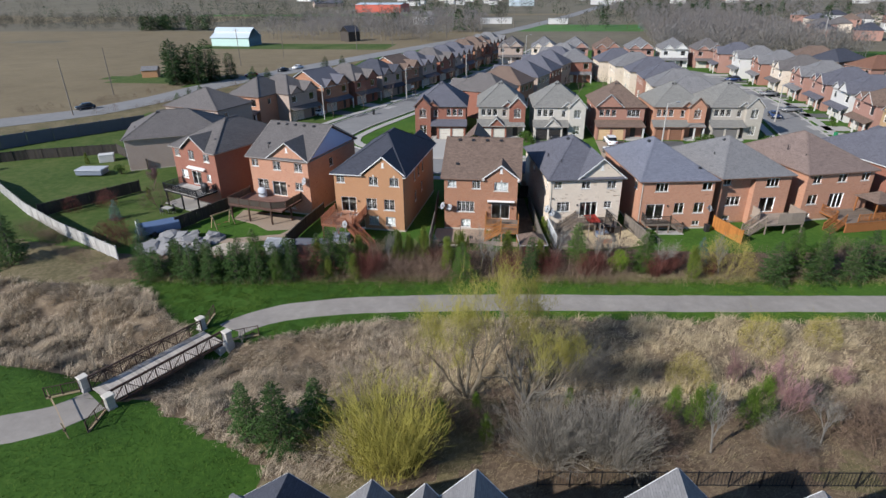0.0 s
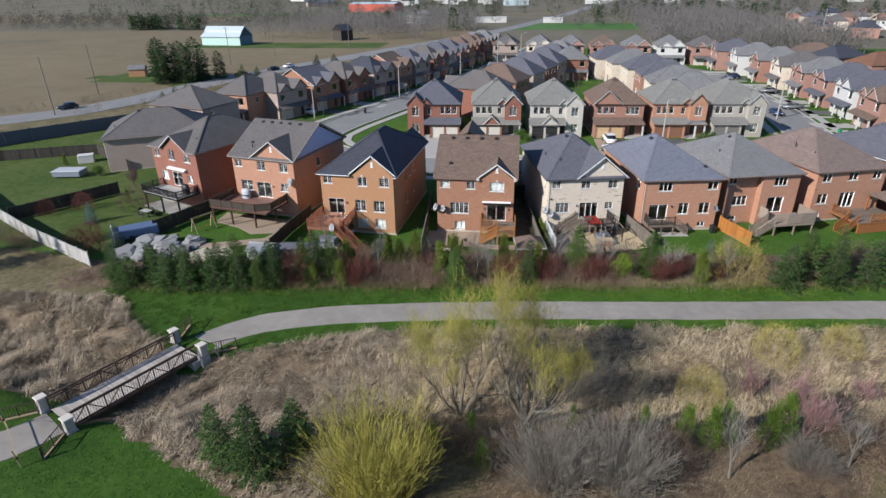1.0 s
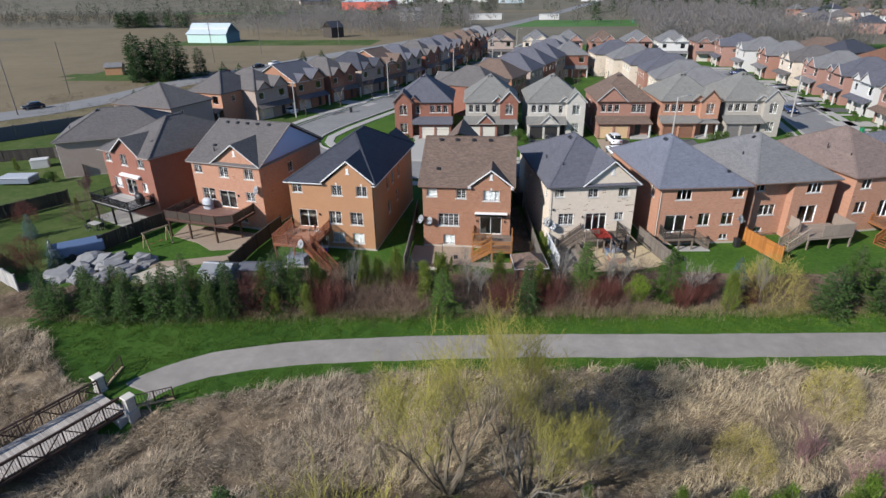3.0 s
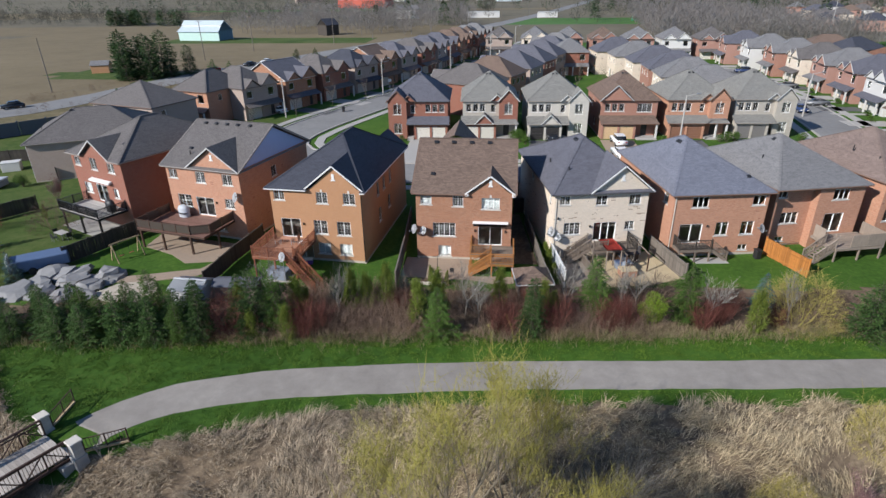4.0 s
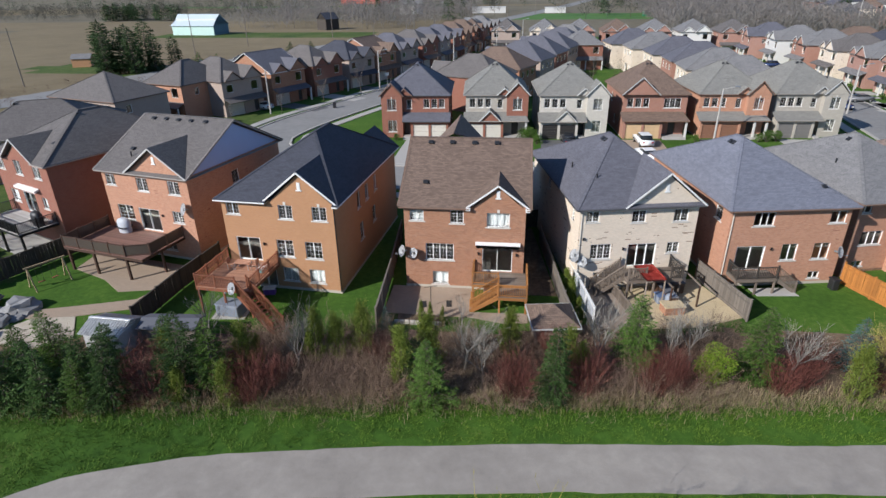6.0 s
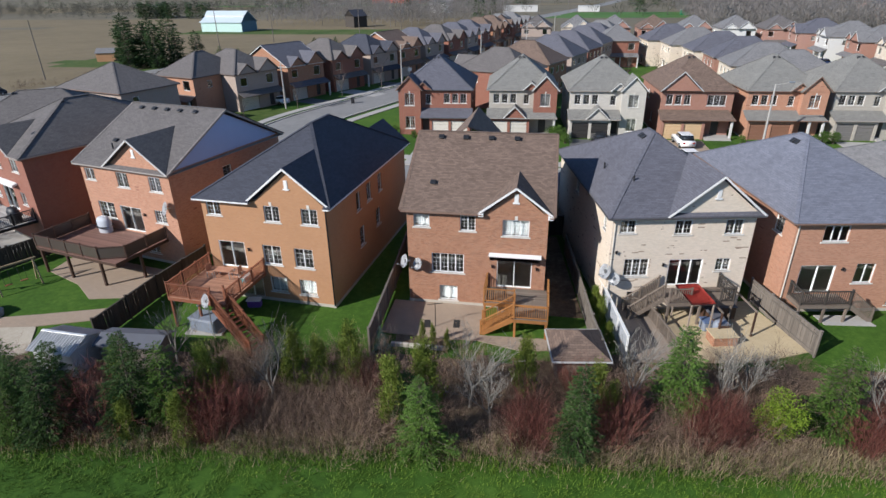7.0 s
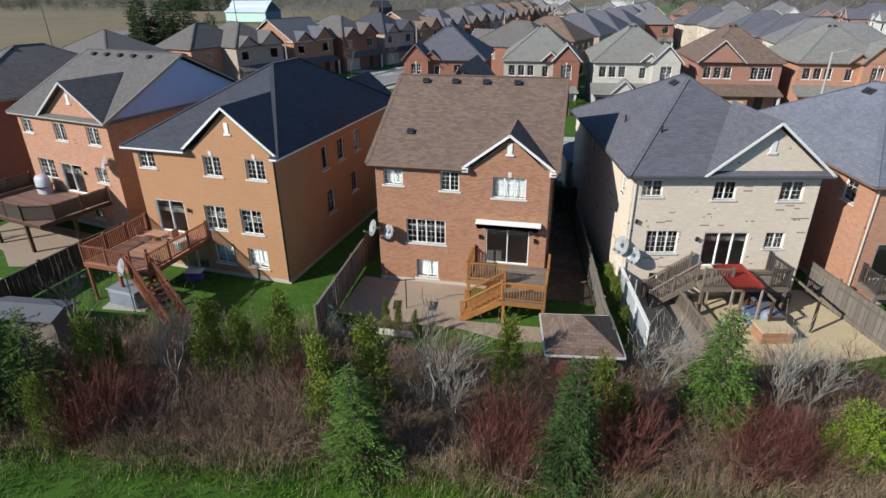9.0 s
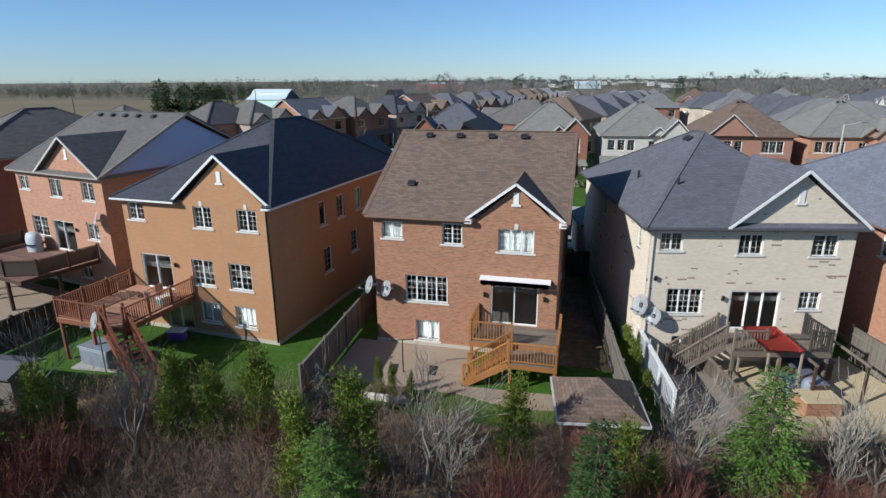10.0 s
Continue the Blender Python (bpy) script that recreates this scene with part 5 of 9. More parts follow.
def deck_floor(parent, x0, x1, y0, y1, z, material, fascia=None, along="x", board=0.145):
    """Separate boards on a rim of joists."""
    key = ("board", round(x1 - x0, 2) if along == "x" else round(y1 - y0, 2), along, material.name)
    n = int(((y1 - y0) if along == "x" else (x1 - x0)) / board)
    step = ((y1 - y0) if along == "x" else (x1 - x0)) / n
    if key not in CACHE:
        bm = box(0, x1 - x0, 0.004, step - 0.004, -0.035, 0, 0.004) if along == "x" else box(0.004, step - 0.004, 0, y1 - y0, -0.035, 0, 0.004)
        CACHE[key] = finish(bm, "board")
        CACHE[key].materials.append(material)
    for i in range(n):
        put_part("board", CACHE[key], None, parent, "", Matrix.Translation((x0, y0 + i * step, z) if along == "x" else (x0 + i * step, y0, z)))
    bm = bmesh.new()
    for q in ((x0, x1, y0, y0 + 0.05), (x0, x1, y1 - 0.05, y1), (x0, x0 + 0.05, y0 + 0.05, y1 - 0.05), (x1 - 0.05, x1, y0 + 0.05, y1 - 0.05)):
        add_box(bm, *q, z - 0.26, z - 0.037)
    k = int((x1 - x0) / 0.6)
    for i in range(1, k):
        x = x0 + (x1 - x0) * i / k
        add_box(bm, x - 0.02, x + 0.02, y0 + 0.05, y1 - 0.05, z - 0.22, z - 0.037)
    part("rim_joist", bm, fascia or material, parent)


def deck_legs(parent, spots, z, material, r=0.07):
    key = ("leg", round(z, 2), material.name, r)
    if key not in CACHE:
        CACHE[key] = finish(box(-r, r, -r, r, -0.1, z - 0.26, 0.01), "leg")
        CACHE[key].materials.append(material)
    for x, y in spots:
        put_part("leg", CACHE[key], None, parent, "", Matrix.Translation((x, y, 0)))


def stairs(parent, top, foot, width, material, rail=True, rail_mat=None, rails=(1, -1)):
    top, foot = Vector(top), Vector(foot)
    d = foot - top
    n = max(2, round(-d.z / 0.18))
    flat = Vector((d.x, d.y, 0)).normalized()
    s = Vector((-flat.y, flat.x, 0))
    yaw = math.degrees(math.atan2(flat.y, flat.x))
    run = Vector((d.x, d.y, 0)).length / n
    me = finish(box(0, run + 0.02, -width / 2, width / 2, -0.04, 0, 0.006), "tread")
    me.materials.append(material)
    for i in range(n):
        p = top + Vector((d.x, d.y, 0)) * (i / n) + Vector((0, 0, d.z * (i + 1) / (n + 0.0) + 0.02))
        put_part("tread", me, None, parent, "", pose(p.x, p.y, p.z, 0, 0, yaw))
    for k in (1, -1):
        part("stringer", beam(top + s * k * width / 2 - Vector((0, 0, 0.15)), foot + s * k * width / 2 + Vector((0, 0, 0.02)), 0.05, 0.26), material, parent)
    for k in rails:
        railing(parent, top + s * k * (width / 2 - 0.03), foot + s * k * (width / 2 - 0.03), rail_mat or material)


def fence(pts, height, material, label, cap=None, panel_len=2.4, board=0.14, z0=0.0, group="garden fences"):
    """A board fence through pts: every post and every panel of boards is a part."""
    f = thing("fence", Matrix.Identity(4), label, "fence", group)
    key = ("fpost", height, material.name)
    if key not in CACHE:
        bm = box(-0.06, 0.06, -0.06, 0.06, -0.3, height + 0.1, 0.01)
        add_box(bm, -0.08, 0.08, -0.08, 0.08, height + 0.1, height + 0.14, 0.01)
        CACHE[key] = finish(bm, "post")
        CACHE[key].materials.append(material)
    rng = random.Random(len(pts) * 7 + int(pts[0][0] * 10))
    for i, (p, q) in enumerate(zip(pts, pts[1:])):
        p, q = Vector((*p, 0)), Vector((*q, 0))
        n = max(1, round((q - p).length / panel_len))
        yaw = math.degrees(math.atan2(q.y - p.y, q.x - p.x))
        L = (q - p).length / n
        for k in range(n + 1):
            if k == 0 and i:
                continue
            c = p.lerp(q, k / n)
            put_part("post", CACHE[key], None, f, "", pose(c.x, c.y, ground_z(c.x, c.y) + z0, rng.uniform(-1, 1), rng.uniform(-1, 1), yaw))
        for k in range(n):
            c = p.lerp(q, k / n)
            base = pose(c.x, c.y, ground_z(c.x, c.y) + z0, 0, 0, yaw)
            nb = int((L - 0.12) / board)
            bw = round((L - 0.12) / nb, 3)
            bk = ("fboard", bw, height, material.name)
            if bk not in CACHE:
                CACHE[bk] = finish(box(0.004, bw - 0.004, -0.012, 0.012, 0.06, height - 0.02), "board")
                CACHE[bk].materials.append(material)
            for j in range(nb):
                put_part("board", CACHE[bk], None, f, "", base @ pose(0.06 + j * bw, 0.012 * (j % 2), rng.uniform(-0.02, 0.02), 0, rng.uniform(-0.5, 0.5), 0))
            for z in (0.3, height - 0.3):
                part("rail", box(0.06, L - 0.06, 0.026, 0.065, z - 0.045, z + 0.045), material, f, "", base)
            part("cap_rail", box(0, L, -0.06, 0.07, height, height + 0.035, 0.006), cap or material, f, "", pose(c.x, c.y, ground_z(c.x, c.y) + z0, 0, 0, yaw))
    return f


def decks():
    # behind the brown-roofed house: cedar deck with a lower landing and a flight of steps
    d = thing("deck", pose(0, 0, 0), "cedar-stained timber deck with steps behind the brown brick house", "deck", "garden decks")
    c = M["deck_cedar"]
    deck_floor(d, 0.75, 4.75, -2.1, -0.03, 1.58, M["deck_grey"], c)
    deck_floor(d, 2.75, 4.85, -3.55, -2.1, 1.40, M["deck_grey"], c)
    railing(d, (0.8, -2.05, 1.58), (2.7, -2.05, 1.58), c)
    railing(d, (0.8, -0.1, 1.58), (0.8, -2.05, 1.58), c, ends=(True, False))
    railing(d, (2.8, -3.5, 1.40), (4.8, -3.5, 1.40), c)
    railing(d, (4.8, -3.5, 1.40), (4.8, -0.1, 1.40), c, ends=(False, True))
    stairs(d, (2.75, -2.85, 1.40), (0.75, -2.85, 0.0), 1.2, c)
    deck_legs(d, [(0.85, -2.0), (2.3, -2.0)], 1.58, c)
    deck_legs(d, [(2.85, -3.45), (4.75, -3.45), (4.75, -2.2)], 1.40, c)
    # behind the orange house
    d = thing("deck", HOUSES[3].matrix_basis.copy(), "red-stained timber deck on posts behind the orange house", "deck", "garden decks")
    c = M["deck_red"]
    deck_floor(d, -4.75, -0.45, -4.6, -0.03, 2.25, M["deck_worn"], c)
    railing(d, (-4.7, -0.1, 2.25), (-4.7, -4.55, 2.25), c)
    railing(d, (-4.7, -4.55, 2.25), (-1.6, -4.55, 2.25), c, ends=(False, True))
    railing(d, (-0.5, -4.55, 2.25), (-0.5, -0.1, 2.25), c)
    stairs(d, (-1.05, -4.6, 2.25), (2.1, -5.9, 0.0), 1.0, c)
    deck_legs(d, [(-4.6, -4.5), (-2.6, -4.5), (-0.6, -4.5), (-4.6, -0.6)], 2.25, c)
    # behind the salmon house with the side gable
    d = thing("deck", HOUSES[2].matrix_basis.copy(), "plum-brown raised deck with dark railing panels", "deck", "garden decks")
    c = M["deck_dark"]
    deck_floor(d, -5.2, 3.2, -4.8, -0.03, 2.25, M["deck_plum"], c)
    railing(d, (-5.15, -0.1, 2.25), (-5.15, -4.75, 2.25), c, panel=M["smoked"])
    railing(d, (-5.15, -4.75, 2.25), (1.5, -4.75, 2.25), c, panel=M["smoked"], ends=(False, True))
    railing(d, (1.5, -4.75, 2.25), (3.15, -3.8, 2.25), c, panel=M["smoked"], ends=(False, True))
    railing(d, (3.15, -3.8, 2.25), (3.15, -0.1, 2.25), c, panel=M["smoked"], ends=(False, True))
    deck_legs(d, [(-5.0, -4.6), (-2.2, -4.6), (1.3, -4.6), (3.0, -2.6)], 2.25, c, 0.09)
    # behind the red brick house
    d = thing("deck", HOUSES[1].matrix_basis.copy(), "dark raised deck with a pale floor behind the red house", "deck", "garden decks")
    c = M["dark_metal"]
    deck_floor(d, -3.4, 3.9, -3.4, -0.03, 2.5, M["fence_pale"], c)
    railing(d, (-3.35, -0.1, 2.5), (-3.35, -3.35, 2.5), c)
    railing(d, (-3.35, -3.35, 2.5), (3.85, -3.35, 2.5), c, ends=(False, True))
    railing(d, (3.85, -3.35, 2.5), (3.85, -0.1, 2.5), c, ends=(False, True))
    deck_legs(d, [(-3.2, -3.2), (0.2, -3.2), (3.7, -3.2)], 2.5, c, 0.09)
    # small balcony deck on the slate-roofed salmon house
    d = thing("deck", HOUSES[6].matrix_basis.copy(), "small weathered grey timber deck with a short flight", "deck", "garden decks")
    c = M["deck_grey"]
    deck_floor(d, -4.1, -0.9, -1.5, -0.03, 1.35, c)
    railing(d, (-4.05, -0.1, 1.35), (-4.05, -1.45, 1.35), M["fence_dark"])
    railing(d, (-4.05, -1.45, 1.35), (-0.95, -1.45, 1.35), M["fence_dark"], ends=(False, True))
    stairs(d, (-0.9, -0.8, 1.35), (0.8, -0.8, 0.0), 1.2, c, rails=(-1,))
    deck_legs(d, [(-4.0, -1.4), (-2.4, -1.4), (-1.0, -1.4)], 1.35, c)
    # stepped decks on the two houses further along
    d = thing("deck", HOUSES[7].matrix_basis.copy(), "weathered timber deck with lattice screens and steps", "deck", "garden decks")
    c = M["wood_weathered"]
    deck_floor(d, 0.0, 5.0, -3.4, -0.03, 1.4, c)
    for x0, y0, x1, y1 in ((0.0, -0.3, 0.0, -1.7), (1.4, -3.4, 3.2, -3.4), (3.2, -3.4, 5.0, -3.4), (5.0, -3.4, 5.0, -0.4)):
        L = math.hypot(x1 - x0, y1 - y0)
        part("screen", box(0, L, -0.03, 0.03, 0.05, 1.3, 0.01), M["wood_weathered"], d, "weathered timber privacy screen", pose(x0, y0, 1.4, 0, 0, math.degrees(math.atan2(y1 - y0, x1 - x0))))
    stairs(d, (0.0, -2.6, 1.4), (-2.2, -2.8, 0.0), 1.3, c)
    deck_legs(d, [(0.1, -3.3), (2.6, -3.3), (4.9, -3.3)], 1.4, c)
    d = thing("deck", HOUSES[8].matrix_basis.copy(), "orange-stained timber deck with stairs", "deck", "garden decks")
    c = M["deck_rust"]
    deck_floor(d, -1.8, 4.6, -4.4, -0.03, 1.3, M["deck_grey"], c)
    railing(d, (-1.75, -0.2, 1.3), (-1.75, -2.6, 1.3), c)
    railing(d, (-0.2, -4.35, 1.3), (4.55, -4.35, 1.3), c)
    stairs(d, (-1.8, -3.5, 1.3), (-3.6, -3.7, 0.0), 1.3, c)
    part("skirt", box(-1.8, 4.6, -4.46, -4.4, 0.02, 1.02), c, d, "orange-stained skirt boards")
    deck_legs(d, [(-1.7, -4.3), (1.4, -4.3), (4.5, -4.3)], 1.3, c)
    g = thing("gazebo", HOUSES[8].matrix_basis @ pose(4.1, -2.2, 1.3), "orange timber gazebo with a brown shingle roof", "gazebo")
    for x in (-1.5, 1.5):
        for y in (-1.5, 1.5):
            part("post", box(x - 0.07, x + 0.07, y - 0.07, y + 0.07, 0, 2.1), c, g)
    bm = bmesh.new()
    A = [(-1.8, -1.8, 2.1), (1.8, -1.8, 2.1), (1.8, 1.8, 2.1), (-1.8, 1.8, 2.1)]
    for i in range(4):
        add_slab(bm, [A[i], A[(i + 1) % 4], (0, 0, 3.1)], 0.08)
    part("roof", bm, M["roof_brown"], g)
    for x0, x1, y0, y1 in ((-1.5, 1.5, -1.53, -1.47), (1.47, 1.53, -1.5, 1.5)):
        part("skirt", box(x0, x1, y0, y1, 0.1, 0.8), c, g)


M["smoked"] = plain("smoked", (0.075, 0.06, 0.05), 0.25, var=0.1)
decks()
fence([(-22.6, -8.0), (-22.3, -2.2), (-21.6, 3.0)], 1.7, M["fence_dark"], "dark stained board fence between gardens")
fence([(-5.5, -6.6), (-6.0, 1.6), (-6.6, 9.0)], 1.8, M["fence_grey"], "weathered grey board fence between gardens")
fence([(7.9, -5.6), (7.5, -2.9), (6.9, 2.7), (6.2, 9.0)], 1.7, M["fence_grey"], "weathered grey board fence between gardens")
fence([(5.0, 12.6), (6.4, 13.0)], 1.8, M["fence_dark"], "dark board gate closing the gap between houses")
fence([(20.2, -2.9), (18.4, 3.3)], 1.7, M["fence_grey"], "brown-grey weathered board fence beside the patio")
fence([(31.3, -1.2), (29.4, 3.6)], 1.75, M["fence_orange"], "bright orange-stained board fence between gardens")
fence([(-38.9, -4.4), (-34.8, 5.1)], 1.8, M["fence_dark"], "dark stained board fence between gardens")
fence([(-60.5, -2.0), (-53.0, 9.4)], 1.8, M["fence_dark"], "dark stained board fence between gardens")
fence([(-88.2, 21.3), (-84.5, 23.5), (-70.1, 28.6), (-58.5, 20.0)], 1.8, M["fence_dark"], "dark stained board fence along the garden", board=0.3)
fence([(-95, 16), (-76.4, 8.0), (-63.1, -1.3), (-53.2, -7.2), (-40.9, -13.4)], 1.7, M["fence_pale"], "pale bleached board fence curving round the gardens", board=0.3)
nw = thing("noise_wall", Matrix.Identity(4), "grey-blue concrete noise wall along the road", "wall")
for i in range(12):
    a, b = Vector((-112, 8)).lerp(Vector((-78, 50)), i / 12), Vector((-112, 8)).lerp(Vector((-78, 50)), (i + 1) / 12)
    L, yaw = (b - a).length, math.degrees(math.atan2(b.y - a.y, b.x - a.x))
    part("panel", box(0.2, L - 0.1, -0.06, 0.06, 0, 2.9), M["concrete_dark"], nw, "", pose(a.x, a.y, 0, 0, 0, yaw))
    part("post", box(-0.15, 0.15, -0.15, 0.15, 0, 3.1, 0.02), M["concrete_dark"], nw, "", pose(a.x, a.y, 0, 0, 0, yaw))


# ---------- plants ----------
class Buf:
    """Vertices and faces gathered fast."""

    def __init__(self):
        self.v, self.f = [], []

    def tube(self, pts, radii, sides=4):
        k0 = len(self.v)
        for i, p in enumerate(pts):
            d = (pts[min(i + 1, len(pts) - 1)] - pts[max(i - 1, 0)])
            d = d.normalized() if d.length > 1e-6 else Vector((0, 0, 1))
            s = d.orthogonal().normalized()
            t = d.cross(s)
            for k in range(sides):
                a = k * math.tau / sides
                self.v.append(tuple(p + (s * math.cos(a) + t * math.sin(a)) * radii[i]))
        for i in range(len(pts) - 1):
            for k in range(sides):
                a, b = k0 + i * sides + k, k0 + i * sides + (k + 1) % sides
                self.f.append((a, b, b + sides, a + sides))

    def leaf(self, p, d, n, length, width):
        """A pointed four-sided leaf or spray from p along d."""
        s = d.cross(n)
        s = s.normalized() if s.length > 1e-6 else d.orthogonal().normalized()
        k = len(self.v)
        self.v += [tuple(p), tuple(p + d * length * 0.45 + s * width / 2), tuple(p + d * length), tuple(p + d * length * 0.45 - s * width / 2)]
        self.f.append((k, k + 1, k + 2, k + 3))

    def add(self, other):
        k = len(self.v)
        self.v += other.v
        self.f += [tuple(i + k for i in f) for f in other.f]

    def mesh(self, name, material, smooth=False):
        me = bpy.data.meshes.new(name)
        me.from_pydata(self.v, [], self.f)
        me.materials.append(material)
        if smooth:
            me.polygons.foreach_set("use_smooth", [True] * len(self.f))
        return me


def rvec(r):
    while True:
        v = Vector((r.uniform(-1, 1), r.uniform(-1, 1), r.uniform(-1, 1)))
        if 0.1 < v.length < 1:
            return v.normalized()


PLANTS = {}


def plant(name, label, category, trunk_me, crown_me, group=""):
    """A prototype kept out of sight below ground until it is copied: trunk and crown as parts."""
    PLANTS[name] = (label, category, trunk_me, crown_me, group)


COUNT = {}


def grow(kind, name, x, y, s=1.0, rz=None, sz=1.0, label=None, z=None):
    label0, category, tm, cm, group = PLANTS[kind]
    k = COUNT[kind] = COUNT.get(kind, 0) + 1
    r = random.Random(k * 31 + len(kind))
    m = pose(x, y, (ground_z(x, y) if z is None else z) - 0.03, r.uniform(-3, 3), r.uniform(-3, 3), r.uniform(0, 360) if rz is None else rz) @ Matrix.Diagonal((s, s, s * sz, 1))
    t = thing(name, m, label or label0, category, group)
    if tm:
        put_part("trunk", tm, None, t)
    put_part("crown", cm, None, t)
    return t


def make_conifer(seed, h, rad, mat, dense=1.0, droop=0.25, spray=0.21, wide=0.05, step=0.165, power=0.8, fine=1.0, lumpy=0.22):
    """Whorls of boughs; each bough is a flat fan of side twigs set with short narrow sprays."""
    r = random.Random(seed)
    tb, cb = Buf(), Buf()
    tb.tube([Vector((0, 0, -0.2)), Vector((0, 0, h * 0.5)), Vector((0, 0, h * 0.98))], [0.016 * h, 0.011 * h, 0.005], 6)
    z = 0.03 * h
    up = Vector((0, 0, 1))
    while z < h * 0.985:
        f = 1 - z / h
        L = rad * (f ** power) * r.uniform(0.82, 1.08) + 0.05
        n = max(5, int(8.5 * dense * (0.6 + 0.7 * f)))
        a0 = r.uniform(0, 6.3)
        for i in range(n):
            a = a0 + i * math.tau / n + r.uniform(-0.3, 0.3)
            Li = L * r.uniform(0.66, 1.16) * (1 + lumpy * 1.6 * noise.noise((math.cos(a) * 1.3, math.sin(a) * 1.3, z * 0.9 + seed)))
            out = Vector((math.cos(a), math.sin(a), 0))
            base = Vector((0, 0, z + r.uniform(-0.4, 0.4) * step))
            rise = 0.2 - droop * f + r.uniform(-0.14, 0.14)
            tip = base + out * Li + up * Li * rise
            tb.tube([base, tip], [0.014 * f + 0.006, 0.003], 3)
            side = out.cross(up)
            k = max(4, int(Li / (spray * 0.21) * dense * fine))
            for j in range(k):
                t = 0.15 + 0.85 * ((j + r.random()) / k) ** 0.8
                sg = 1 if j % 2 else -1
                sw = sg * Li * 0.34 * (1.08 - t) * r.random()
                p = base.lerp(tip, min(1, t)) + side * sw + out * abs(sw) * 0.5 - up * (abs(sw) * 0.25 + 0.1 * Li * t * t)
                d = (out * r.uniform(0.5, 1.0) + side * sg * r.uniform(0.1, 0.9) * (1.15 - 0.6 * t) + up * r.uniform(-0.4, 0.25)).normalized()
                cb.leaf(p, d, up + rvec(r) * 0.8, spray * r.uniform(0.6, 1.35) * (0.6 + 0.5 * f), wide * r.uniform(0.7, 1.4))
        z += step * r.uniform(0.75, 1.2) * (0.6 + 0.6 * f)
    for j in range(10):
        cb.leaf(Vector((0, 0, h * (0.93 + 0.006 * j))), (rvec(r) * 0.4 + up).normalized(), rvec(r), spray * 0.8, wide)
    return tb.mesh("trunk", M["bark"]), cb.mesh("crown", mat)


def make_cedar(seed, h, rad, mat, n=5200):
    """An upright evergreen: flat upright sprays on many small plumes."""
    r = random.Random(seed)
    tb, cb = Buf(), Buf()
    tb.tube([Vector((0, 0, -0.2)), Vector((0, 0, h * 0.7))], [0.05, 0.02], 5)
    plumes = []
    for i in range(110):
        u = r.random() ** 0.85
        a = r.uniform(0, 6.3)
        prof = (1 - u) ** 0.7 * min(1, 0.6 + 2.2 * u)
        rr = rad * prof * r.uniform(0.55, 1.05)
        plumes.append((Vector((math.cos(a) * rr, math.sin(a) * rr, h * u * 0.92)), Vector((math.cos(a) * 0.35, math.sin(a) * 0.35, 1)).normalized(), h * r.uniform(0.10, 0.2)))
    for i in range(n):
        c, d, L = plumes[i % 110]
        p = c + d * L * r.uniform(-0.5, 1.0) + rvec(r) * rad * 0.3 * r.random()
        if p.z < 0.03:
            continue
        e = (d + rvec(r) * 0.75).normalized()
        cb.leaf(p, e, rvec(r), r.uniform(0.06, 0.15), r.uniform(0.02, 0.045))
    return tb.mesh("trunk", M["bark"]), cb.mesh("crown", mat)


def branch(buf, r, p, d, length, rad, depth, tips, up=0.25, spread=0.75, kids=(3, 5), sides=4, wiggle=0.18):
    n = 4 if depth > 1 else 3
    pts, radii = [p], [rad]
    q, dd = p, d
    for i in range(n):
        dd = (dd + rvec(r) * wiggle + Vector((0, 0, up * 0.15))).normalized()
        q = q + dd * (length / n)
        pts.append(q)
        radii.append(rad * (1 - 0.75 * (i + 1) / n))
    buf.tube(pts, radii, sides if depth > 1 else 3)
    if depth <= 0:
        tips.append((q, dd))
        return
    for i in range(r.randint(*kids)):
        t = r.uniform(0.3, 1.0)
        j = min(n - 1, int(t * n))
        b = pts[j].lerp(pts[j + 1], t * n - j)
        nd = (dd + rvec(r) * spread + Vector((0, 0, up))).normalized()
        branch(buf, r, b, nd, length * r.uniform(0.5, 0.75), max(0.0095, radii[j] * 0.62), depth - 1, tips, up, spread, kids, sides, wiggle)


def make_bare_tree(seed, h, mat, trunk_mat, depth=3, kids=(4, 6), spread=0.75, up=0.3, stems=1, trunk=0.35, rad=0.07, fine=2):
    """Bare branches: the trunk and limbs, and a crown of fine twigs."""
    r = random.Random(seed)
    tb, cb = Buf(), Buf()
    tips = []
    for s in range(stems):
        d = (Vector((0, 0, 1)) + rvec(r) * (0.12 if stems == 1 else 0.5)).normalized()
        base = Vector((r.uniform(-0.1, 0.1), r.uniform(-0.1, 0.1), -0.15)) * (1 if stems == 1 else 2)
        top = base + d * h * trunk
        tb.tube([base, base.lerp(top, 0.5) + rvec(r) * 0.04, top], [rad, rad * 0.8, rad * 0.65], 6)
        for i in range(r.randint(4, 6)):
            nd = (d + rvec(r) * spread + Vector((0, 0, up))).normalized()
            branch(tb, r, base.lerp(top, r.uniform(0.55, 1.0)), nd, h * r.uniform(0.3, 0.45), rad * 0.55, depth - 1, tips, up, spread, kids)
    for p, d in tips:
        for i in range(fine):
            nd = (d + rvec(r) * 0.6 + Vector((0, 0, up * 0.5))).normalized()
            q = p + nd * r.uniform(0.2, 0.45)
            cb.tube([p, q], [0.0085, 0.004], 3)
    return tb.mesh("trunk", trunk_mat), cb.mesh("crown", mat)


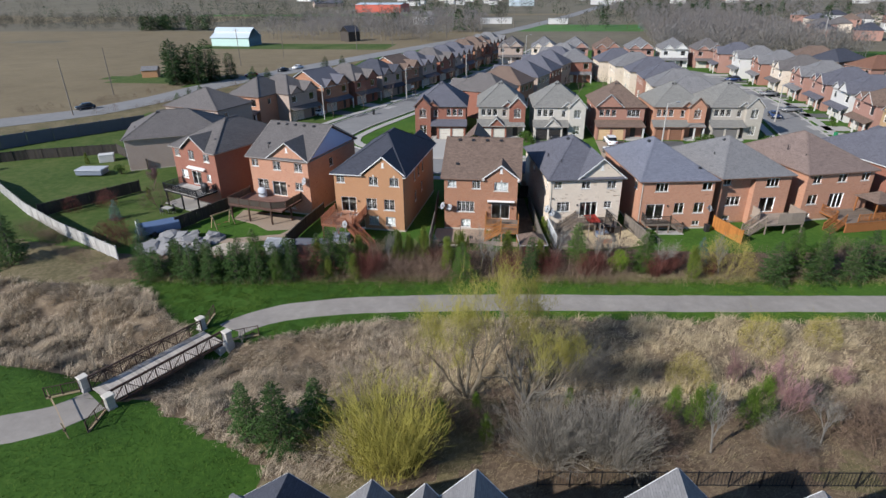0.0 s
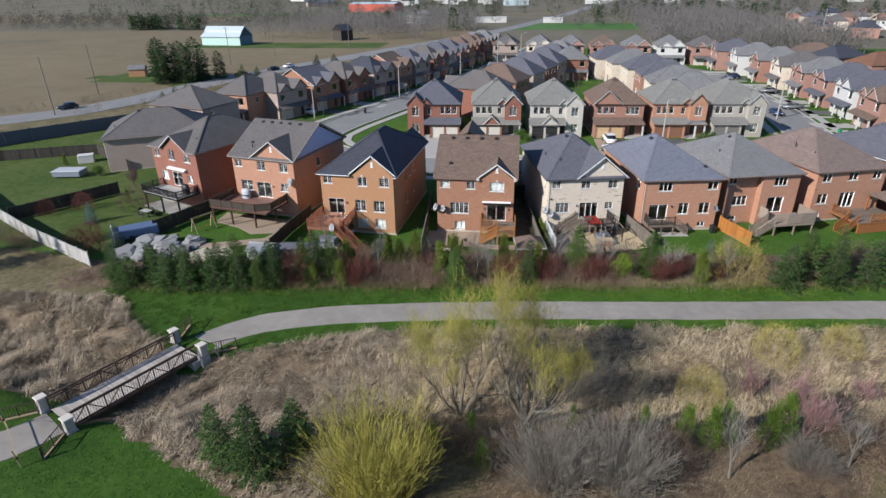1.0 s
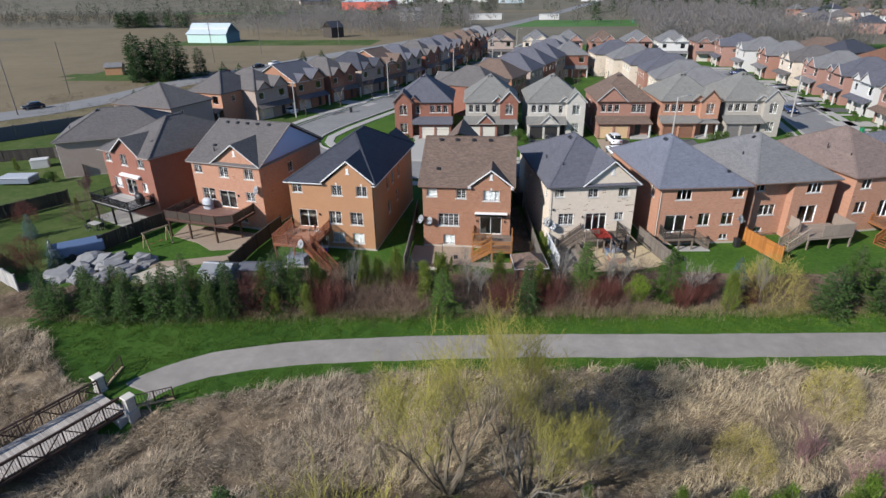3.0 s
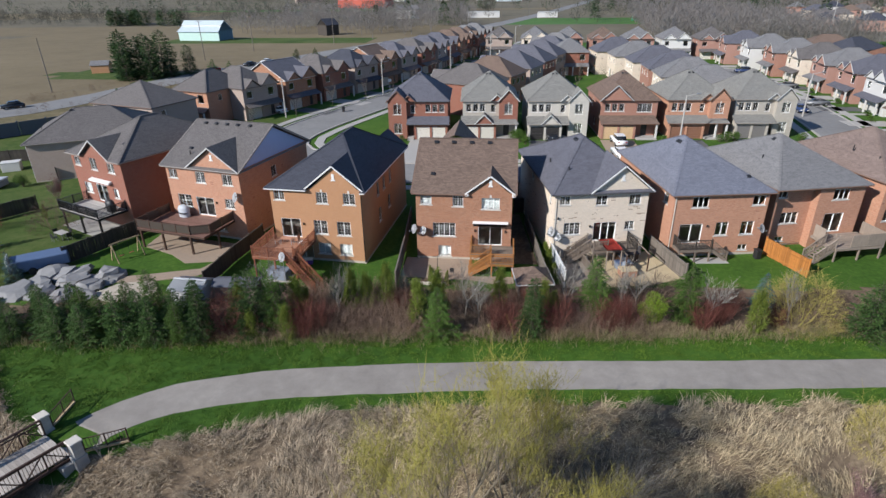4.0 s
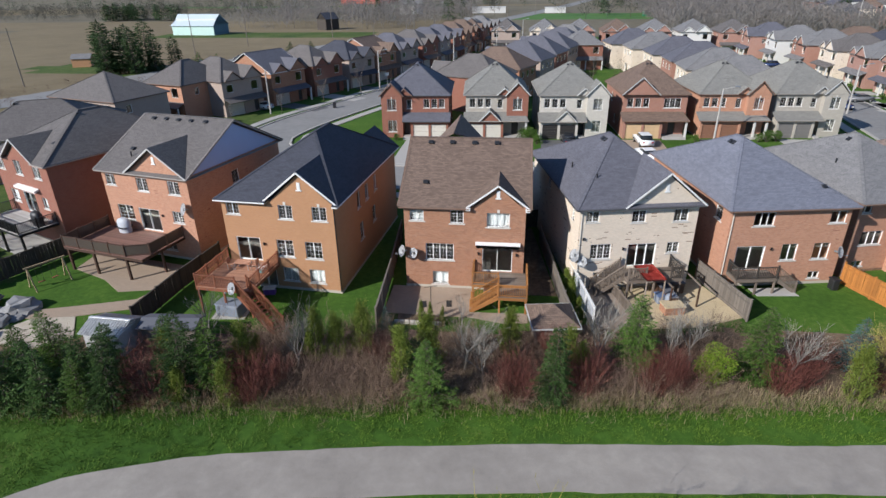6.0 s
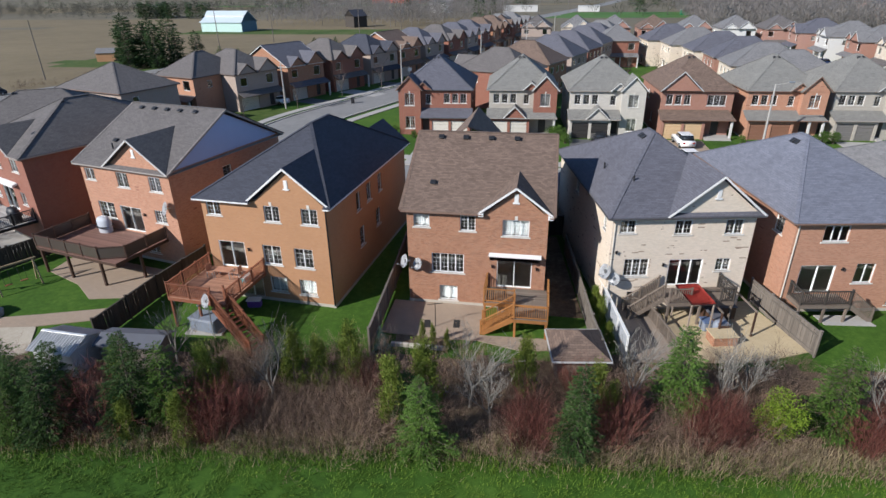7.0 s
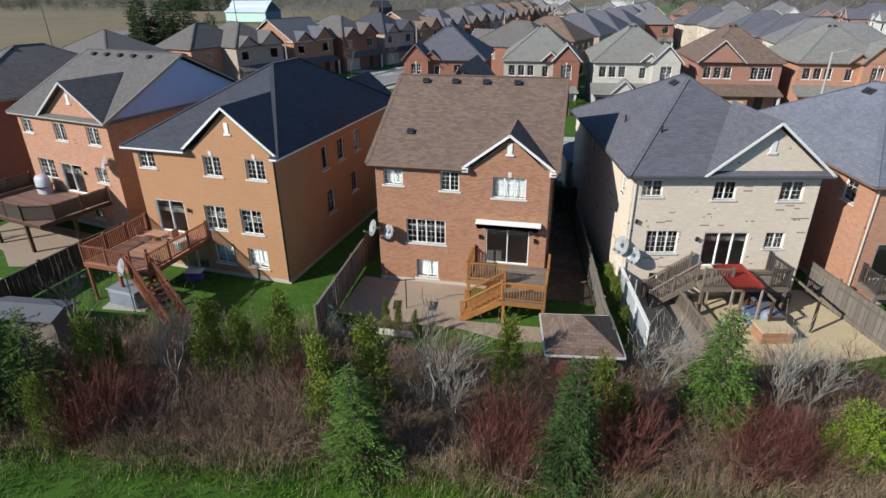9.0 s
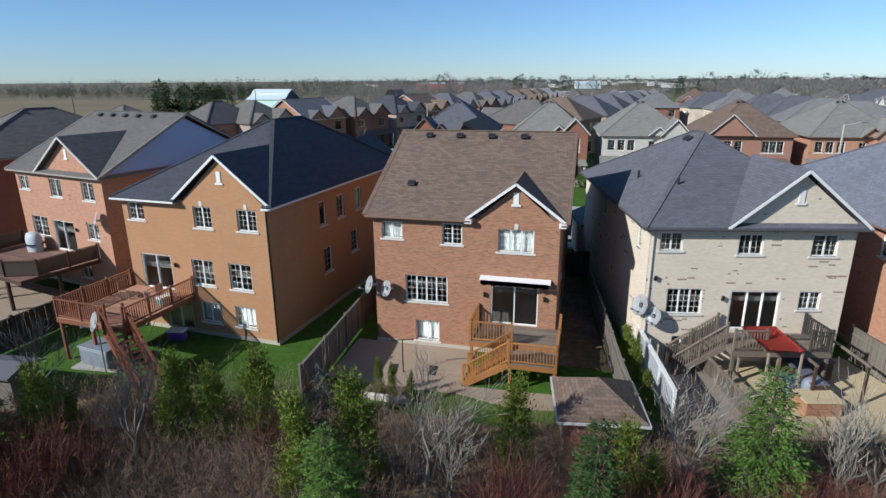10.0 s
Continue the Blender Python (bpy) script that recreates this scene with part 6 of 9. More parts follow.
def make_stems(seed, h, n, mat, lean=0.5, twigs=5, rad=0.007, spread_base=0.5, curve=0.3, twig=0.25, low=0.3, joined=False):
    """A thicket of stems from the ground, each with fine side twigs."""
    r = random.Random(seed)
    tb, cb = Buf(), Buf()
    for i in range(n):
        a = r.uniform(0, 6.3)
        out = Vector((math.cos(a), math.sin(a), 0))
        b = out * spread_base * r.random() ** 0.5
        d = (out * r.uniform(0, lean) * (0.4 + b.length / max(spread_base, 0.01)) + Vector((0, 0, 1)) + rvec(r) * 0.25).normalized()
        L = h * r.uniform(0.5, 1.05)
        pts, radii, p = [b + Vector((0, 0, -0.1))], [rad * 1.3], b
        for j in range(2):
            d = (d + rvec(r) * curve * 0.6 + out * 0.06).normalized()
            p = p + d * L / 2
            pts.append(p)
            radii.append(rad * (0.9 - 0.4 * j))
        tb.tube(pts, radii, 3)
        for k in range(twigs):
            t = r.uniform(low, 0.98) * 2
            j = min(1, int(t))
            q = pts[j].lerp(pts[j + 1], t - j)
            nd = (d + rvec(r) * 0.85 + Vector((0, 0, 0.25))).normalized()
            cb.leaf(q, nd, rvec(r), L * twig * r.uniform(0.5, 1.3), rad * 1.9)
    if joined:
        cb.add(tb)
        return None, cb.mesh("crown", mat)
    return tb.mesh("trunk", mat), cb.mesh("crown", mat)


def make_leafy(seed, h, rad, mat, n=1500, size=0.16):
    """A leafy bush: many leaves on lobes round short stems."""
    r = random.Random(seed)
    tb, cb = Buf(), Buf()
    lobes = []
    for i in range(11):
        a = r.uniform(0, 6.3)
        c = Vector((math.cos(a) * rad * r.uniform(0, 0.65), math.sin(a) * rad * r.uniform(0, 0.65), h * r.uniform(0.25, 0.8)))
        lobes.append((c, rad * r.uniform(0.3, 0.55)))
        tb.tube([Vector((0, 0, -0.1)), c * 0.5 + rvec(r) * 0.1, c], [0.03, 0.02, 0.008], 4)
    for i in range(n):
        c, lr = r.choice(lobes)
        d = rvec(r)
        p = c + Vector((d.x, d.y, d.z * 0.9)) * lr * (0.6 + 0.5 * r.random())
        if p.z < 0.05:
            continue
        cb.leaf(p, (d + rvec(r) * 0.8).normalized(), rvec(r), size * r.uniform(0.6, 1.3), size * 0.55 * r.uniform(0.7, 1.2))
    return tb.mesh("trunk", M["bark"]), cb.mesh("crown", mat)


def make_willow(seed, h, rad, mat, trunk_mat, stems=3, strands=900, hang=1.5, weep=0.6, thick=0.13):
    """Limbs fanning out, set with fine yellow-green shoots."""
    r = random.Random(seed)
    tb, cb = Buf(), Buf()
    tips = []
    for s in range(stems):
        a = s * math.tau / stems + r.uniform(-0.5, 0.5)
        lean = r.uniform(0.25, 0.7)
        d = Vector((math.cos(a) * lean, math.sin(a) * lean, 1)).normalized()
        branch(tb, r, Vector((math.cos(a) * 0.2, math.sin(a) * 0.2, -0.2)), d, h * r.uniform(0.5, 0.66), thick * r.uniform(0.7, 1.1), 3, tips, 0.55, rad / h * 1.2, (3, 5), 5, 0.2)
    for i in range(strands):
        p, d = tips[i % len(tips)]
        p = p + rvec(r) * 0.35
        dd = (rvec(r) * 0.6 + Vector((0, 0, -0.2 if r.random() < weep else 0.9))).normalized()
        L = hang * r.uniform(0.5, 1.2)
        m = p + dd * L * 0.5
        q = m + (dd + rvec(r) * 0.35 + Vector((0, 0, -0.5 * weep))).normalized() * L * 0.5
        cb.tube([p, m, q], [0.008, 0.007, 0.003], 3)
        for j in range(4):
            t = r.random()
            b = p.lerp(m, t) if j % 2 else m.lerp(q, t)
            cb.leaf(b, (dd + rvec(r) * 0.8).normalized(), rvec(r), 0.2, 0.016)
    return tb.mesh("trunk", trunk_mat), cb.mesh("crown", mat)


def make_dome(seed, rad, h, mat, n, limbs=8):
    """A rounded bush: forking limbs and fine twigs out to an even dome."""
    r = random.Random(seed)
    tb, cb = Buf(), Buf()
    tips = []
    for s in range(limbs):
        a = s * math.tau / limbs + r.uniform(-0.3, 0.3)
        lean = r.uniform(0.1, 1.1)
        branch(tb, r, Vector((math.cos(a) * 0.3, math.sin(a) * 0.3, -0.2)), Vector((math.cos(a) * lean, math.sin(a) * lean, 1)).normalized(), h * r.uniform(0.5, 0.7), 0.035, 2, tips, 0.3, 0.8, (3, 5), 3, 0.25)
    for i in range(n):
        v = rvec(r)
        v.z = abs(v.z) if r.random() > 0.25 else v.z * 0.3
        k = r.uniform(0.5, 1.0) ** 0.6 * (1 + 0.12 * noise.noise(v * 2.0 + Vector((seed, 0, 0))))
        p = Vector((v.x * rad * k, v.y * rad * k, max(0.1, h * 0.12 + v.z * h * 0.86 * k)))
        d = (v + Vector((0, 0, 0.35)) + rvec(r) * 0.6).normalized()
        cb.leaf(p, d, rvec(r), r.uniform(0.3, 0.6), 0.015)
        for j in range(3):
            e = (d + rvec(r) * 0.9).normalized()
            cb.leaf(p + d * r.uniform(0.05, 0.35), e, rvec(r), r.uniform(0.18, 0.4), 0.012)
    return tb.mesh("trunk", mat), cb.mesh("crown", mat)


for i in range(3):
    plant(f"spruce{i}", "dense dark green spruce on the planted bank", "spruce tree", *make_conifer(10 + i, 4.6, 1.5 + 0.12 * i, M["needles"], 1.1, 0.3, 0.2, 0.07, 0.21, 0.68, 1.15, 0.45), "bank conifers")
    plant(f"near{i}", "dense dark green spruce on the planted bank", "spruce tree", *make_conifer(20 + i, 4.6, 1.3 + 0.1 * i, M["needles"], 1.15, 0.32, 0.145, 0.046, 0.19, 0.62, 1.45, 0.45), "bank conifers")
for i in range(2):
    plant(f"fir{i}", "bright green fir with open layered boughs", "fir tree", *make_conifer(30 + i, 4.6, 1.45, M["needles_bright"], 1.1, 0.15, 0.15, 0.046, 0.16, 0.6, 1.25, 0.42), "bank conifers")
plant("blue", "silvery blue spruce on the planted bank", "spruce tree", *make_conifer(50, 3.6, 1.2, M["needles_blue"]), "bank conifers")
plant("pine", "tall dark conifer beside the farm road", "conifer", *make_conifer(60, 12, 3.6, M["needles_dark"], 1.0, 0.0, 0.8, 0.28, 0.55, 0.4), "roadside conifers")
for i in range(3):
    plant(f"cedar{i}", "yellow-green upright cedar shrub", "cedar", *make_cedar(70 + i, 2.9, 0.55 + 0.07 * i, M["cedar"]), "cedars")
plant("lime0", "lime green leafy shrub in new leaf", "shrub", *make_leafy(80, 2.6, 1.35, M["lime"], 5200, 0.1))
plant("bushy0", "mid-green leafy evergreen shrub", "shrub", *make_cedar(81, 2.8, 0.95, M["leaf_mid"], 4200), "green shrubs")
plant("bushy1", "dark green low garden shrub", "shrub", *make_leafy(82, 1.4, 0.9, M["needles_bright"], 1500, 0.11), "garden shrubs")
for i in range(3):
    plant(f"bare{i}", "bare grey-twigged young tree", "tree", *make_bare_tree(90 + i, 4.0, M["twig_grey"], M["bark_pale"], 3, (5, 7), 0.6, 0.4, 1, 0.36, 0.068, 1), "bare young trees")
plant("bare_brown", "bare brown street tree", "tree", *make_bare_tree(95, 6.0, M["twig_brown"], M["bark"], 3, (3, 5)), "street trees")
plant("pinktree", "bare tree with pinkish budding twigs", "tree", *make_bare_tree(96, 4.6, M["twig_pink"], M["twig_pink"], 3, (5, 7), 0.55, 0.5, 2, 0.2, 0.03, 4), "budding trees")
plant("golden", "multi-stemmed tree with golden budding twigs", "tree", *make_dome(97, 2.5, 4.4, M["twig_gold"], 1900, 6))
for i in range(3):
    plant(f"red{i}", "dark red dogwood stems in a thicket", "dogwood shrub", *make_stems(110 + i, 2.6, 190, M["twig_red"], 0.28, 9, 0.006, 0.62, 0.35, 0.2), "dogwood thickets")
for i in range(4):
    plant(f"thicket{i}", "tangled bare brown brushwood", "brushwood", *make_stems(120 + i, 1.65, 84, M["brush"], 0.9, 8, 0.0042, 1.2, 0.9, joined=True), "brushwood")
plant("plum", "bare plum-red rounded shrub", "shrub", *make_dome(130, 1.6, 3.2, M["twig_red"], 900))
plant("greybush", "broad bare grey twiggy bush", "bush", *make_stems(131, 4.4, 560, M["twig_ash"], 0.95, 22, 0.0075, 1.5, 0.45, 0.17, 0.2), "grey bushes")
plant("darkbush", "bare dark twiggy bush", "bush", *make_dome(132, 2.2, 3.4, M["twig_brown"], 900, 5), "dark bushes")
plant("willow0", "large bare willow with yellow-green upright shoots", "willow tree", *make_willow(140, 10.0, 4.2, M["willow"], M["bark_mid"], 5, 2500, 1.15, 0.12, 0.17))
plant("willow1", "round golden willow shrub full of shoots", "willow shrub", *make_stems(141, 5.0, 460, M["willow"], 0.28, 20, 0.011, 1.9, 0.4, 0.2, 0.05))
plant("fallen", "pale dead broken tree leaning in the brush", "dead tree", *make_bare_tree(142, 7.0, M["bark_pale"], M["bark_pale"], 2, (2, 4), 0.6, 0.1, 3, 0.5, 0.09))

# the planted bank behind the gardens
for k, x, y, s in (("spruce0", -35.4, -16.4, 0.86), ("spruce1", -33.0, -14.6, 0.78), ("spruce1", -31.0, -16.2, 0.88), ("fir0", -28.4, -15.4, 0.92), ("spruce2", -30.2, -14.2, 0.8), ("fir1", -26.6, -16.0, 0.85), ("spruce0", -25.0, -16.4, 0.98), ("fir0", -23.7, -13.6, 1.06),
                   ("spruce2", -21.4, -14.4, 0.85), ("near0", -19.0, -15.7, 1.08), ("near2", -15.5, -14.1, 1.2), ("fir1", -13.6, -13.6, 1.05), ("near1", -20.6, -13.4, 0.9), ("fir0", -0.75, -13.6, 0.95), ("near0", 6.15, -12.6, 1.08),
                   ("fir1", 11.5, -9.0, 1.14), ("fir0", 18.5, -9.3, 1.06), ("spruce2", 31.2, -10.9, 1.06), ("spruce0", 36.0, -10.0, 1.08), ("spruce1", 39.6, -9.4, 1.05), ("fir0", 34.0, -8.6, 1.2), ("fir1", 37.6, -7.0, 1.15), ("spruce2", 41.6, -8.0, 1.15), ("spruce0", 44.6, -7.6, 1.1), ("spruce1", 49, -6.5, 1.1), ("fir1", 55, -5.5, 1.2),
                   ("spruce2", -33.8, -16.9, 0.8), ("spruce0", -22.4, -16.4, 0.86), ("spruce1", -36.8, -15.2, 0.82), ("fir1", -32.2, -15.4, 0.9), ("spruce0", -29.6, -16.9, 0.9), ("spruce2", -27.4, -17.0, 0.82), ("fir0", -25.8, -14.2, 0.9), ("spruce1", -23.6, -15.6, 0.92), ("fir1", -20.4, -16.0, 0.8), ("near1", -17.4, -12.4, 0.9), ("near2", -10.0, -9.0, 0.6), ("near1", -1.9, -11.9, 0.7), ("blue", 25.0, -7.3, 0.95), ("blue", -4.9, -6.1, 0.5), ("blue", -41.5, -7.8, 0.8)):
    grow(k, "spruce_tree" if k[0] in "snb" else "fir_tree", x, y, s)
for k, x, y, s in (("cedar0", -8.6, -10.4, 1.0), ("cedar1", -7.3, -10.0, 0.86), ("cedar2", -5.8, -9.4, 1.0), ("cedar0", -2.6, -12.0, 1.08), ("cedar1", -1.2, -10.6, 1.15), ("cedar2", -12.3, -12.2, 1.0), ("cedar1", 3.7, -8.6, 0.95), ("cedar0", 7.3, -10.2, 0.9), ("cedar1", 23.2, -10.9, 1.0),
                   ("cedar0", 7.9, 0.2, 0.7), ("cedar1", 8.15, -1.3, 0.72), ("cedar2", 8.5, -3.6, 0.6), ("cedar0", -71.4, 22.0, 0.7), ("cedar2", -49.7, 6.5, 0.6), ("cedar1", -17.0, -12.6, 0.9), ("cedar1", -15.1, -15.1, 0.68), ("cedar2", -12.4, -14.9, 0.75), ("cedar0", -11.9, -11.6, 0.7), ("cedar2", 7.9, -10.6, 0.7)):
    grow(k, "cedar", x, y, s * (1.3 if y < -6 else 1.0))
for x, y, s in ((-2.6, -5.2, 0.42), (-1.9, -5.4, 0.4), (-1.1, -5.6, 0.36)):
    grow("cedar1", "cedar", x, y, s, sz=1.5, label="small columnar cedar beside the patio")
grow("lime0", "shrub", 15.6, -10.2, 1.0)
for i, (x, y, s) in enumerate(((-9.4, -11.9, 1.08), (1.0, -10.3, 1.08), (9.1, -9.7, 1.05), (13.4, -9.0, 1.0), (20.3, -9.6, 0.95), (-16.2, -9.6, 0.9), (26.6, -9.0, 1.0), (14.9, -8.2, 0.9), (2.2, -11.4, 0.85))):
    grow(f"bare{i % 3}", "young_tree", x, y, s * 1.35, sz=0.8)
grow("golden", "golden_tree", 27.0, -9.3, 1.15, sz=0.9)
grow("darkbush", "bush", 17.1, -6.9, 0.8, label="bare brown bush at the patio's edge")
grow("plum", "shrub", -17.2, -14.5, 1.12)
grow("plum", "shrub", -43.0, -9.5, 0.75)
grow("plum", "shrub", -46.5, -8.0, 0.7)
for i, (x, y, s) in enumerate(((-11.2, -14.2, 1.1), (-12.2, -13.0, 0.9), (-10.3, -13.2, 0.85), (-4.4, -10.1, 0.8), (4.1, -12.7, 1.0), (3.9, -11.4, 0.9), (6.3, -8.2, 0.8), (7.9, -11.7, 1.05), (8.4, -10.4, 0.85), (12.2, -11.2, 0.95), (13.5, -11.0, 0.9), (12.9, -10.0, 0.8), (19.4, -10.5, 0.85), (20.7, -9.8, 0.85), (22.0, -8.3, 0.9), (25.3, -9.5, 0.7))):
    grow(f"red{i % 3}", "dogwood_shrub", x, y, s * 1.08)
rnd = random.Random(5)
for i in range(122):
    x = rnd.uniform(-36, 46) if i > 74 else rnd.uniform(-14, 16)
    lo, hi = line_y(x, BELT_SOUTH) + 0.5, line_y(x, BELT_NORTH) - 0.8
    grow(f"thicket{i % 4}", "brushwood", x, rnd.uniform(lo, hi), rnd.uniform(0.85, 1.45))

for i in range(16):
    grow(f"thicket{i % 4}", "brushwood", rnd.uniform(-9.6, -3.4), rnd.uniform(-14.0, -10.6), rnd.uniform(1.0, 1.4))

# the creek meadow
for k, x, y, s in (("spruce0", -13.5, -38.4, 0.98), ("spruce1", -10.9, -39.0, 1.12), ("spruce2", -8.9, -36.9, 0.9), ("spruce1", -52.9, -15.2, 1.35), ("spruce0", -56.5, -12.8, 1.3)):
    grow(k, "spruce_tree", x, y, s, label="dark green spruce standing in dry meadow grass")
grow("willow1", "willow_shrub", -3.2, -39.6, 1.13)
grow("willow0", "willow_tree", 1.2, -31.2, 0.95)
grow("willow0", "willow_tree", 6.0, -31.2, 0.92, 140)
grow("golden", "golden_tree", 26.0, -22.4, 0.72, label="shrub of thin yellow-green shoots in the reeds")
grow("golden", "golden_tree", 18.9, -27.6, 0.7, label="shrub of thin yellow-green shoots in the reeds")
grow("golden", "golden_tree", 31.5, -21.4, 0.6, label="shrub of thin yellow-green shoots in the reeds")
grow("fallen", "dead_tree", 5.6, -31.8, 0.9, 40)
grow("greybush", "bush", 7.3, -37.9, 0.86, sz=1.25)
grow("greybush", "bush", 11.4, -37.6, 0.85, sz=1.2)
grow("greybush", "bush", 9.6, -27.6, 0.95, label="bare grey bush beside the willows")
grow("greybush", "bush", 23.1, -35.0, 0.5, label="low bare grey bush in the meadow")
for x, y, s in ((29.0, -35.6, 1.25), (31.8, -34.0, 1.2), (27.4, -33.2, 0.8)):
    grow("darkbush", "bush", x, y, s)
for x, y, s in ((4.2, -33.2, 0.6), (-1.6, -33.6, 0.6), (0.6, -36.0, 0.5), (2.6, -35.8, 0.5), (4.6, -35.4, 0.5), (13.6, -36.6, 0.5), (15.2, -34.4, 0.5), (-5.8, -37.4, 0.45), (19.8, -32.2, 0.5), (11.5, -34.6, 0.8), (14.5, -35.6, 0.75), (1.2, -35.4, 0.6), (25.0, -30.6, 0.8), (28.5, -33.0, 0.9), (31.5, -31.0, 0.8), (23.0, -37.0, 0.6), (-1.0, -34.6, 0.55)):
    grow("darkbush", "bush", x, y, s)
for x, y, s in ((-0.2, -37.1, 0.9), (3.1, -37.2, 0.7), (2.2, -34.4, 0.55), (17.5, -34.0, 0.95), (18.6, -33.2, 0.9), (16.2, -33.2, 0.8), (21.3, -33.4, 0.95), (22.3, -32.6, 1.05), (13.7, -32.6, 0.6), (9.0, -32.0, 0.5)):
    grow("bushy0", "shrub", x, y, s, sz=1.25)
for x, y, s in ((22.8, -27.4, 0.72), (23.8, -31.9, 1.22), (30.6, -27.0, 0.6)):
    grow("pinktree", "tree", x, y, s)
for i, (x, y, s) in enumerate(((18.2, -36.3, 1.3), (25.7, -34.6, 1.0), (-19.0, -27.6, 0.45))):
    grow(f"bare{i}", "young_tree", x, y, s)
for i in range(24):
    x, y = rnd.uniform(-14, 34), rnd.uniform(-41, -31)
    if abs(x + 3.2) > 3:
        grow(f"thicket{i % 4}", "brushwood", x, y, rnd.uniform(0.45, 0.8))
for i in range(24):
    x = rnd.uniform(-60, -39)
    grow(f"thicket{i % 4}", "brushwood", x, -13.6 - (x + 41) * 0.5 - rnd.uniform(0.6, 3.2), rnd.uniform(0.5, 1.0), label="dark bare brushwood outside the pale fence")


def blades(name, want, n, hmin, hmax, width, mat, area, label, category, lean, seed, clump=0.0):
    """One sheet of separate blades over the ground that the zone names."""
    r = random.Random(seed)
    b = Buf()
    x0, x1, y0, y1 = area
    k = 0
    tries = 0
    while k < n and tries < n * 4:
        tries += 1
        x, y = r.uniform(x0, x1), r.uniform(y0, y1)
        if zone(x, y) not in want or line_dist(x, y, PATH_LINE) < 1.7 or line_dist(x, y, WEST_PATH) < 1.8:
            continue
        if -29 < x < -20 and -37 < y < -26 and line_dist(x, y, [(-22.1, -27.0), (-26.8, -36.0)]) < 1.9:
            continue
        c = noise.noise((x * 0.55, y * 0.55, 2.0))
        c2 = noise.noise((x * 1.1, y * 1.1, 4.0)) + 0.5 * noise.noise((x * 2.6, y * 2.6, 8.0))
        if clump and r.random() < clump * (0.45 - 1.6 * c2):
            continue
        a = 4.0 * noise.noise((x * 0.5, y * 0.5, 5.0)) + r.uniform(-1.5, 1.5)
        h = r.uniform(hmin, hmax) * (1 + 0.5 * c)
        l = lean * (1.0 + 0.8 * c2) + r.uniform(-0.2, 0.3)
        d = Vector((math.cos(a) * l, math.sin(a) * l, 1)).normalized()
        g = Vector((x, y, ground_z(x, y) - 0.02))
        s = Vector((-math.sin(a + r.uniform(-1, 1)), math.cos(a), 0)) * width * r.uniform(0.6, 1.3)
        mid = g + d * h * 0.6
        tip = mid + (d + Vector((math.cos(a) * 0.5, math.sin(a) * 0.5, -0.35))) * h * 0.4
        q = len(b.v)
        b.v += [tuple(g - s), tuple(g + s), tuple(mid + s * 0.8), tuple(mid - s * 0.8), tuple(tip)]
        b.f += [(q, q + 1, q + 2, q + 3), (q + 3, q + 2, q + 4)]
        k += 1
    return tagged(new(name, b.mesh(name, mat)), label, category, kind="stuff")


def tussocks(name, want, n, per, hmin, hmax, width, mat, area, label, category, seed, rad=0.35, lean=0.9, gate=-0.1):
    """Bent clumps of dry stalks, each clump leaning its own way, the stalks half fallen over one another."""
    r = random.Random(seed)
    b = Buf()
    x0, x1, y0, y1 = area
    k = tries = 0
    while k < n and tries < n * 5:
        tries += 1
        cx, cy = r.uniform(x0, x1), r.uniform(y0, y1)
        if zone(cx, cy) not in want or line_dist(cx, cy, PATH_LINE) < 2.3 or line_dist(cx, cy, WEST_PATH) < 2.0:
            continue
        if -29 < cx < -20 and -37 < cy < -26 and line_dist(cx, cy, [(-22.1, -27.0), (-26.8, -36.0)]) < 2.0:
            continue
        c = noise.noise((cx * 0.45, cy * 0.45, 7.0))
        if c < gate - 0.35 * r.random():
            continue
        k += 1
        ca = 4.0 * noise.noise((cx * 0.2, cy * 0.2, 5.0)) + r.gauss(0, 0.8)
        cl = lean * r.uniform(0.4, 1.5)
        ch = r.uniform(hmin, hmax) * (1.0 + 0.6 * c)
        gz = ground_z(cx, cy)
        for i in range(per):
            a = ca + r.gauss(0, 0.5)
            l = cl * r.uniform(0.5, 1.5)
            h = ch * r.uniform(0.6, 1.2)
            g = Vector((cx + r.gauss(0, rad * 0.5), cy + r.gauss(0, rad * 0.5), gz + r.random() ** 2 * 0.3 * hmin - 0.02))
            d = Vector((math.cos(a) * l, math.sin(a) * l, 1)).normalized()
            s = Vector((-math.sin(a), math.cos(a), r.uniform(-0.4, 0.4))) * width * r.uniform(0.5, 1.2)
            mid = g + d * h * 0.5
            tip = mid + (d + Vector((math.cos(a) * 0.5, math.sin(a) * 0.5, -0.75 * r.random() - 0.1))).normalized() * h * 0.5
            q = len(b.v)
            b.v += [tuple(g - s), tuple(g + s), tuple(mid + s), tuple(mid - s), tuple(tip)]
            b.f += [(q, q + 1, q + 2, q + 3), (q + 3, q + 2, q + 4)]
    return tagged(new(name, b.mesh(name, mat)), label, category, kind="stuff")


